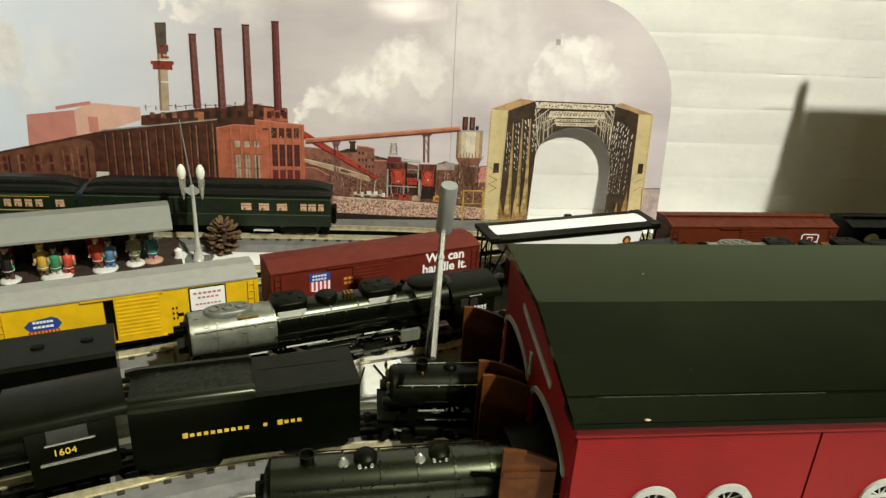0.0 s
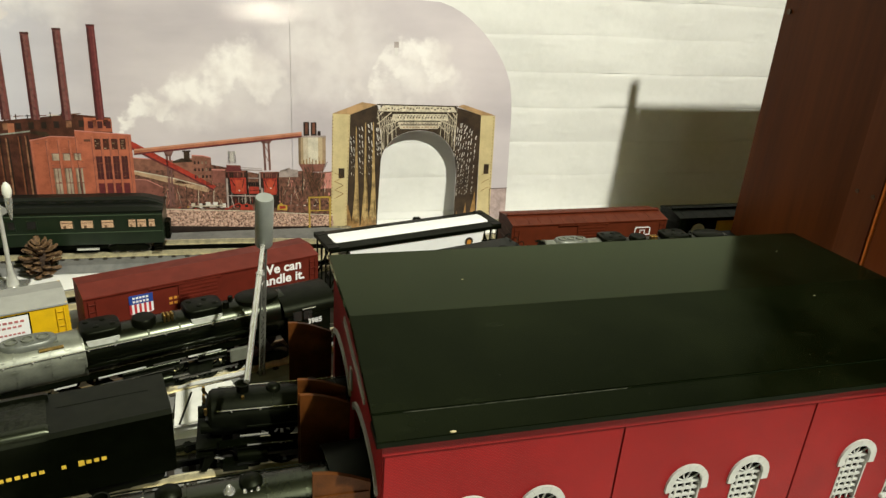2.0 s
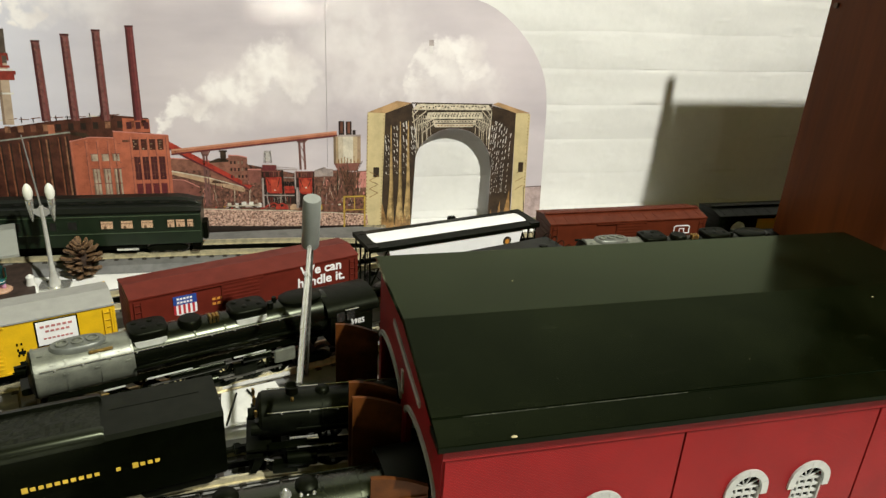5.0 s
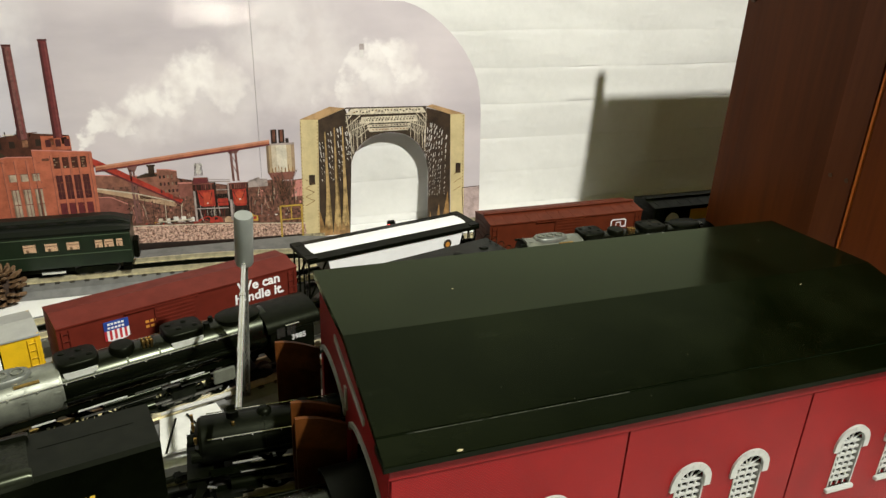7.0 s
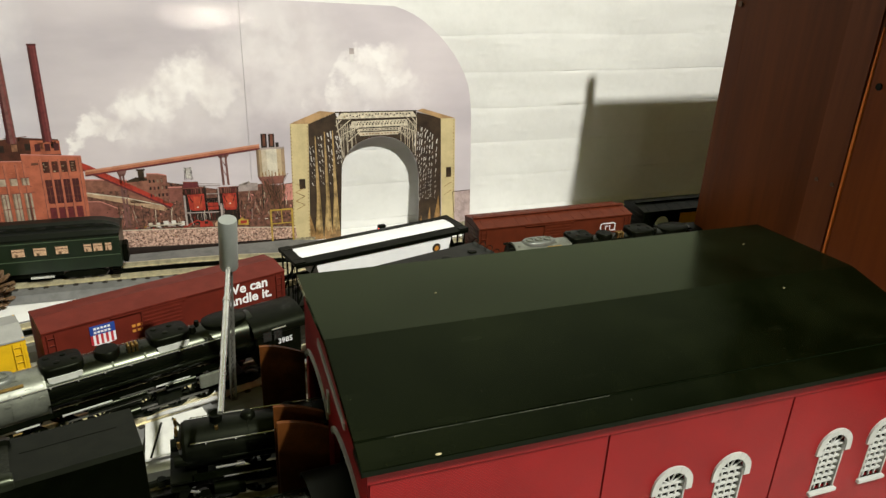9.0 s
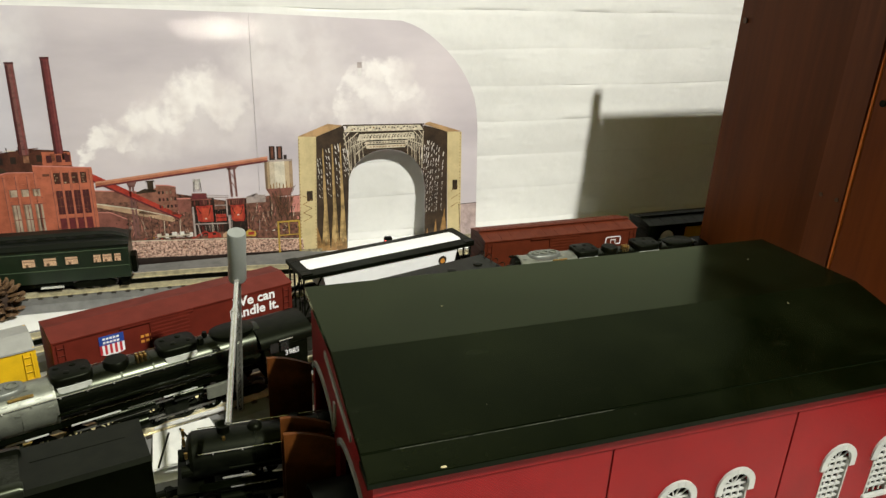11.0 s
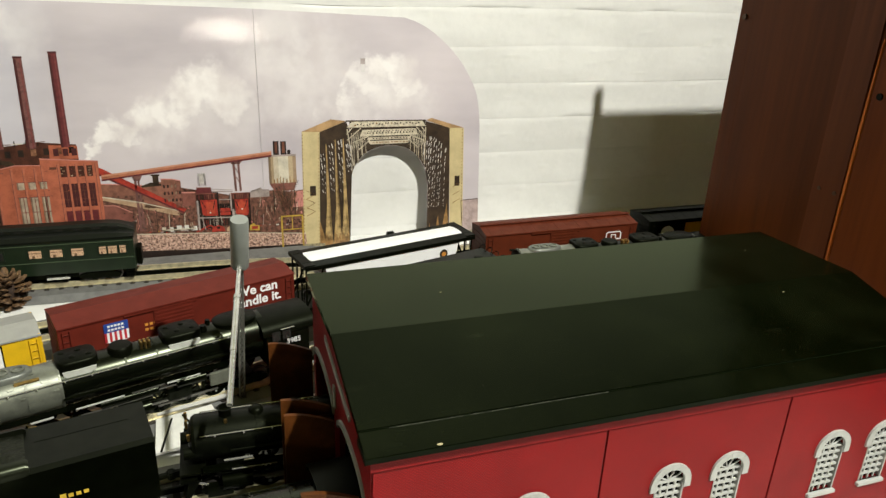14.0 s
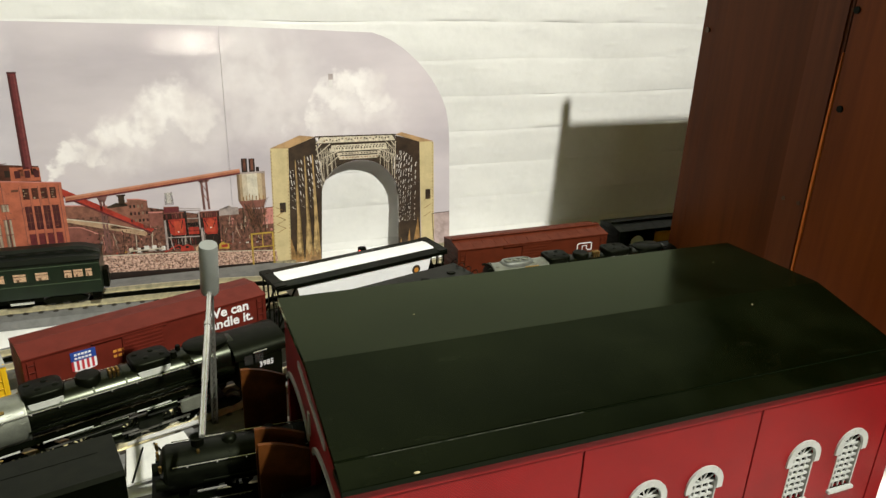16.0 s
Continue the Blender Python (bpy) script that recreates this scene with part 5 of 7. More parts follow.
for dy in (0.0, 0.0026):
    bm = B()
    box(bm, -0.0685, 0.361, -0.6177 + dy, -0.6174 + dy, 0.1418 + dy * 0.2, 0.1430 + dy * 0.22)
    part("roof_seam", bm, MATS["grey_fascia"], shed, "thin worn roof seam")
# pale strips paint in the highlight along worn stretches of the seam
for x0, x1, dy in ((-0.052, 0.088, 0.0), (-0.03, 0.052, 0.0022)):
    bm = B()
    box(bm, x0, x1, -0.61795 + dy, -0.6178 + dy, 0.1420 + dy * 0.2, 0.1428 + dy * 0.22)
    part("worn_highlight", bm, mat("worn_seam_highlight", (0.085, 0.085, 0.07), 0.4, 0, 0.4, 160, other=(0.006, 0.008, 0.004)), shed, "worn stretch of the roof seam with its highlight painted pale")


def shed_door(y, flip):
    """An open door leaf standing out from the gable."""
    bm = B()
    top = [(HX0 - 0.003 - 0.0335 * v, 0.0925 + 0.0105 * math.sin(math.pi / 2 * v)) for v in np.linspace(0, 1, 9)]
    prism(bm, [(HX0 - 0.0365, 0.004), (HX0 - 0.003, 0.004)] + top, y - 0.0014, y + 0.0014, "y")
    d = part("door", bm, DOORM, shed, "open brown door with a curved top")
    for z in (0.02, 0.055, 0.083):
        bm = B()
        box(bm, HX0 - 0.0355, HX0 - 0.004, y + (0.0014 if flip else -0.0022), y + (0.0022 if flip else -0.0014), z, z + 0.004)
        part("ledge", bm, DOORM, d)


for y, fl in ((-0.4370, True), (-0.5165, False), (-0.5345, True), (-0.6125, False)):
    shed_door(y, fl)
for x, y, s in ((-0.0275, -0.6352, 1.1), (0.1442, -0.5972, 0.7), (0.20, -0.605, 0.5), (0.02, -0.49, 0.5), (0.28, -0.55, 0.5), (0.125, -0.6, 0.4), (0.31, -0.47, 0.4)):
    z = float(np.interp(y, (-0.6365, -0.6172, -0.5362, -0.4285), (0.1388, 0.1425, 0.1604, 0.1552)))
    bm = B()
    ball(bm, (x, y, z + 0.0003), 0.001 * s, 1.8, 0.9, 0.5, 8, 5)
    tagged(part("crumb", bm, mat("pale_crumb", (0.42, 0.36, 0.2), 0.7)), "pale crumb of debris lying on the black roof", "debris", "crumbs on the roof")
bm = B()
box(bm, 0.3705, 0.42, -0.665, -0.640, 0.0, 0.024, 0.0006)
tagged(part("white_block", bm, WHITEP), "small white plastic block beside the engine shed", "block")

# ---- rolling stock: local x runs along the car, z from the rail top ----


def on_track(line, x0, x1):
    x, y, a, L = line.chord(x0, x1)
    return pose(x, y, RAILTOP, 0, 0, a), L


WHEELM = mat("wheel_steel", (0.12, 0.11, 0.1), 0.35, 0.8)


def truck(car, x, axles=2, pitch=0.022, r=0.0085):
    """A bogie with side frames, and its wheels as sub-parts."""
    half = pitch * (axles - 1) / 2
    bm = B()
    for s in (-1, 1):
        prism(bm, [(x - half - 0.008, 0.0075), (x - half - 0.005, 0.0035), (x + half + 0.005, 0.0035), (x + half + 0.008, 0.0075), (x + half, 0.0115), (x - half, 0.0115)], s * 0.0195 - 0.0012, s * 0.0195 + 0.0012, "y")
    box(bm, x - 0.005, x + 0.005, -0.018, 0.018, 0.007, 0.0125)
    t = part("bogie", bm, SOOT, car)
    for k in range(axles):
        for s in (-1, 1):
            bm = B()
            c = x - half + k * pitch
            tube(bm, (c, s * 0.0145, r), (c, s * 0.0178, r), r, r * 0.96, 18)
            tube(bm, (c, s * 0.0135, r), (c, s * 0.0146, r), r + 0.001, r + 0.001, 18)
            part("wheel", bm, WHEELM, t)


def coupler(car, L):
    for s in (-1, 1):
        bm = B()
        box(bm, s * (L / 2 + 0.005) - 0.006, s * (L / 2 + 0.005) + 0.006, -0.0022, 0.0022, 0.009, 0.0125, 0.0006)
        box(bm, s * (L / 2 + 0.011) - 0.003, s * (L / 2 + 0.011) + 0.003, -0.004, 0.004, 0.0075, 0.0135, 0.001)
        part("coupler", bm, SOOT, car)


def ladder(bm, x, y, z0, z1, w=0.006, n=6, along="x"):
    for s in (-1, 1):
        p = (x + s * w / 2, y) if along == "x" else (x, y + s * w / 2)
        tube(bm, (*p, z0), (*p, z1), 0.0004, 0.0004, 5)
    for k in range(n):
        z = z0 + (z1 - z0) * (k + 0.5) / n
        a, c = ((x - w / 2, y), (x + w / 2, y)) if along == "x" else ((x, y - w / 2), (x, y + w / 2))
        tube(bm, (*a, z), (*c, z), 0.00035, 0.00035, 5)


def boxcar(line, x0, x1, label, body, roof, ends, doorm=None, w=0.046, h=0.060, ribs=12, door_at=0.0, walk_=True):
    m, L = on_track(line, x0, x1)
    t = thing("boxcar", label, "toy freight car", "freight train", m)
    bm = B()
    box(bm, -L / 2 + 0.001, L / 2 - 0.001, -w / 2, w / 2, 0.0135, h, 0.0006)
    part("body", bm, body, t)
    for s in (-1, 1):
        bm = B()
        box(bm, s * (L / 2 - 0.0005) - 0.0012, s * (L / 2 - 0.0005) + 0.0012, -w / 2 - 0.0004, w / 2 + 0.0004, 0.0125, h + 0.001, 0.0004)
        en = part("end", bm, ends, t)
        for k in range(7):
            bm = B()
            z = 0.019 + k * 0.006
            tube(bm, (s * (L / 2 + 0.0004), -w / 2 + 0.003, z), (s * (L / 2 + 0.0004), w / 2 - 0.003, z), 0.001, 0.001, 6)
            part("end_rib", bm, ends, en)
    bm = B()
    e = w / 2 + 0.0014
    prism(bm, [(-e, h - 0.0008), (-e, h + 0.0006), (0, h + 0.0046), (e, h + 0.0006), (e, h - 0.0008)], -L / 2 - 0.0008, L / 2 + 0.0008)
    rf = part("roof", bm, roof, t)
    for k in range(ribs):
        bm = B()
        x = -L / 2 + L * (k + 0.5) / ribs
        prism(bm, [(-e, h + 0.0006), (0, h + 0.0046), (e, h + 0.0006), (e, h + 0.0009), (0, h + 0.0049), (-e, h + 0.0009)], x - 0.0006, x + 0.0006)
        part("roof_rib", bm, roof, rf)
    if walk_:
        bm = B()
        for k in (-1, 0, 1):
            box(bm, -L / 2, L / 2, k * 0.0022 - 0.0009, k * 0.0022 + 0.0009, h + 0.0056, h + 0.0066)
        part("running_board", bm, roof, t)
    for s in (-1, 1):
        bm = B()
        dw = 0.019
        box(bm, door_at - dw, door_at + dw, s * (w / 2 + 0.0006) - 0.0008, s * (w / 2 + 0.0006) + 0.0008, 0.015, h - 0.003, 0.0003)
        dr = part("door", bm, doorm or body, t, "ribbed sliding door")
        for k in range(10):
            bm = B()
            z = 0.019 + k * 0.0038
            box(bm, door_at - dw + 0.0015, door_at + dw - 0.0015, s * (w / 2 + 0.0016) - 0.0004, s * (w / 2 + 0.0016) + 0.0004, z, z + 0.0016)
            part("door_rib", bm, doorm or body, dr)
        for z in (0.0142, h - 0.0022):
            bm = B()
            box(bm, door_at - 0.045, door_at + 0.022, s * (w / 2 + 0.001) - 0.001, s * (w / 2 + 0.001) + 0.001, z - 0.0006, z + 0.0006)
            part("door_rail", bm, body, t)
        for x in (-L / 2 + 0.006, L / 2 - 0.006):
            bm = B()
            ladder(bm, x, s * (w / 2 + 0.0012), 0.015, h - 0.003)
            part("ladder", bm, body, t)
    bm = B()
    box(bm, -L / 2 + 0.004, L / 2 - 0.004, -0.012, 0.012, 0.0095, 0.0135)
    tube(bm, (-0.02, -0.014, 0.009), (0.012, -0.014, 0.009), 0.004, 0.004, 10)
    part("underframe", bm, SOOT, t)
    truck(t, -L / 2 + 0.034)
    truck(t, L / 2 - 0.034)
    coupler(t, L)
    return t, L, w, h


def on_side(t, name, polys, material, y, label="", lift=0.0003):
    """Flat paint on the near side of a car: outlines of (along, up)."""
    bm = B()
    for pts in polys:
        prism(bm, pts, y - lift, y, "y")
    return part(name, bm, material, t, label)


def bars(x0, x1, z0, z1, n, gap=0.3):
    s = (x1 - x0) / n
    return [rect(x0 + k * s, x0 + (k + 1 - gap) * s, z0, z1) for k in range(n)]


SHIELDB = mat("shield_blue", (0.02, 0.06, 0.30), 0.45)
SHIELDR = mat("shield_red", (0.5, 0.03, 0.04), 0.45)


def shield(t, x, z, y, s):
    """A plain shield: blue cap over red and white stripes."""
    on_side(t, "emblem", [rect(x - s, x + s, z, z + s * 0.85)], SHIELDB, y, "blue and striped shield emblem", 0.0005)
    on_side(t, "emblem_ground", [[(x - s, z), (x + s, z), (x + s, z - s * 0.9), (x, z - s * 1.15), (x - s, z - s * 0.9)]], CREAM, y, "", 0.0003)
    on_side(t, "emblem_stripes", bars(x - s, x + s, z - s * 0.9, z, 5, 0.5), SHIELDR, y, "", 0.0005)
    on_side(t, "emblem_lettering", bars(x - s * 0.7, x + s * 0.7, z + s * 0.5, z + s * 0.68, 5) + bars(x - s * 0.7, x + s * 0.7, z + s * 0.15, z + s * 0.33, 5), CREAM, y, "", 0.0008)


# freight train on the through track
t, L, w, h = boxcar(TB, -0.2765, -0.0652, "oxide red boxcar with white slogan and shield on its side", REDCAR, REDCAR, REDCAR, ribs=0, door_at=-0.012, walk_=False)
y = -w / 2 - 0.0004
for k, line_ in enumerate(("We can", "handle it.")):
    words(line_, 0.0142, CREAM, t, pose(L / 2 - 0.0405, y, 0.0525 - 0.0122 * k, 90), "slogan", "white slogan lettering", bold=0.00035)
shield(t, -L / 2 + 0.047, 0.0455, y, 0.0105)
on_side(t, "data_lettering", bars(-0.04, -0.027, 0.043, 0.0455, 3) + bars(-0.04, -0.027, 0.038, 0.0405, 3), mat("orange_paint", (0.6, 0.25, 0.04), 0.5), y)

# white covered hopper car with black eaves
m, L = on_track(TB, -0.0515, 0.1615)
t = thing("covered_hopper", "white covered hopper car with black roof edges and end frames", "toy freight car", "freight train", m)
w, h = 0.047, 0.062
bm = B()
prism(bm, [(-L / 2 + 0.024, h - 0.002), (-L / 2 + 0.03, 0.034), (-L / 2 + 0.058, 0.012), (L / 2 - 0.058, 0.012), (L / 2 - 0.03, 0.034), (L / 2 - 0.024, h - 0.002)], -w / 2, w / 2, "y")
part("body", bm, CREAM, t, "glossy white body")
bm = B()
prism(bm, [(-0.0135, h), (-0.0135, h + 0.0019), (0, h + 0.0026), (0.0135, h + 0.0019), (0.0135, h)], -L / 2 + 0.012, L / 2 - 0.012)
part("roof_panel", bm, CREAM, t, "white roof panel")
for s in (-1, 1):
    bm = B()
    prism(bm, [(s * (w / 2 + 0.0016), h - 0.0035), (s * (w / 2 + 0.0016), h + 0.0006), (s * 0.0137, h + 0.0024), (s * 0.0137, h - 0.0035)], -L / 2 + 0.002, L / 2 - 0.002)
    part("eave", bm, SOOT, t, "black roof edge")
    bm = B()
    for k in (-1, -0.33, 0.33, 1):
        box(bm, s * (L / 2 - 0.004) - 0.0008, s * (L / 2 - 0.004) + 0.0008, k * 0.02 - 0.0008, k * 0.02 + 0.0008, 0.013, h)
    for k in (-1, 1):
        tube(bm, (s * (L / 2 - 0.004), k * 0.02, 0.015), (s * (L / 2 - 0.024), k * 0.02, h - 0.006), 0.0012, 0.0012, 6)
    ladder(bm, s * (L / 2 - 0.003), -0.012, 0.013, h, 0.007, 8, "y")
    box(bm, s * (L / 2 - 0.012) - 0.011, s * (L / 2 - 0.012) + 0.011, -0.022, 0.022, 0.0115, 0.0135)
    box(bm, s * (L / 2 - 0.007) - 0.006, s * (L / 2 - 0.007) + 0.006, -0.0236, 0.0236, h - 0.002, h + 0.0021)
    part("end_frame", bm, SOOT, t, "open black end frame with ladder")
bm = B()
tube(bm, (L / 2 - 0.045, -w / 2 - 0.0004, 0.047), (L / 2 - 0.045, -w / 2 + 0.0002, 0.047), 0.0055, 0.0055, 20)
part("emblem", bm, mat("emblem_black", (0.03, 0.02, 0.012), 0.5), t, "round black and orange emblem")
bm = B()
tube(bm, (L / 2 - 0.045, -w / 2 - 0.0008, 0.0465), (L / 2 - 0.045, -w / 2 + 0.0001, 0.0465), 0.003, 0.003, 14)
part("emblem_centre", bm, MATS["orange_paint"], t)
truck(t, -L / 2 + 0.03)
truck(t, L / 2 - 0.03)
coupler(t, L)

t, L, w, h = boxcar(TB, -0.497, -0.2885, "yellow boxcar with smooth grey roof and a half-open door", YELLOW, GREYROOF, YELLOW, ribs=0, door_at=0.004, walk_=False)
y = -w / 2 - 0.0004
# flat black patch paints the shade inside the door gap
on_side(t, "doorway_shade", [rect(-0.0228, -0.0152, 0.016, 0.0565)], SOOT, y, "black patch painted for the shaded gap of the half-open door", 0.0009)
on_side(t, "emblem", [[(-0.0855, 0.0415), (-0.0815, 0.046), (-0.064, 0.0485), (-0.0595, 0.046), (-0.057, 0.0415), (-0.0605, 0.0365), (-0.0815, 0.0365)]], SHIELDB, y, "winged blue emblem")
on_side(t, "emblem_lettering", bars(-0.079, -0.063, 0.0435, 0.0455, 6, 0.2) + bars(-0.079, -0.063, 0.039, 0.041, 5, 0.2), CREAM, y, "", 0.0006)
on_side(t, "emblem_stripes", bars(-0.083, -0.058, 0.0338, 0.0362, 9, 0.5), SHIELDR, y)
on_side(t, "notice_border", [rect(0.0475, 0.0805, 0.033, 0.0575)], BLACK, y, "", 0.0003)
on_side(t, "notice", [rect(0.0487, 0.0793, 0.0342, 0.0563)], CREAM, y, "white notice panel", 0.0006)
on_side(t, "notice_lettering", bars(0.0515, 0.077, 0.0505, 0.0525, 6) + bars(0.055, 0.0745, 0.046, 0.0478, 5) + bars(0.053, 0.076, 0.0395, 0.041, 7), mat("faded_red_ink", (0.5, 0.18, 0.18), 0.5), y, "", 0.0009)
on_side(t, "stencil", [rect(0.0325 + 0.0032 * (k % 2), 0.0338 + 0.0032 * (k % 2), 0.028 + 0.0052 * (k // 2), 0.0302 + 0.0052 * (k // 2)) for k in range(6)], SOOT, y, "small black stencil marks")

t, L, w, h = boxcar(TB, 0.181, 0.392, "brownish red boxcar with ribbed roof and white mark", OXIDE, OXIDE, OXIDE, ribs=14)
y = -w / 2 - 0.0004
on_side(t, "emblem", [rect(0.064, 0.081, 0.0498, 0.0512), rect(0.0612, 0.0626, 0.0415, 0.049), rect(0.0824, 0.0838, 0.0415, 0.049), rect(0.0612, 0.068, 0.04, 0.0414), rect(0.077, 0.0838, 0.04, 0.0414), seg((0.0615, 0.0488), (0.0645, 0.0508), 0.0014), seg((0.0835, 0.0488), (0.0805, 0.0508), 0.0014), rect(0.0688, 0.0762, 0.0462, 0.0472), rect(0.0688, 0.0698, 0.0415, 0.0465), rect(0.0752, 0.0762, 0.0415, 0.0465)], CREAM, y, "white outlined mark")

t, L, w, h = boxcar(TB, 0.412, 0.615, "black boxcar with yellow side panel and white emblem", BLACK, SOOT, SOOT, doorm=YELLOW)
y = -w / 2 - 0.0004
on_side(t, "yellow_panel", [rect(-0.045, 0.06, 0.016, 0.055)], YELLOW, y, "yellow side panel")
bm = B()
tube(bm, (-0.072, y - 0.0004, 0.042), (-0.072, y + 0.0004, 0.042), 0.010, 0.010, 22)
part("emblem", bm, CREAM, t, "round white emblem")

# blue tank car
m, L = on_track(TB, -0.685, -0.518)
t = thing("tank_car", "bright blue tank car with a central dome and walkway", "toy freight car", "freight train", m)
bm = B()
tube(bm, (-L / 2 + 0.008, 0, 0.037), (L / 2 - 0.008, 0, 0.037), 0.0205, 0.0205, 28, False)
for s in (-1, 1):
    ball(bm, (s * (L / 2 - 0.008), 0, 0.037), 0.0205, 0.35, 1, 1, 28, 10)
part("tank", bm, BLUE, t, "glossy blue tank", True)
bm = B()
lathe(bm, [(0.011, 0), (0.011, 0.006), (0.009, 0.0085), (0.003, 0.0095)], (0, 0, 0.055), 18)
part("dome", bm, BLUE, t, "", True)
bm = B()
box(bm, -0.028, 0.028, -0.019, 0.019, 0.056, 0.0572)
for k in range(5):
    tube(bm, (-0.026 + k * 0.013, -0.0185, 0.057), (-0.026 + k * 0.013, -0.0185, 0.064), 0.0005, 0.0005, 5)
tube(bm, (-0.027, -0.0185, 0.064), (0.027, -0.0185, 0.064), 0.0005, 0.0005, 5)
ladder(bm, 0, -0.0215, 0.012, 0.056)
part("walkway", bm, SOOT, t, "dark dome walkway and ladder")
bm = B()
box(bm, -L / 2, L / 2, -0.009, 0.009, 0.010, 0.0145)
for s in (-1, 1):
    box(bm, s * (L / 2 - 0.025) - 0.008, s * (L / 2 - 0.025) + 0.008, -0.016, 0.016, 0.013, 0.021)
part("underframe", bm, SOOT, t)
truck(t, -L / 2 + 0.028)
truck(t, L / 2 - 0.028)
coupler(t, L)

# ---- passenger coaches on the siding ----
WDARK = mat("dark_window", (0.02, 0.02, 0.018), 0.2)


def coach(x0, x1, label, windows, lit=True, stripes=False):
    m, L = on_track(TS, x0, x1)
    t = thing("passenger_coach", label, "toy coach", "green coaches", m)
    w, h = 0.046, 0.054
    bm = B()
    box(bm, -L / 2, L / 2, -w / 2, w / 2, 0.013, h, 0.0008)
    part("body", bm, DKGREEN, t)
    bm = B()
    e = w / 2 + 0.001
    half = [(-e, h - 0.001), (-e, h + 0.001), (-e * 0.8, h + 0.005), (-e * 0.48, h + 0.0066), (-e * 0.46, h + 0.0105), (-e * 0.25, h + 0.0128)]
    rows = []
    for x, f_ in ((-L / 2 + 0.001, 0.3), (-L / 2 + 0.006, 0.62), (-L / 2 + 0.016, 0.9), (-L / 2 + 0.028, 1.0), (L / 2 - 0.028, 1.0), (L / 2 - 0.016, 0.9), (L / 2 - 0.006, 0.62), (L / 2 + 0.001, 0.3)):
        ring = [(y, h + 0.001 + (z - h - 0.001) * (f_ if z > h + 0.001 else 1.0)) for y, z in half]
        rows.append([bm.verts.new((x, y, z)) for y, z in ring + [(-y, z) for y, z in ring[::-1]]])
    for a, c in zip(rows, rows[1:]):
        for k in range(len(a)):
            bm.faces.new((a[k], a[(k + 1) % len(a)], c[(k + 1) % len(a)], c[k]))
    bm.faces.new(rows[0])
    bm.faces.new(rows[-1][::-1])
    part("roof", bm, DKROOF, t, "dark clerestory roof")
    bm = B()
    for s in (-1, 1):
        for z in (0.0495, 0.0285):
            box(bm, -L / 2, L / 2, s * (w / 2 + 0.0004) - 0.0005, s * (w / 2 + 0.0004) + 0.0005, z, z + 0.0009)
    part("belt_rail", bm, mat("belt_green", (0.06, 0.085, 0.05), 0.35), t, "slightly lighter belt rail")
    for k in range(14):
        bm = B()
        x = -L / 2 + 0.02 + k * (L - 0.04) / 13
        box(bm, x - 0.005, x + 0.005, -e * 0.47 - 0.0005, -e * 0.47 + 0.0005, h + 0.0075, h + 0.0098)
        part("clerestory_light", bm, WDARK, t)
    for x, wd, on in windows:
        bm = B()
        box(bm, x - wd / 2 - 0.0012, x + wd / 2 + 0.0012, -w / 2 - 0.0009, -w / 2, 0.0338, 0.0454)
        f = part("window", bm, DKGREEN, t, "lit coach window" if on else "dark coach window")
        bm = B()
        box(bm, x - wd / 2, x + wd / 2, -w / 2 - 0.0012, -w / 2 - 0.0005, 0.0352, 0.0442)
        part("pane", bm, WIN if on else WDARK, f)
        if on:
            bm = B()
            box(bm, x - wd / 2, x + wd / 2, -w / 2 - 0.0015, -w / 2 - 0.0012, 0.0412, 0.0419)
            box(bm, x - wd * 0.28, x - wd * 0.05, -w / 2 - 0.0015, -w / 2 - 0.0012, 0.0352, 0.0385)
            part("seat_shape", bm, mat("window_shade", (0.16, 0.09, 0.05), 0.6), f)
    if stripes:
        on_side(t, "gold_line", [rect(-L / 2 + 0.01, L / 2 - 0.03, 0.0302, 0.0308), rect(-L / 2 + 0.01, L / 2 - 0.03, 0.0476, 0.0482)], GOLD, -w / 2 - 0.0003)
    for s in (-1, 1):
        bm = B()
        box(bm, s * (L / 2 + 0.003) - 0.003, s * (L / 2 + 0.003) + 0.003, -0.009, 0.009, 0.012, 0.034, 0.001)
        part("vestibule", bm, SOOT, t, "black end diaphragm")
        bm = B()
        for k in range(3):
            box(bm, s * (L / 2 - 0.007) - 0.005, s * (L / 2 - 0.007) + 0.005, -w / 2 - 0.0005, -w / 2 + 0.006, 0.004 + 0.0032 * k, 0.005 + 0.0032 * k)
        part("steps", bm, SOOT, t)
    bm = B()
    box(bm, -L / 2 + 0.06, L / 2 - 0.06, -0.017, 0.017, 0.006, 0.013)
    box(bm, L / 2 - 0.098, L / 2 - 0.076, -w / 2 + 0.001, -w / 2 + 0.004, 0.0055, 0.011)
    part("underframe", bm, SOOT, t)
    bm = B()
    box(bm, L / 2 - 0.096, L / 2 - 0.072, -w / 2 - 0.001, -w / 2 + 0.001, 0.007, 0.0095)
    part("battery_box", bm, STEEL, t, "bright metal battery box")
    truck(t, -L / 2 + 0.04, 3, 0.0155, 0.008)
    truck(t, L / 2 - 0.04, 3, 0.0155, 0.008)
    return t


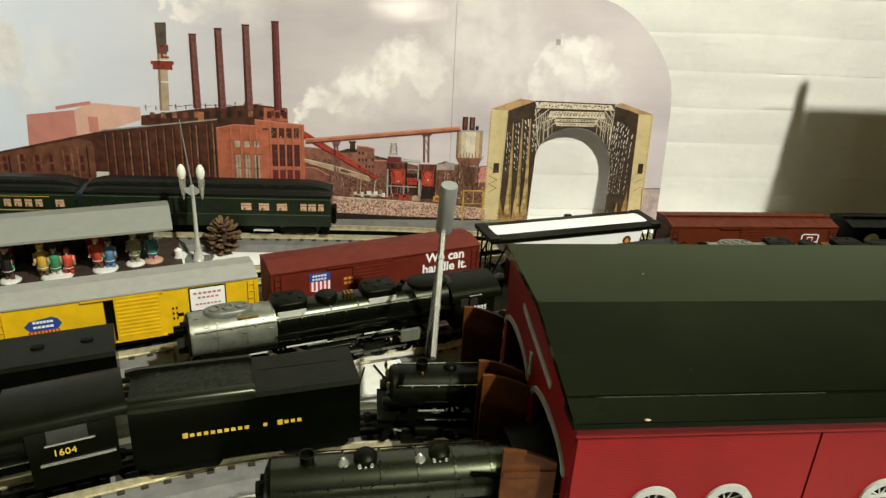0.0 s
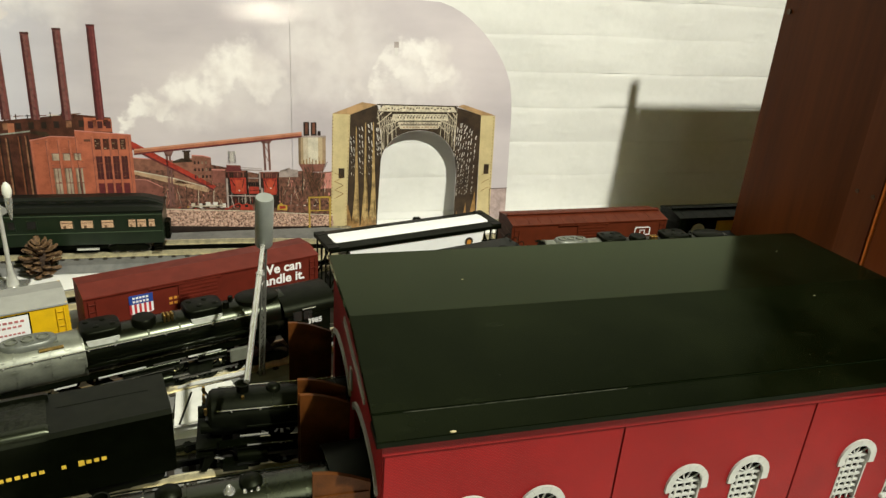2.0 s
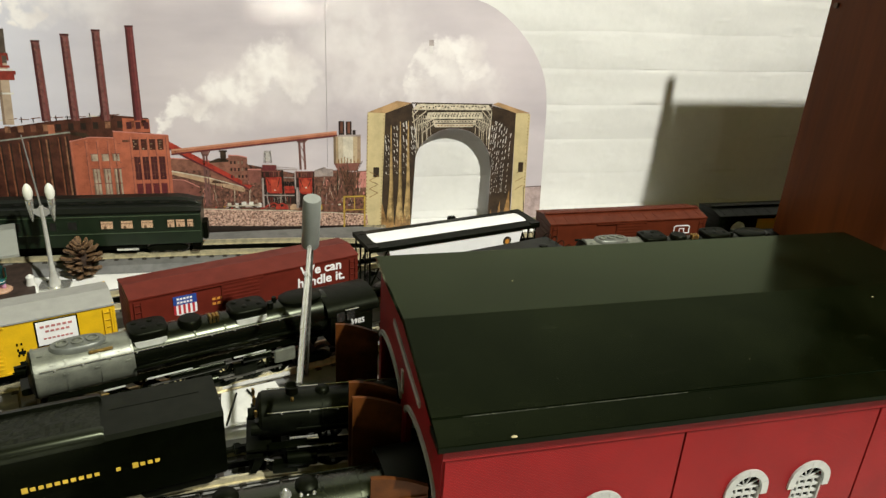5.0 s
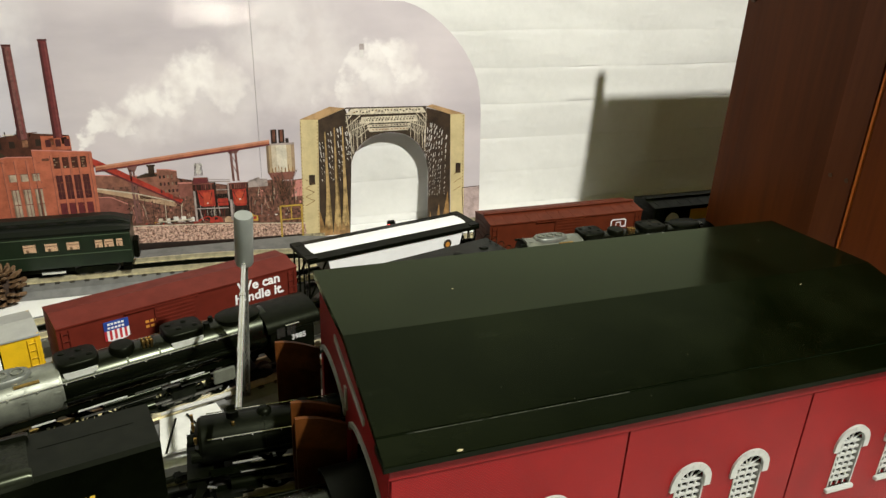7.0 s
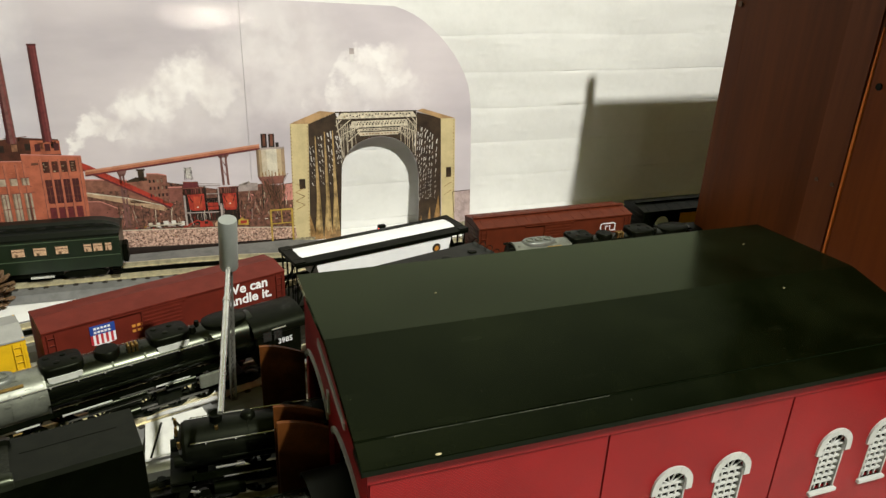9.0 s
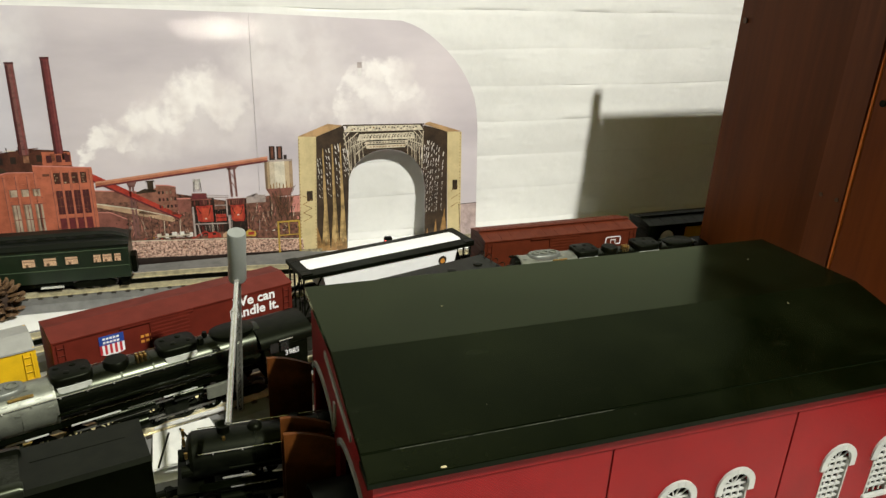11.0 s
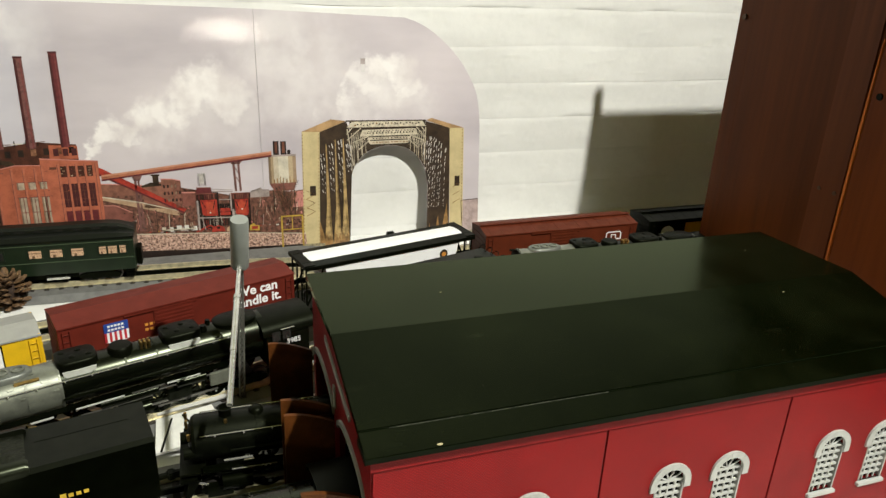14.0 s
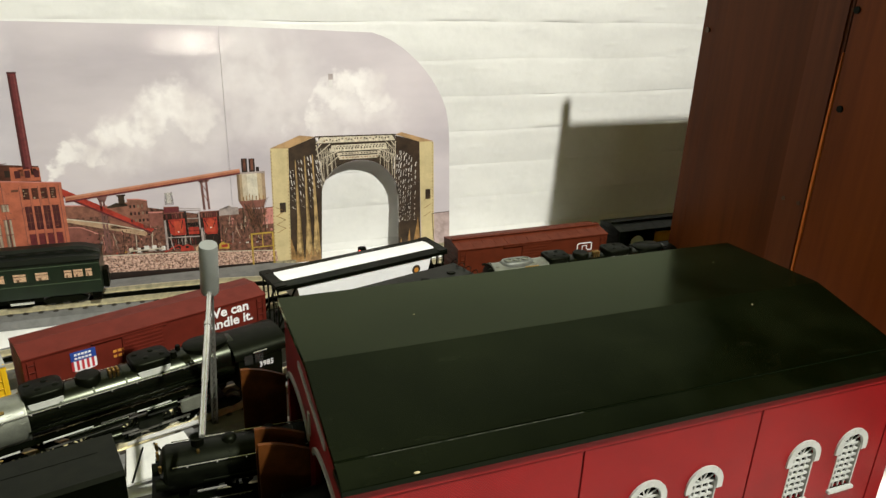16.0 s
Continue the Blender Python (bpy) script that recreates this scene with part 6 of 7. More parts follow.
coach(-0.518, -0.221, "dark green passenger coach with lit windows on the siding",
      [(0.1365, 0.0065, True), (0.1255, 0.0095, True), (0.115, 0.0075, True), (0.0885, 0.0125, True), (0.0665, 0.0125, True), (0.045, 0.0125, True), (0.0085, 0.009, False), (-0.012, 0.006, False), (-0.05, 0.009, False), (-0.085, 0.009, False), (-0.118, 0.008, False), (-0.136, 0.006, False)])
coach(-0.84, -0.527, "dark green passenger coach with gold lines and lit windows",
      [(0.142, 0.006, False), (0.118, 0.01, True), (0.094, 0.008, True), (0.082, 0.008, True), (0.07, 0.008, True), (0.058, 0.008, True), (0.03, 0.009, True), (0.01, 0.009, True), (-0.02, 0.009, True), (-0.05, 0.009, True)], True, True)

# ---- locomotives, facing the low-x end ----


def spoked(bm, x, y, r, t=0.003, n=10):
    """A spoked driving wheel in the xz plane, one connected casting."""
    m = 2 * n
    rings = [[bm.verts.new((x + q * r * math.cos(2 * math.pi * i / m), y - t / 2, r + q * r * math.sin(2 * math.pi * i / m))) for i in range(m)] for q in (1.0, 0.8, 0.24)]
    faces = [bm.faces.new(rings[2])]
    for i in range(m):
        k = (i + 1) % m
        faces.append(bm.faces.new((rings[0][i], rings[0][k], rings[1][k], rings[1][i])))
        if i % 2 == 0:
            faces.append(bm.faces.new((rings[1][i], rings[1][k], rings[2][k], rings[2][i])))
    out = bmesh.ops.extrude_face_region(bm, geom=faces)
    bmesh.ops.translate(bm, verts=[v for v in out["geom"] if isinstance(v, bmesh.types.BMVert)], vec=(0, t, 0))


def handrail(bm, p, q, r=0.0005, posts=5, out=(0, -0.0015, -0.001)):
    tube(bm, p, q, r, r, 6)
    for k in range(posts):
        c = Vector(p).lerp(Vector(q), (k + 0.5) / posts)
        tube(bm, c, c + Vector((-out[0], -out[1] * 1.6, out[2])), r * 1.1, r * 1.1, 5)


def gear(t, drivers, r, cylinders, pilot_x):
    for x in drivers:
        for s in (-1, 1):
            bm = B()
            spoked(bm, x, s * 0.0155, r)
            part("driving_wheel", bm, BLACK, t)
    for a, b in zip(drivers[:-1], drivers[1:]):
        if b - a < 2.6 * r:
            for s in (-1, 1):
                bm = B()
                box(bm, a - 0.002, b + 0.002, s * 0.0195 - 0.0006, s * 0.0195 + 0.0006, r - 0.004, r - 0.0018, 0.0003)
                part("side_rod", bm, DULL, t, "dull steel side rod")
    for x in cylinders:
        for s in (-1, 1):
            bm = B()
            tube(bm, (x - 0.01, s * 0.021, r + 0.001), (x + 0.01, s * 0.021, r + 0.001), 0.0062, 0.0062, 16)
            tube(bm, (x - 0.012, s * 0.02, r + 0.0105), (x + 0.012, s * 0.02, r + 0.0105), 0.0036, 0.0036, 12)
            tube(bm, (x - 0.0112, s * 0.021, r + 0.001), (x - 0.01, s * 0.021, r + 0.001), 0.0067, 0.0067, 16)
            cy = part("cylinder", bm, BLACK, t, "", True)
            bm = B()
            box(bm, x + 0.01, x + 0.04, s * 0.021 - 0.0007, s * 0.021 + 0.0007, r + 0.0003, r + 0.0018)
            part("piston_rod", bm, DULL, cy, "dull steel piston rod")
    bm = B()
    prism(bm, [(pilot_x, 0.002), (pilot_x + 0.004, 0.0015), (pilot_x + 0.012, 0.016), (pilot_x + 0.004, 0.016)], -0.019, 0.019, "y")
    for k in range(7):
        tube(bm, (pilot_x - 0.0005, -0.016 + k * 0.0053, 0.003), (pilot_x + 0.003, -0.016 + k * 0.0053, 0.0155), 0.0007, 0.0007, 5)
    box(bm, pilot_x - 0.002, pilot_x + 0.01, -0.021, 0.021, 0.0158, 0.0185, 0.0005)
    box(bm, pilot_x - 0.009, pilot_x, -0.0025, 0.0025, 0.008, 0.0135, 0.001)
    part("pilot", bm, SOOT, t, "black pilot with slats")


def articulated(x0, x1, label):
    """A long articulated steam locomotive with a silver smokebox."""
    m, L = on_track(TC, x0, x1)
    t = thing("steam_locomotive", label, "toy locomotive", "silver-fronted locomotives", m)
    f, zc, r = -L / 2, 0.0436, 0.0184

    def at(x):
        return f + x

    bm = B()
    tube(bm, (at(0.006), 0, zc), (at(0.076), 0, zc), r + 0.0008, r + 0.0008, 36)
    part("smokebox", bm, SILVER, t, "silver-painted smokebox", True)
    for x in (0.0075, 0.028, 0.052, 0.0755):
        bm = B()
        tube(bm, (at(x) - 0.0008, 0, zc), (at(x) + 0.0008, 0, zc), r + 0.0014, r + 0.0014, 36)
        part("smokebox_band", bm, SILVER, t)
    for k in range(9):
        bm = B()
        x, a = at(0.012 + 0.0075 * k), (20, 48, 75)[k % 3]
        box(bm, x - 0.0022, x + 0.0022, -0.0008, 0.0008, r + 0.0004, r + 0.0018, 0.0003)
        bm.transform(Matrix.Translation((0, 0, zc)) @ Matrix.Rotation(radians(a), 4, "X"))
        part("smokebox_lug", bm, SILVER, t)
    bm = B()
    loft(bm, [(0.0205, 0.0105, -0.0035), (0.0205, 0.0102, 0.001), (0.019, 0.009, 0.0026)])
    bm.transform(pose(at(0.039), 0, zc + r))
    sc = part("stack_casing", bm, mat("dark_silver", (0.15, 0.16, 0.14), 0.4, 0.4, 0.1, 120), t, "dark silver stack casing", True)
    for x in (0.028, 0.039, 0.05):
        bm = B()
        lathe(bm, [(0.0048, 0.0), (0.0048, 0.0014), (0.0036, 0.0016), (0.0034, 0.0004)], (at(x), 0, zc + r + 0.0024), 16)
        part("stack_rim", bm, SILVER, sc, "", True)
    bm = B()
    tube(bm, (at(0.045), -0.0125, zc + r * 0.86), (at(0.062), -0.0125, zc + r * 0.86), 0.0014, 0.0014, 8)
    part("feed_pipe", bm, BRASS, t, "short coppery pipe", True)
    bm = B()
    lathe(bm, [(0.0182, 0), (0.0185, 0.0012), (0.012, 0.0035), (0.0055, 0.0042)], (0, 0, 0), 32)
    bm.transform(pose(at(0.006), 0, zc, 0, -90, 0))
    part("smokebox_door", bm, SOOT, t, "black smokebox door", True)
    bm = B()
    tube(bm, (at(-0.006), 0, zc + 0.006), (at(0.003), 0, zc + 0.006), 0.0042, 0.0045, 16)
    box(bm, at(-0.004), at(0.004), -0.009, 0.009, zc - 0.012, zc - 0.006, 0.0008)
    box(bm, at(-0.006), at(0.004), -0.021, 0.021, zc - 0.0225, zc - 0.0205)
    part("headlight", bm, BLACK, t, "black headlight and pump shields")
    bm = B()
    for s in (-1, 1):
        tube(bm, (at(-0.001), s * 0.008, zc + 0.0165), (at(0.004), s * 0.008, zc + 0.0165), 0.0014, 0.0016, 8)
    part("marker_lamp", bm, SOOT, t, "small dark marker lamps")
    bm = B()
    tube(bm, (at(0.076), 0, zc), (at(0.205), 0, zc), r, r, 36)
    tube(bm, (at(0.205), 0, zc), (at(0.245), 0, zc - 0.0005), r, r + 0.0012, 36)
    part("boiler", bm, BOILER, t, "satin black boiler", True)
    for x in (0.1, 0.125, 0.15, 0.178, 0.205):
        bm = B()
        tube(bm, (at(x) - 0.0007, 0, zc), (at(x) + 0.0007, 0, zc), r + 0.0006, r + 0.0006, 36)
        part("boiler_band", bm, BOILER, t)
    for x, ln in ((0.0905, 0.031), (0.173, 0.033)):
        bm = B()
        loft(bm, [(ln / 2 * 0.93, 0.0118, -0.0105), (ln / 2 * 0.97, 0.0128, -0.004), (ln / 2, 0.0134, 0.002), (ln / 2 * 0.985, 0.013, 0.0036), (ln / 2 * 0.93, 0.0118, 0.0045)], 36, 4.2)
        bm.transform(pose(at(x), 0, zc + r))
        d = part("sand_dome", bm, SOOT, t, "flat-topped oval black sand box", True)
        for k in range(4):
            bm = B()
            lathe(bm, [(0.0025, 0.0), (0.0024, 0.0007), (0.0012, 0.0012)], (at(x) + (k - 1.5) * ln * 0.2, -0.004 if k % 2 else 0.006, zc + r + 0.0042), 10)
            part("filler_lid", bm, SOOT, d, "", True)
        # pale colour of this plate imitates the sheen reflected under the dome
        bm = B()
        pts = [(ln / 2 * 0.8 * math.cos(v), -0.0042 - 0.0044 * abs(math.sin(v)) ** 0.8 if v > math.pi else -0.0028) for v in np.linspace(0, 2 * math.pi, 21)[:-1]]
        prism(bm, pts, -0.0146, -0.0125, "y")
        bm.transform(pose(at(x), 0, zc + r))
        part("plate", bm, mat("reflection_plate", (0.5, 0.51, 0.47), 0.4), d, "rounded pale plate standing for the reflection under the dome")
    bm = B()
    lathe(bm, [(0.010, -0.004), (0.0098, 0.0025), (0.0085, 0.0042), (0.003, 0.0048)], (at(0.124), -0.002, zc + r - 0.0005), 20)
    part("steam_dome", bm, SOOT, t, "round black steam dome", True)
    for k in range(3):
        for s in (0, 1):
            bm = B()
            c_ = (at(0.1395 + k * 0.0032), -0.008 + s * 0.004, zc + r - 0.003)
            lathe(bm, [(0.0011, 0.0), (0.0011, 0.004), (0.0014, 0.0046), (0.0014, 0.0066), (0.0009, 0.0075)], c_, 8)
            part("safety_valve", bm, BRASS, t, "small brass safety valve", True)
    for x, y_, hi, a, c in ((0.192, -0.006, 0.004, 0.003, 0.0025), (0.199, 0.004, 0.003, 0.0025, 0.002)):
        bm = B()
        tube(bm, (at(x), y_, zc + r - 0.001), (at(x), y_, zc + r + hi), a, c, 10)
        part("turret_valve", bm, SOOT, t)
    bm = B()
    loft(bm, [(0.019, 0.0125, -0.004), (0.0195, 0.013, 0.001), (0.018, 0.0115, 0.0022)])
    bm.transform(pose(at(0.222), 0, zc + r))
    part("turret_casing", bm, SOOT, t, "", True)
    for s in (-1, 1):
        bm = B()
        box(bm, at(0.012), at(0.236), s * 0.0215 - 0.0035, s * 0.0215 + 0.0035, zc - 0.0125, zc - 0.0115)
        part("running_board", bm, BLACK, t)
        for a, b, z, o, finish in ((0.082, 0.118, -0.0122, 0.0254, BRIGHT), (0.124, 0.15, -0.0122, 0.0254, DULL), (0.152, 0.18, -0.0122, 0.0254, BRIGHT), (0.05, 0.066, -0.0135, 0.0252, BRIGHT), (0.085, 0.14, -0.02, 0.024, DULL), (0.143, 0.2, -0.017, 0.0235, DULL)):
            bm = B()
            box(bm, at(a), at(b), s * o - 0.0005, s * o + 0.0005, zc + z - 0.0005, zc + z + 0.0005)
            part("board_edge", bm, finish, t, "metal running board edge")
        bm = B()
        handrail(bm, (at(0.01), s * (r * 0.86 + 0.002), zc + r * 0.5 + 0.0015), (at(0.225), s * (r * 0.86 + 0.002), zc + r * 0.5 + 0.0015), 0.00055, 11, (0, s * -0.001, -0.0008))
        part("handrail", bm, STEEL, t, "thin bright handrail")
        bm = B()
        tube(bm, (at(0.075), s * 0.02, zc - 0.004), (at(0.21), s * 0.0205, zc - 0.004), 0.0009, 0.0009, 6)
        tube(bm, (at(0.1), s * 0.0215, zc - 0.017), (at(0.145), s * 0.0215, zc - 0.017), 0.0042, 0.0042, 12)
        tube(bm, (at(0.16), s * 0.0215, zc - 0.0175), (at(0.185), s * 0.0215, zc - 0.0175), 0.0045, 0.0045, 12)
        box(bm, at(0.152), at(0.172), s * 0.022 - 0.003, s * 0.022 + 0.003, zc - 0.031, zc - 0.022, 0.0008)
        part("air_tank", bm, BLACK, t, "", True)
        bm = B()
        box(bm, at(0.188), at(0.207), s * 0.0235 - 0.0015, s * 0.0235 + 0.0015, zc - 0.029, zc - 0.016, 0.0008)
        part("valve_box", bm, SILVER, t, "grey metal box")
    # cab
    bm = B()
    cx0, cx1 = at(0.242), at(0.284)
    e = hood(0.0235, zc + 0.003, zc + 0.0168)
    prism(bm, [(-0.0235, 0.018)] + e + [(0.0235, 0.018)], cx0, cx1)
    c = part("cab", bm, SOOT, t, "black cab with rounded roof", True)
    bm = B()
    e = hood(0.0248, zc + 0.004, zc + 0.0178)
    prism(bm, e + [(a * 0.95, b - 0.0012) for a, b in e[::-1]], cx0 - 0.003, cx1 + 0.006)
    part("cab_roof", bm, SOOT, c, "rounded black cab roof", True)
    for s in (-1, 1):
        for x in (0.247, 0.257):
            bm = B()
            box(bm, at(x), at(x + 0.008), s * 0.0248 - 0.0004, s * 0.0248 + 0.0004, zc - 0.002, zc + 0.007)
            part("cab_window", bm, WDARK, c)
    words("3985", 0.0072, CREAM, c, pose(at(0.268), -0.0249, zc - 0.0055, 90), "road_number", "white road number")
    bm = B()
    tube(bm, (at(0.255), -0.0265, zc + 0.0095), (at(0.268), -0.0265, zc + 0.0095), 0.0006, 0.0006, 5)
    part("grab_rail", bm, STEEL, c)
    gear(t, [at(x) for x in (0.062, 0.086, 0.11, 0.146, 0.17, 0.194)], 0.0112, [at(0.036), at(0.128)], at(-0.006))
    truck(t, at(0.022), 2, 0.017, 0.0068)
    truck(t, at(0.226), 2, 0.02, 0.0075)
    return t


def coal_tender(line, x0, x1, label, group="", top=0.062, w=0.05, rail=True, hatch=True):
    m, L = on_track(line, x0, x1)
    t = thing("coal_tender", label, "toy tender", group, m)
    bm = B()
    box(bm, -L / 2, L / 2, -w / 2, w / 2, 0.012, top - 0.003, 0.001)
    part("tank", bm, BLACK, t, "black tender tank")
    bm = B()
    prism(bm, [(-w / 2, top - 0.0032), (-w / 2 + 0.002, top), (w / 2 - 0.002, top), (w / 2, top - 0.0032)], -L / 2, L / 2)
    part("deck", bm, mat("satin_black", (0.0034, 0.004, 0.0024), 0.34, 0, 0.3, 90, 0.1, spec=0.12), t)
    bm = B()
    gx, gy = 26, 12
    a, c = -L / 2 + 0.006, -L / 2 + L * 0.52
    grid = [[bm.verts.new((a + (c - a) * i / gx, -w / 2 + 0.005 + (w - 0.01) * j / gy, top + (0.0028 * math.sin(math.pi * j / gy) ** 0.6 + rnd.uniform(-0.0005, 0.0007)) * min(1, 6 * i / gx, 6 * (gx - i) / gx))) for j in range(gy + 1)] for i in range(gx + 1)]
    for i in range(gx):
        for j in range(gy):
            bm.faces.new((grid[i][j], grid[i + 1][j], grid[i + 1][j + 1], grid[i][j + 1]))
    part("coal_load", bm, mat("coal", (0.008, 0.0085, 0.006), 0.5, 0, 0.3, 300, 0.8, spec=0.2), t, "heaped black coal")
    if hatch:
        for x in (-0.02, -0.055, -0.085):
            bm = B()
            loft(bm, [(0.005, 0.0045, 0.0), (0.0048, 0.0042, 0.0012), (0.003, 0.0026, 0.0016)])
            bm.transform(pose(L / 2 + x, 0.002, top))
            part("water_hatch", bm, SOOT, t, "", True)
    else:
        for sd in (-1, 1):
            bm = B()
            y0, y1 = sd * w / 2, sd * (w / 2 - 0.0075)
            end = -L / 2 + L * 0.53
            prof = [(y0, top - 0.004), (y0, top - 0.0005), (y0 - sd * 0.001, top + 0.0022), (y0 - sd * 0.0032, top + 0.0040), (y1, top + 0.0044), (y1, top - 0.002)]
            rows_ = [[bm.verts.new((x, y_, max(top - 0.004, top + (z - top) * f_))) for y_, z in prof] for x, f_ in ((-L / 2 - 0.004, 0.6), (-L / 2 + 0.004, 1.0), (end - 0.002, 1.0), (end, 0.7))]
            for p, q in zip(rows_, rows_[1:]):
                for k in range(6):
                    bm.faces.new((p[k], p[(k + 1) % 6], q[(k + 1) % 6], q[k]))
            bm.faces.new(rows_[0])
            bm.faces.new(rows_[-1][::-1])
            part("bunker_wall", bm, mat("bunker_black", (0.004, 0.0048, 0.0026), 0.3, 0, 0.3, 90, spec=0.3), t, "rounded bunker wall beside the coal", True)
        bm = B()
        box(bm, L / 2 - 0.07, L / 2 - 0.012, 0.0044, 0.0050, top, top + 0.0002)
        part("deck_strip", bm, SOOT, t)
    if rail:
        for k in range(4):
            bm = B()
            q = [(L / 2 - 0.004 + 0.004 * math.sin(v), -0.018 + 0.012 * k + 0.005 * math.cos(v), top + 0.006 * math.sin(v)) for v in np.linspace(0, math.pi, 7)]
            for p, r_ in zip(q, q[1:]):
                tube(bm, p, r_, 0.0005, 0.0005, 5)
            bmesh.ops.remove_doubles(bm, verts=bm.verts, dist=0.0004)
            part("rear_grab", bm, SOOT, t)
    truck(t, -L / 2 + 0.033, 3, 0.017, 0.0075)
    truck(t, L / 2 - 0.033, 3, 0.017, 0.0075)
    coupler(t, L)
    return t, L, w


articulated(-0.334, -0.045, "black articulated steam locomotive with silver smokebox and brass valves")
coal_tender(TC, -0.03, 0.165, "long black coal tender behind the silver-fronted locomotive", top=0.063)
articulated(0.192, 0.44, "second black articulated locomotive with silver smokebox behind the shed")
coal_tender(TC, -0.60, -0.382, "plain black coal tender standing ahead of the silver-fronted locomotive", top=0.054, rail=False)

# tender of the black locomotive, with gold lettering shown as bars
t, L, w = coal_tender(TD, -0.345, -0.19, "black coal tender with gold lettering beside the engine shed", top=0.064, rail=False, hatch=False)
u = L / 0.158
bar_x = [(-0.046, 0.0042)] + [(-0.0412 + 0.0046 * k, 0.0036) for k in range(9)] + [(0.0085, 0.0034)] + [(0.0185, 0.0042)] + [(0.0233 + 0.0046 * k, 0.0036) for k in range(3)]
on_side(t, "gold_lettering", [rect(a * u, (a + b - 0.0006) * u, 0.0351 if b > 0.004 else 0.0357, 0.0393 if b > 0.004 else 0.0384) for a, b in bar_x], GOLD, -w / 2 - 0.0002, "gold lettering bars")


def small_loco(line, x0, x1, label, r=0.0195, zc=0.049, cabbed=True, chrome=True, number="", domes=((0.075, 0.0085, 0.009), (0.118, 0.0095, 0.0105)), skin=None, rails=None):
    """A rigid-frame black steam locomotive facing the low-x end."""
    m, L = on_track(line, x0, x1)
    t = thing("steam_locomotive", label, "toy locomotive", "black locomotives", m)
    f = -L / 2
    back = L - 0.055 if cabbed else L
    bm = B()
    tube(bm, (f + 0.006, 0, zc), (f + 0.05, 0, zc), r + 0.0006, r + 0.0006, 34)
    tube(bm, (f + 0.05, 0, zc), (f + back, 0, zc), r, r + 0.001, 34)
    part("boiler", bm, skin or MATS["satin_black"], t, "satin black boiler", True)
    for k in range(6):
        bm = B()
        x = f + 0.05 + (back - 0.055) * k / 5
        tube(bm, (x - 0.0007, 0, zc), (x + 0.0007, 0, zc), r + 0.0013, r + 0.0013, 34)
        part("boiler_band", bm, skin or MATS["satin_black"], t)
    bm = B()
    lathe(bm, [(r, 0), (r * 0.95, 0.002), (r * 0.6, 0.0045), (r * 0.25, 0.005)], (0, 0, 0), 30)
    bm.transform(pose(f + 0.006, 0, zc, 0, -90, 0))
    part("smokebox_door", bm, SOOT, t, "", True)
    bm = B()
    tube(bm, (f - 0.004, 0, zc + 0.001), (f + 0.003, 0, zc + 0.001), 0.0045, 0.0048, 16)
    for s in (-1, 1):
        tube(bm, (f - 0.002, s * 0.012, zc - 0.004), (f + 0.01, s * 0.012, zc - 0.004), 0.0046, 0.0046, 14)
    box(bm, f - 0.006, f + 0.012, -0.02, 0.02, 0.022, 0.0238)
    part("headlight", bm, SOOT, t, "headlight and air pumps")
    bm = B()
    lathe(bm, [(0.0055, -0.002), (0.0045, 0.001), (0.0045, 0.006), (0.0055, 0.0075), (0.0042, 0.0076), (0.004, 0.004)], (f + 0.028, 0, zc + r - 0.001), 18)
    part("smokestack", bm, SOOT, t, "", True)
    for x, rr, hh in domes:
        if x < back - 0.01:
            bm = B()
            lathe(bm, [(rr, -0.004), (rr * 0.9, 0.001), (rr * 0.88, hh * 0.6), (rr * 0.6, hh * 0.92), (rr * 0.1, hh)], (f + x, 0, zc + r - 0.002), 20)
            part("dome", bm, SOOT, t, "", True)
    if chrome:
        for x, rr, hh in domes:
            if x < back - 0.01:
                for k in range(3):
                    bm = B()
                    c_ = (f + x - 0.004 + 0.0038 * k, -rr * 0.75, zc + r * 0.86)
                    lathe(bm, [(0.0012, -0.001), (0.0016, 0.001), (0.0011, 0.003), (0.0004, 0.0038 + 0.0006 * (k % 2))], c_, 10)
                    part("whistle", bm, STEEL, t, "small bright whistle", True)
        for x, yy in ((0.05, -0.003), (0.098, -0.004)):
            if x < back:
                bm = B()
                lathe(bm, [(0.0038, 0), (0.0036, 0.0012), (0.0022, 0.003), (0.0015, 0.0045), (0.0006, 0.0052)], (f + x, yy, zc + math.sqrt(max(r * r - yy * yy, 0)) - 0.0005), 14)
                part("bell", bm, STEEL, t, "small bright bell", True)
    for s in (-1, 1):
        bm = B()
        box(bm, f + 0.01, f + back, s * 0.021 - 0.0035, s * 0.021 + 0.0035, zc - 0.0145, zc - 0.0132)
        tube(bm, (f + 0.06, s * 0.0205, zc - 0.018), (f + 0.105, s * 0.0205, zc - 0.018), 0.004, 0.004, 12)
        box(bm, f + 0.012, f + 0.03, s * 0.0215 - 0.003, s * 0.0215 + 0.003, 0.004, 0.0125)
        part("running_board", bm, BLACK, t)
        bm = B()
        handrail(bm, (f + 0.01, s * (r * 0.8 + 0.0022), zc + r * 0.6 + 0.001), (f + back, s * (r * 0.8 + 0.0022), zc + r * 0.6 + 0.001), 0.0005, 8, (0, s * -0.001, -0.0008))
        for a, b in ((0.03, 0.062), (0.07, 0.1)):
            box(bm, f + a, f + b, s * 0.0247 - 0.0004, s * 0.0247 + 0.0004, zc - 0.0142, zc - 0.0134)
        part("handrail", bm, rails or STEEL, t, "thin metal handrail")
        bm = B()
        for k in range(5):
            x = f + 0.035 + k * 0.022
            tube(bm, (x, s * (r + 0.0004), zc), (x + 0.012, s * (r * 0.8), zc + r * 0.62), 0.0007, 0.0007, 6)
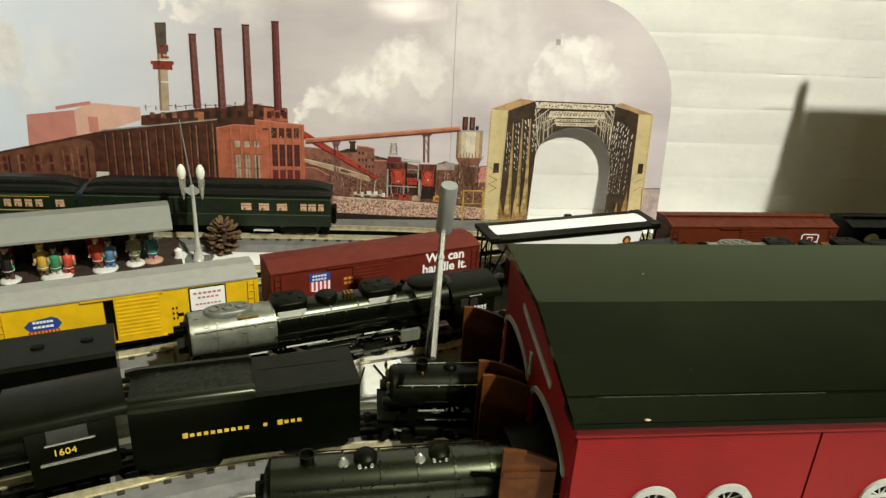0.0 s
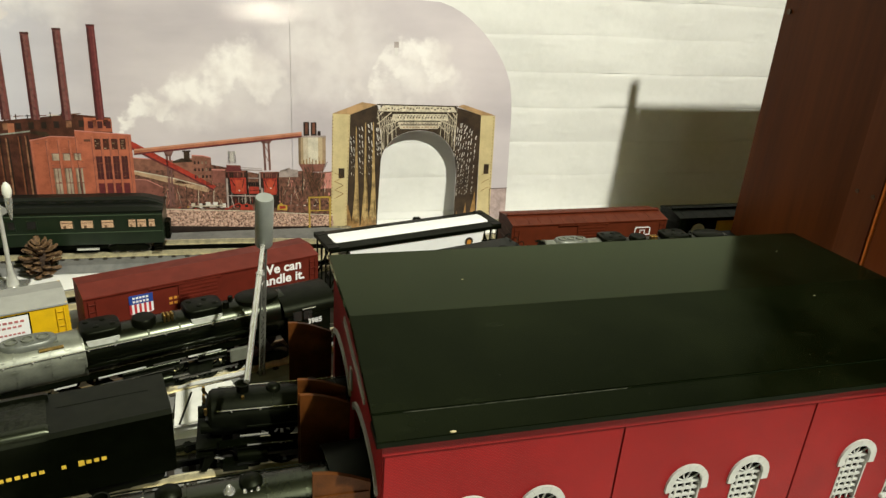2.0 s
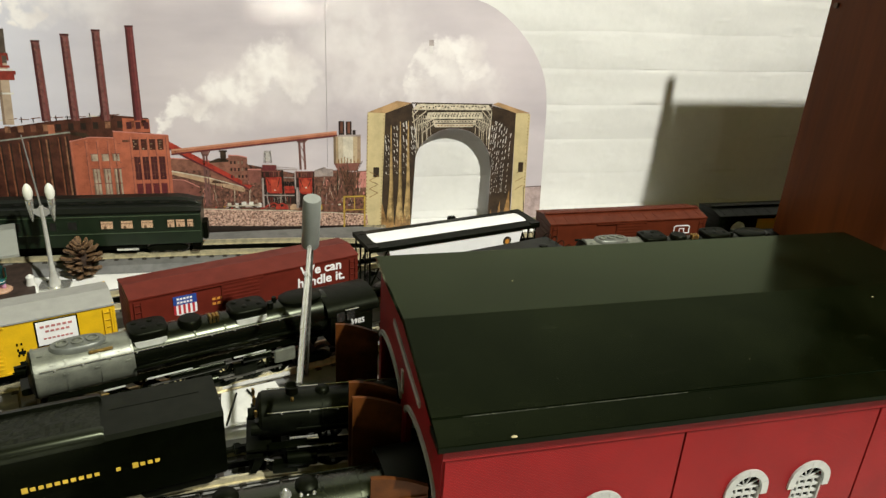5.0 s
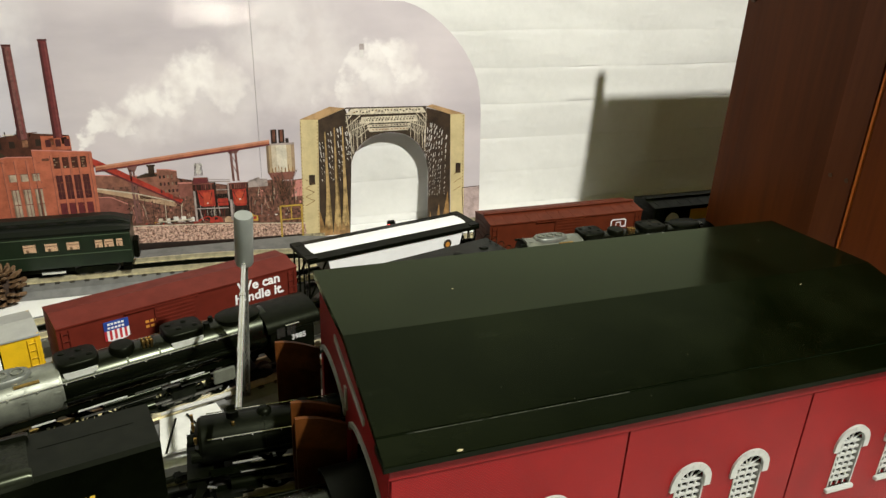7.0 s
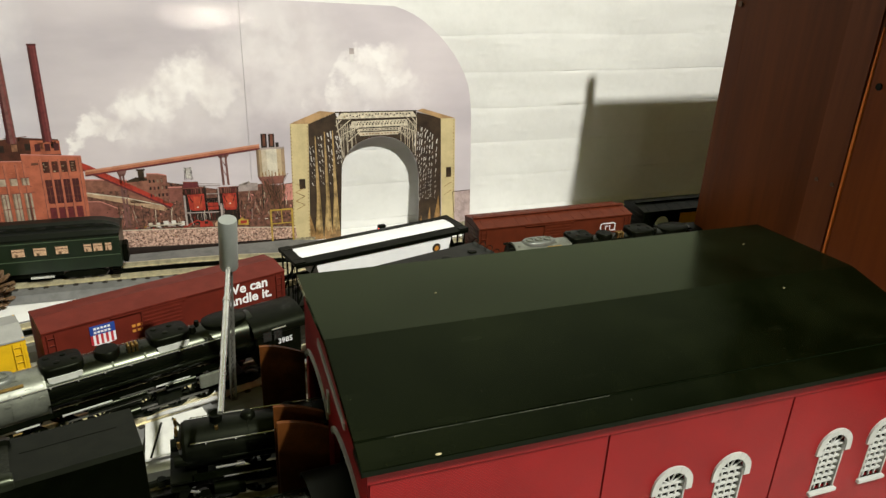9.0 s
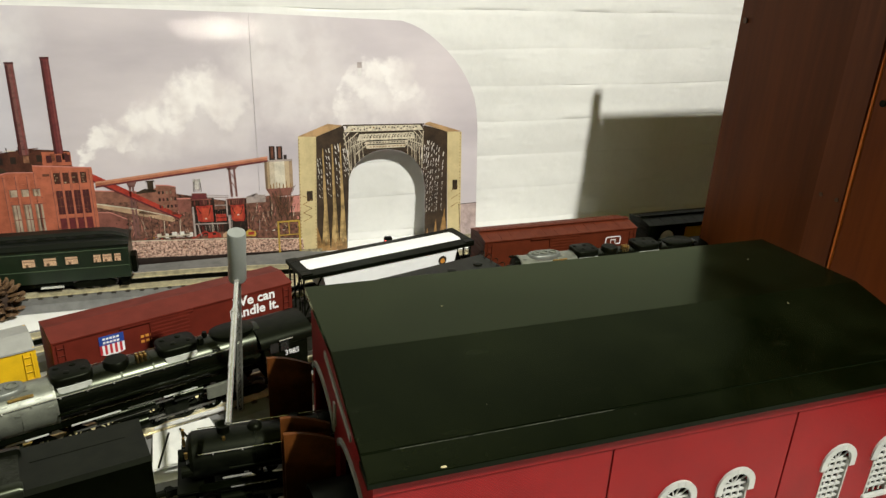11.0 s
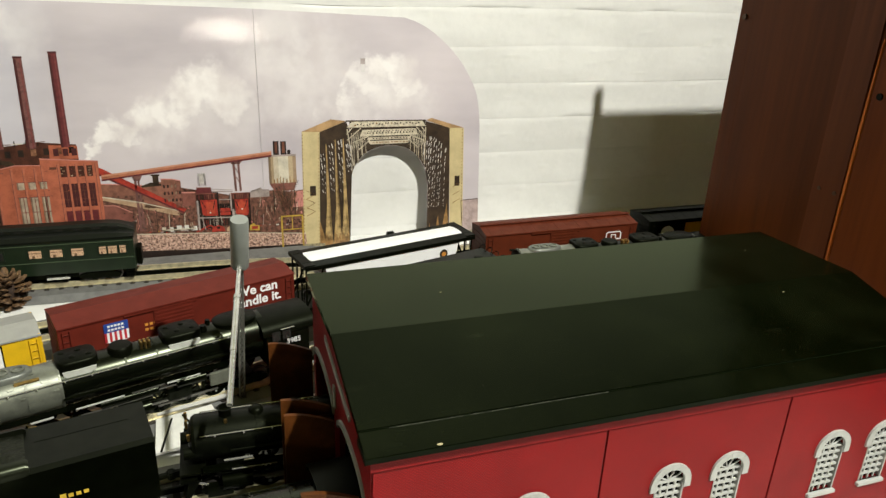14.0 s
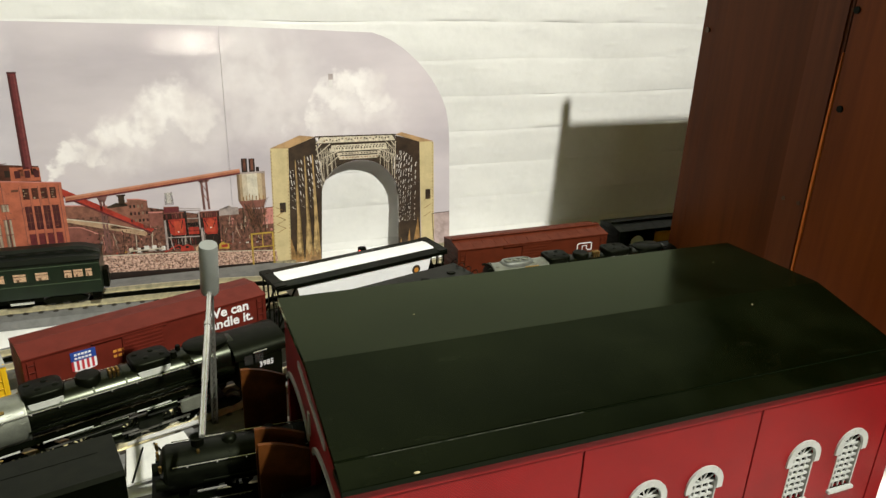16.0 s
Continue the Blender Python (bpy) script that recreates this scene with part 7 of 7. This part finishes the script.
        tube(bm, (f + 0.03, s * (r + 0.0008), zc - 0.003), (f + back - 0.01, s * (r + 0.0008), zc - 0.003), 0.0008, 0.0008, 6)
        part("piping", bm, SOOT, t)
    if cabbed:
        cx0, cx1 = f + back - 0.002, f + L
        bm = B()
        prism(bm, [(-0.025, 0.018)] + hood(0.025, zc + 0.0135, zc + 0.0225) + [(0.025, 0.018)], cx0, cx1 - 0.004)
        c = part("cab", bm, BLACK, t, "black cab")
        bm = B()
        e = hood(0.0272, zc + 0.0145, zc + 0.0245)
        prism(bm, e + [(a * 0.95, b - 0.0012) for a, b in e[::-1]], cx0 - 0.012, cx1 + 0.004)
        part("cab_roof", bm, MATS["satin_black"], c, "rounded satin black cab roof", True)
        for s in (-1, 1):
            bm = B()
            box(bm, cx0 + 0.012, cx0 + 0.036, s * 0.0253 - 0.0003, s * 0.0253 + 0.0003, zc + 0.003, zc + 0.0135)
            part("cab_window", bm, WDARK, c)
            bm = B()
            box(bm, cx0 + 0.01, cx0 + 0.04, s * 0.0257 - 0.0005, s * 0.0257 + 0.0005, zc + 0.0012, zc + 0.0022)
            box(bm, cx0 + 0.006, cx1 - 0.006, s * 0.026 - 0.0006, s * 0.026 + 0.0006, zc - 0.0135, zc - 0.0118)
            part("bright_sill", bm, STEEL, c, "bright metal strip")
        if number:
            words(number, 0.0072, GOLD, c, pose(cx0 + 0.021, -0.0254, zc - 0.0055, 90), "road_number", "gold road number")
    gear(t, [f + 0.055 + 0.0265 * k for k in range(4) if 0.055 + 0.0265 * k < L - 0.03], 0.0128, [f + 0.034], f - 0.004)
    truck(t, f + 0.024, 2, 0.017, 0.0068)
    return t


small_loco(TD, -0.60, -0.352, "black steam locomotive with gold number coupled to its tender", number="1604")
small_loco(TE, -0.246, -0.02, "satin black steam locomotive running out of the engine shed", r=0.0187, zc=0.0425, skin=mat("worn_black", (0.0052, 0.0062, 0.0036), 0.26, 0, 0.35, 60, 0.05, spec=0.45), rails=SOOT, domes=((0.064, 0.0085, 0.008), (0.111, 0.008, 0.007)))
small_loco(TD, -0.166, 0.06, "black steam locomotive standing in the shed doorway", r=0.0165, zc=0.040, chrome=False, domes=((0.05, 0.006, 0.006), (0.078, 0.007, 0.007)))
t = bpy.data.objects[[o.name for o in scene.objects if o.name.startswith("steam_locomotive")][-1]]
for x, yy, z, hh in ((-0.112, -0.006, 0.0545, 0.006), (-0.1125, 0.004, 0.0555, 0.005), (-0.111, -0.0125, 0.0485, 0.004), (-0.085, -0.008, 0.0545, 0.0035)):
    bm = B()
    lathe(bm, [(0.0009, -0.0015), (0.0011, 0.0), (0.0014, hh * 0.4), (0.0009, hh * 0.7), (0.0012, hh * 0.9), (0.0003, hh)], (x, yy, z), 10)
    part("brass_fitting", bm, BRASS, t, "small brass fitting", True)
for p, q in (((-0.088, -0.0185, 0.030), (-0.068, -0.0185, 0.030)), ((-0.09, -0.021, 0.022), (-0.083, -0.021, 0.022)), ((-0.108, -0.016, 0.012), (-0.1, -0.02, 0.012))):
    bm = B()
    tube(bm, p, q, 0.0009, 0.0009, 8)
    part("bright_pipe", bm, STEEL, t, "short bright pipe", True)

# ---- station, figures and small things ----
SX, SY, SA = -0.4, -0.165, 16.5
M0 = pose(SX, SY, 0, 0, 0, SA)
st = thing("station_platform", "grey-roofed open station platform with a dark deck", "model station", m=M0)
bm = B()
box(bm, -0.36, 0.012, -0.03, 0.085, 0.0, 0.010, 0.0008)
part("deck", bm, mat("dark_deck", (0.05, 0.03, 0.022), 0.6, 0, 0.25, 80), st, "dark brown platform deck")
bm = B()
prism(bm, [(-0.026, 0.0645), (-0.026, 0.067), (0.019, 0.0775), (0.064, 0.067), (0.064, 0.0645), (0.019, 0.075)], -0.38, 0.004)
part("canopy", bm, GREYF, st, "plain grey canopy roof")
for x in (-0.33, -0.24, -0.15, -0.06):
    for yy in (0.052,):
        bm = B()
        box(bm, x - 0.0018, x + 0.0018, yy - 0.0018, yy + 0.0018, 0.01, 0.0685)
        tube(bm, (x, yy, 0.058), (x + 0.008, yy, 0.067), 0.001, 0.001, 6)
        part("post", bm, SOOT, st)
bm = B()
box(bm, -0.36, -0.04, 0.062, 0.066, 0.01, 0.05)
part("back_screen", bm, mat("dark_screen", (0.03, 0.02, 0.018), 0.6), st, "dark back screen")
for k in range(6):
    bm = B()
    box(bm, -0.34 + k * 0.05, -0.315 + k * 0.05, 0.058, 0.062, 0.012, 0.034, 0.001)
    part("bench", bm, mat("red_bench", (0.30, 0.02, 0.02), 0.5) if k % 2 else MATS["dark_deck"], st)

FIG = {n: mat("figure_" + n, c, 0.5, 0, 0.1, 300) for n, c in (("yellow", (0.75, 0.48, 0.08)), ("red", (0.62, 0.07, 0.04)), ("green", (0.05, 0.28, 0.12)), ("blue", (0.12, 0.26, 0.5)), ("grey", (0.34, 0.32, 0.22)), ("pink", (0.75, 0.38, 0.6)), ("teal", (0.03, 0.26, 0.3)), ("skin", (0.55, 0.33, 0.22)), ("brown", (0.12, 0.06, 0.03)), ("black", (0.02, 0.02, 0.02)), ("white", (0.75, 0.75, 0.72)))}


def figurine(x, y, label, coats, base="white", height=0.04, turn=0):
    """One plain mesh: a base and simple turned bodies, coloured by slot."""
    bm = B()
    names = [base]
    n = len(coats)
    lathe(bm, [(0.0075 + 0.003 * n, 0), (0.008 + 0.003 * n, 0.0012), (0.0055 + 0.003 * n, 0.0032)], (0, 0, 0), 16)
    counts = [(len(bm.faces), 0)]
    for k, (coat, legs) in enumerate(coats):
        o = (k - (n - 1) / 2) * 0.0125
        h = height * (1 - 0.1 * k)
        for colour, shape in ((legs, [(0.0042, 0.002), (0.0046, h * 0.4)]), (coat, [(0.0060, h * 0.24), (0.0050, h * 0.55), (0.0062, h * 0.68), (0.003, h * 0.78)])):
            names.append(colour)
            if shape[0][1] < 0.005:
                for s in (-1, 1):
                    lathe(bm, [(0.0026, 0.002), (0.0024, h * 0.2), (0.003, h * 0.42)], (o + s * 0.0027, 0, 0), 8)
            else:
                lathe(bm, shape, (o, 0, 0), 10)
            if shape[0][1] > 0.005:
                for s in (-1, 1):
                    tube(bm, (o + s * 0.006, 0, h * 0.7), (o + s * 0.0066, -0.0025, h * 0.42), 0.0019, 0.0016, 7)
            counts.append((len(bm.faces), len(names) - 1))
        names.append("skin")
        ball(bm, (o, 0, h * 0.86), h * 0.085, 1, 1, 1.15, 10, 7)
        counts.append((len(bm.faces), len(names) - 1))
        names.append(coat if k % 2 == 0 else "black")
        ball(bm, (o, 0.0004, h * 0.91), h * 0.088, 1.05, 1.05, 0.75, 10, 6)
        counts.append((len(bm.faces), len(names) - 1))
        names.append("white")
        ball(bm, (o, -0.003, h * 0.79), h * 0.04, 1, 0.8, 1.1, 8, 5)
        lathe(bm, [(0.0061, h * 0.3), (0.0061, h * 0.315)], (o, 0, 0), 10)
        ball(bm, (o - 0.0075, -0.002, h * 0.42), h * 0.04, 1, 1, 1, 7, 5)
        counts.append((len(bm.faces), len(names) - 1))
        names.append("brown" if k % 2 else "green")
        ball(bm, (o + 0.007, -0.0035, h * 0.42), h * 0.04, 0.9, 0.9, 1.2, 8, 6)
        counts.append((len(bm.faces), len(names) - 1))
    bm.faces.ensure_lookup_table()
    start = 0
    for end, slot in counts:
        for i in range(start, end):
            bm.faces[i].material_index = slot
            bm.faces[i].smooth = True
        start = end
    me = bpy.data.meshes.new("figurine")
    bm.to_mesh(me)
    bm.free()
    for nm in names:
        me.materials.append(FIG[nm])
    ob = new("figurine", me)
    ob.matrix_world = pose(x, y, 0.0102, 0, 0, turn)
    return tagged(ob, label, "figurine", "platform figurines")


figurine(-0.5587, -0.205, "small painted figurine in a dark coat on a snowy base", [("black", "brown")], height=0.044)
figurine(-0.5154, -0.1925, "painted figurine group in yellow, green and red on a snowy base", [("yellow", "brown"), ("green", "white"), ("red", "red")], height=0.042, turn=14)
figurine(-0.4703, -0.1755, "pair of painted figurines in red and blue on a snowy base", [("red", "brown"), ("blue", "blue")], height=0.043, turn=10)
figurine(-0.4416, -0.1605, "painted figurine in a long grey coat on a snowy base", [("grey", "grey")], height=0.041)
figurine(-0.4235, -0.1525, "painted figurine in teal top and pink trousers", [("teal", "pink")], "skin", 0.038)
bm = B()
lathe(bm, [(0.007, 0), (0.0065, 0.006), (0.004, 0.014), (0.0045, 0.019), (0.001, 0.022)], (0, 0, 0), 12)
ob = part("snow_figure", bm, WHITEP, None, "", True)
ob.matrix_world = pose(-0.398, -0.141, 0.0)
tagged(ob, "small plain white figurine beside the lamp post", "figurine")

# street lamp with two globes
lp = thing("street_lamp", "chromed twin-globe toy street lamp beside the pine cone", "street lamp", m=pose(-0.3775, -0.131, 0.0) @ Matrix.Diagonal((1, 1, 0.965, 1)))
bm = B()
box(bm, -0.016, 0.016, -0.012, 0.012, 0.0, 0.0035, 0.0008)
part("base_plate", bm, STEEL, lp, "square metal base plate")
bm = B()
lathe(bm, [(0.0065, 0.003), (0.006, 0.008), (0.0038, 0.016), (0.0025, 0.03), (0.0021, 0.085), (0.0021, 0.1)], (0, 0, 0), 16)
part("pole", bm, mat("bright_pole", (0.62, 0.62, 0.58), 0.3, 0.3), lp, "bright metal pole", True)
bm = B()
prism(bm, [(-0.0105, 0.098), (-0.0095, 0.092), (-0.002, 0.087), (0.002, 0.087), (0.0095, 0.092), (0.0105, 0.098), (0.006, 0.096), (0, 0.1), (-0.006, 0.096)], -0.001, 0.001, "y")
part("arm", bm, GREYT, lp, "pale cross arm")
bm = B()
tube(bm, (0, 0, 0.097), (-0.0085, 0.006, 0.178), 0.0011, 0.0006, 8)
part("finial_rod", bm, mat("grey_rod", (0.30, 0.30, 0.285), 0.35, 0.4), lp, "thin grey rod rising above the arm", True)
for s in (-1, 1):
    bm = B()
    lathe(bm, [(0.0008, 0.082), (0.0022, 0.089), (0.0037, 0.1), (0.0041, 0.1075), (0.0036, 0.1088)], (s * 0.0105, 0, 0), 14)
    hd = part("lamp_cup", bm, STEEL, lp, "", True)
    bm = B()
    lathe(bm, [(0.0034, 0.1085), (0.0047, 0.1125), (0.0050, 0.1165), (0.0041, 0.1215), (0.0017, 0.1252), (0.0003, 0.126)], (s * 0.0105, 0, 0), 16)
    part("globe", bm, BULB, hd, "pearly white globe", True)

# pine cone: a spiral of open woody scales
pc = thing("pine_cone", "open brown pine cone standing on the table", "pine cone", m=pose(-0.352, -0.104, 0.0))
CONE = mat("cone_scale", (0.16, 0.088, 0.04), 0.7, 0, 0.4, 160, 0.3)
bm = B()
lathe(bm, [(0.005, 0.001), (0.0085, 0.010), (0.008, 0.022), (0.004, 0.033), (0.001, 0.037)], (0, 0, 0), 12)
part("core", bm, mat("cone_core", (0.035, 0.018, 0.010), 0.8), pc)
me = None
for k in range(62):
    v = k / 61
    if me is None:
        bm = B()
        vs = [bm.verts.new(p) for p in ((0, -0.0018, 0), (0, 0.0018, 0), (0.0095, -0.0046, 0.0006), (0.0095, 0.0046, 0.0006), (0.0135, -0.0030, 0.0016), (0.0135, 0.0030, 0.0016), (0.0125, 0, 0.0034), (0.001, 0, 0.0014), (0.0115, 0, -0.0004), (0.0142, 0, 0.0018))]
        for q in ((0, 2, 6, 7), (1, 7, 6, 3), (2, 4, 6), (4, 9, 6), (9, 5, 6), (5, 3, 6), (0, 8, 2), (2, 8, 4), (4, 8, 9), (9, 8, 5), (5, 8, 3), (3, 8, 1), (1, 8, 0), (0, 7, 1)):
            bm.faces.new([vs[i] for i in q])
        ob = part("scale", bm, CONE, pc)
        me = ob.data
    else:
        ob = new("scale", me)
        ob.parent = pc
    a = k * 137.5 + rnd.uniform(-22, 22)
    z = 0.004 + 0.033 * v
    off = 0.0065 * math.sin(math.pi * (0.2 + 0.75 * v))
    ob.matrix_local = pose(off * math.cos(radians(a)), off * math.sin(radians(a)), z, 0, 0, a) @ pose(0, 0, 0, rnd.uniform(-14, 14), 12 - 58 * v ** 1.3 + rnd.uniform(-9, 9), 0) @ Matrix.Scale(0.72 + 0.42 * math.sin(math.pi * (0.12 + 0.8 * v)) + rnd.uniform(-0.08, 0.08), 4)

# block signal in front of the portal
sg = thing("track_signal", "small grey track signal with lit green and red lamps", "signal", m=pose(0.104, -0.03, 0.0))
bm = B()
prism(bm, [(-0.021, 0.0), (0.021, 0.0), (0.0205, 0.003), (0.011, 0.0135), (-0.012, 0.0135), (-0.021, 0.003)], -0.012, 0.01, "y")
part("housing", bm, GREYF, sg, "sloping grey housing")
bm = B()
box(bm, -0.006, 0.005, -0.004, 0.003, 0.0135, 0.026, 0.0012)
part("lamp_head", bm, SOOT, sg, "black lamp head")
for x, z, col, e in ((-0.0002, 0.0195, (0.35, 1.0, 0.95), 7.0), (-0.0002, 0.0155, (0.02, 0.35, 0.2), 0.6), (-0.005, 0.0215, (1.0, 0.08, 0.06), 1.2)):
    bm = B()
    ball(bm, (x, -0.0045, z), 0.0028 if e > 2 else 0.0016, 1, 0.5, 1, 12, 7)
    part("lens", bm, glow("lens_glow", col, e), sg, "glowing signal lens")

# floodlight tower and the loose rod leaning on it
LEAN_ = Vector((0.0052, -0.043, 0.173)).normalized()
tw = thing("light_tower", "leaning lattice light tower with a silver cylinder head and boom", "model tower", m=Matrix.Translation((-0.1212, -0.358, 0.0)) @ LEAN_.to_track_quat("Z", "Y").to_matrix().to_4x4())
bm = B()
lathe(bm, [(0.0064, 0.157), (0.007, 0.1585), (0.007, 0.2), (0.0066, 0.202)], (0, 0, 0), 28)
part("head", bm, mat("satin_silver", (0.27, 0.285, 0.265), 0.38, 0.3, 0.05, 90), tw, "satin grey cylinder head", True)
bm = B()
for sx in (-1, 1):
    for sy in (-1, 1):
        tube(bm, (sx * 0.0021, sy * 0.0021, 0.002), (sx * 0.0018, sy * 0.0018, 0.158), 0.0006, 0.0006, 6)
for k in range(22):
    z0, z1 = 0.004 + k * 0.0069, 0.004 + (k + 1) * 0.0069
    a, c = 0.0021 - 0.0003 * z0 / 0.156, 0.0021 - 0.0003 * z1 / 0.156
    for sy in (-1, 1):
        tube(bm, (-a, sy * a, z0), (c, sy * c, z1), 0.0004, 0.0004, 5)
        tube(bm, (a, sy * a, z0), (-c, sy * c, z1), 0.0004, 0.0004, 5)
        tube(bm, (sy * a, -a, z0), (sy * c, c, z1), 0.0004, 0.0004, 5)
part("mast", bm, mat("grey_lattice", (0.20, 0.20, 0.18), 0.35, 0.4), tw, "thin grey metal lattice mast")
bm = B()
box(bm, -0.009, 0.009, -0.009, 0.009, 0.0, 0.004, 0.0006)
part("foot", bm, SOOT, tw)
back_ = tw.matrix_world.inverted()
p0, p1 = back_ @ Vector((-0.1348, -0.5195, 0.107)), back_ @ Vector((-0.1172, -0.3995, 0.156))
for a, c, r in ((0, 0.36, 0.0021), (0.36, 0.74, 0.0023), (0.74, 0.98, 0.0018)):
    bm = B()
    tube(bm, p0.lerp(p1, a), p0.lerp(p1, c), r, r, 16)
    tube(bm, p0.lerp(p1, c - 0.02), p0.lerp(p1, c + 0.005), r + 0.0004, r + 0.0004, 16)
    part("boom_section", bm, STEEL, tw, "polished telescopic boom section", True)

# white board, and the overlit rail edge as bright strips, between the locomotives
bm = B()
prism(bm, [(-0.193, -0.427), (-0.159, -0.421), (-0.14, -0.395), (-0.148, -0.368), (-0.194, -0.379)], 0.0075, 0.0095, "z")
tagged(part("white_board", bm, WHITEP), "sheet of white card lying between the tracks", "card sheet")
# added strips whose bright colour stands for the glare on the near rail
gb = thing("rail_glare", "bright strips added for the overlit rail edge beside the tender", "girder")
bm = B()
d = Vector((0.0875, 0.021, 0)).normalized()
a, c = Vector((-0.193, -0.3745, 0.0098)), Vector((-0.135, -0.3605, 0.0098))
for off, z in ((0.0, 0.0), (0.005, 0.0042)):
    n = Vector((-d.y, d.x, 0)) * off
    tube(bm, a + n + Vector((0, 0, 0.0018 + z)), c + n + Vector((0, 0, 0.0018 + z)), 0.0021, 0.0021, 8)
part("glare_strip", bm, BRIGHT, gb, "bright strip for the overlit rail")
bm = B()
for k in range(7):
    p = a.lerp(c, (k + 0.5) / 7)
    tube(bm, p + Vector((0, 0, 0.0018)), p + Vector((-d.y * 0.006, d.x * 0.006, 0.0048)), 0.0009, 0.0009, 6)
part("glare_link", bm, BRIGHT, gb)
for p, q in (((-0.1722, -0.380, 0.0112), (-0.1545, -0.4185, 0.0104)), ((-0.181, -0.384, 0.0112), (-0.1885, -0.4265, 0.0104))):
    bm = B()
    tube(bm, p, q, 0.0008, 0.0008, 6)
    part("dark_rod", bm, SOOT, gb, "thin dark rod")

# ---- courses of the painted wall: long uneven faces, the joints nearly filled with paint ----
def swell(x, z):
    return noise.noise(Vector((x * 5, 1.7, z * 16))) * 0.0021 + noise.noise(Vector((x * 22, 4.1, z * 40))) * 0.0008 + max(0.0, noise.noise(Vector((x * 60, 9.2, z * 150))) - 0.35) * 0.0016


for row in range(13):
    z0 = -0.04 + row * 0.0515
    x = -0.9 + rnd.uniform(0, 0.2)
    while x < 0.95:
        ln = rnd.choice((0.15, 0.3, 0.46)) + rnd.uniform(-0.02, 0.02)
        bm = B()
        n, m_ = int(ln / 0.006), 22
        grid = []
        for i in range(n + 1):
            col = []
            u = x + ln * i / n
            keen = max(0.0, min(1.0, 3.2 * noise.noise(Vector((u * 13, row * 2.3, 0.5))) - 0.75))
            soft_ = 0.35 + 0.6 * max(0.0, min(1.0, 0.5 + 1.5 * noise.noise(Vector((u * 4, row * 3.1, 2.5)))))
            for j in range(m_ + 1):
                f_ = j / m_
                z = z0 + 0.0515 * f_ + noise.noise(Vector((u * 7, 0.3, (row + f_) * 1.0))) * 0.0022
                e_ = min(f_, 1 - f_)
                reach = 0.34 if f_ < 0.5 else 0.16
                dip = 1.5 * max(0.0, 1 - e_ / 0.07) ** 1.5 * keen + 0.95 * max(0.0, 1 - e_ / reach) ** 2 * soft_
                ledge = 0.0009 * (f_ - 0.5) * noise.noise(Vector((u * 3, row * 1.9, 7.0)))
                col.append(bm.verts.new((u, 0.0318 - swell(u, z) - ledge + 0.0009 * dip, z)))
            grid.append(col)
        for i in range(n):
            for j in range(m_):
                bm.faces.new((grid[i][j], grid[i + 1][j], grid[i + 1][j + 1], grid[i][j + 1]))
        part("brick", bm, WALLP, wall, "", True)
        x += ln

# ---- from layout units to metres ----
for me in bpy.data.meshes:
    me.transform(Matrix.Scale(K, 4))
for ob in scene.objects:
    if ob.type in ("MESH", "EMPTY"):
        ob.location = ob.location * K
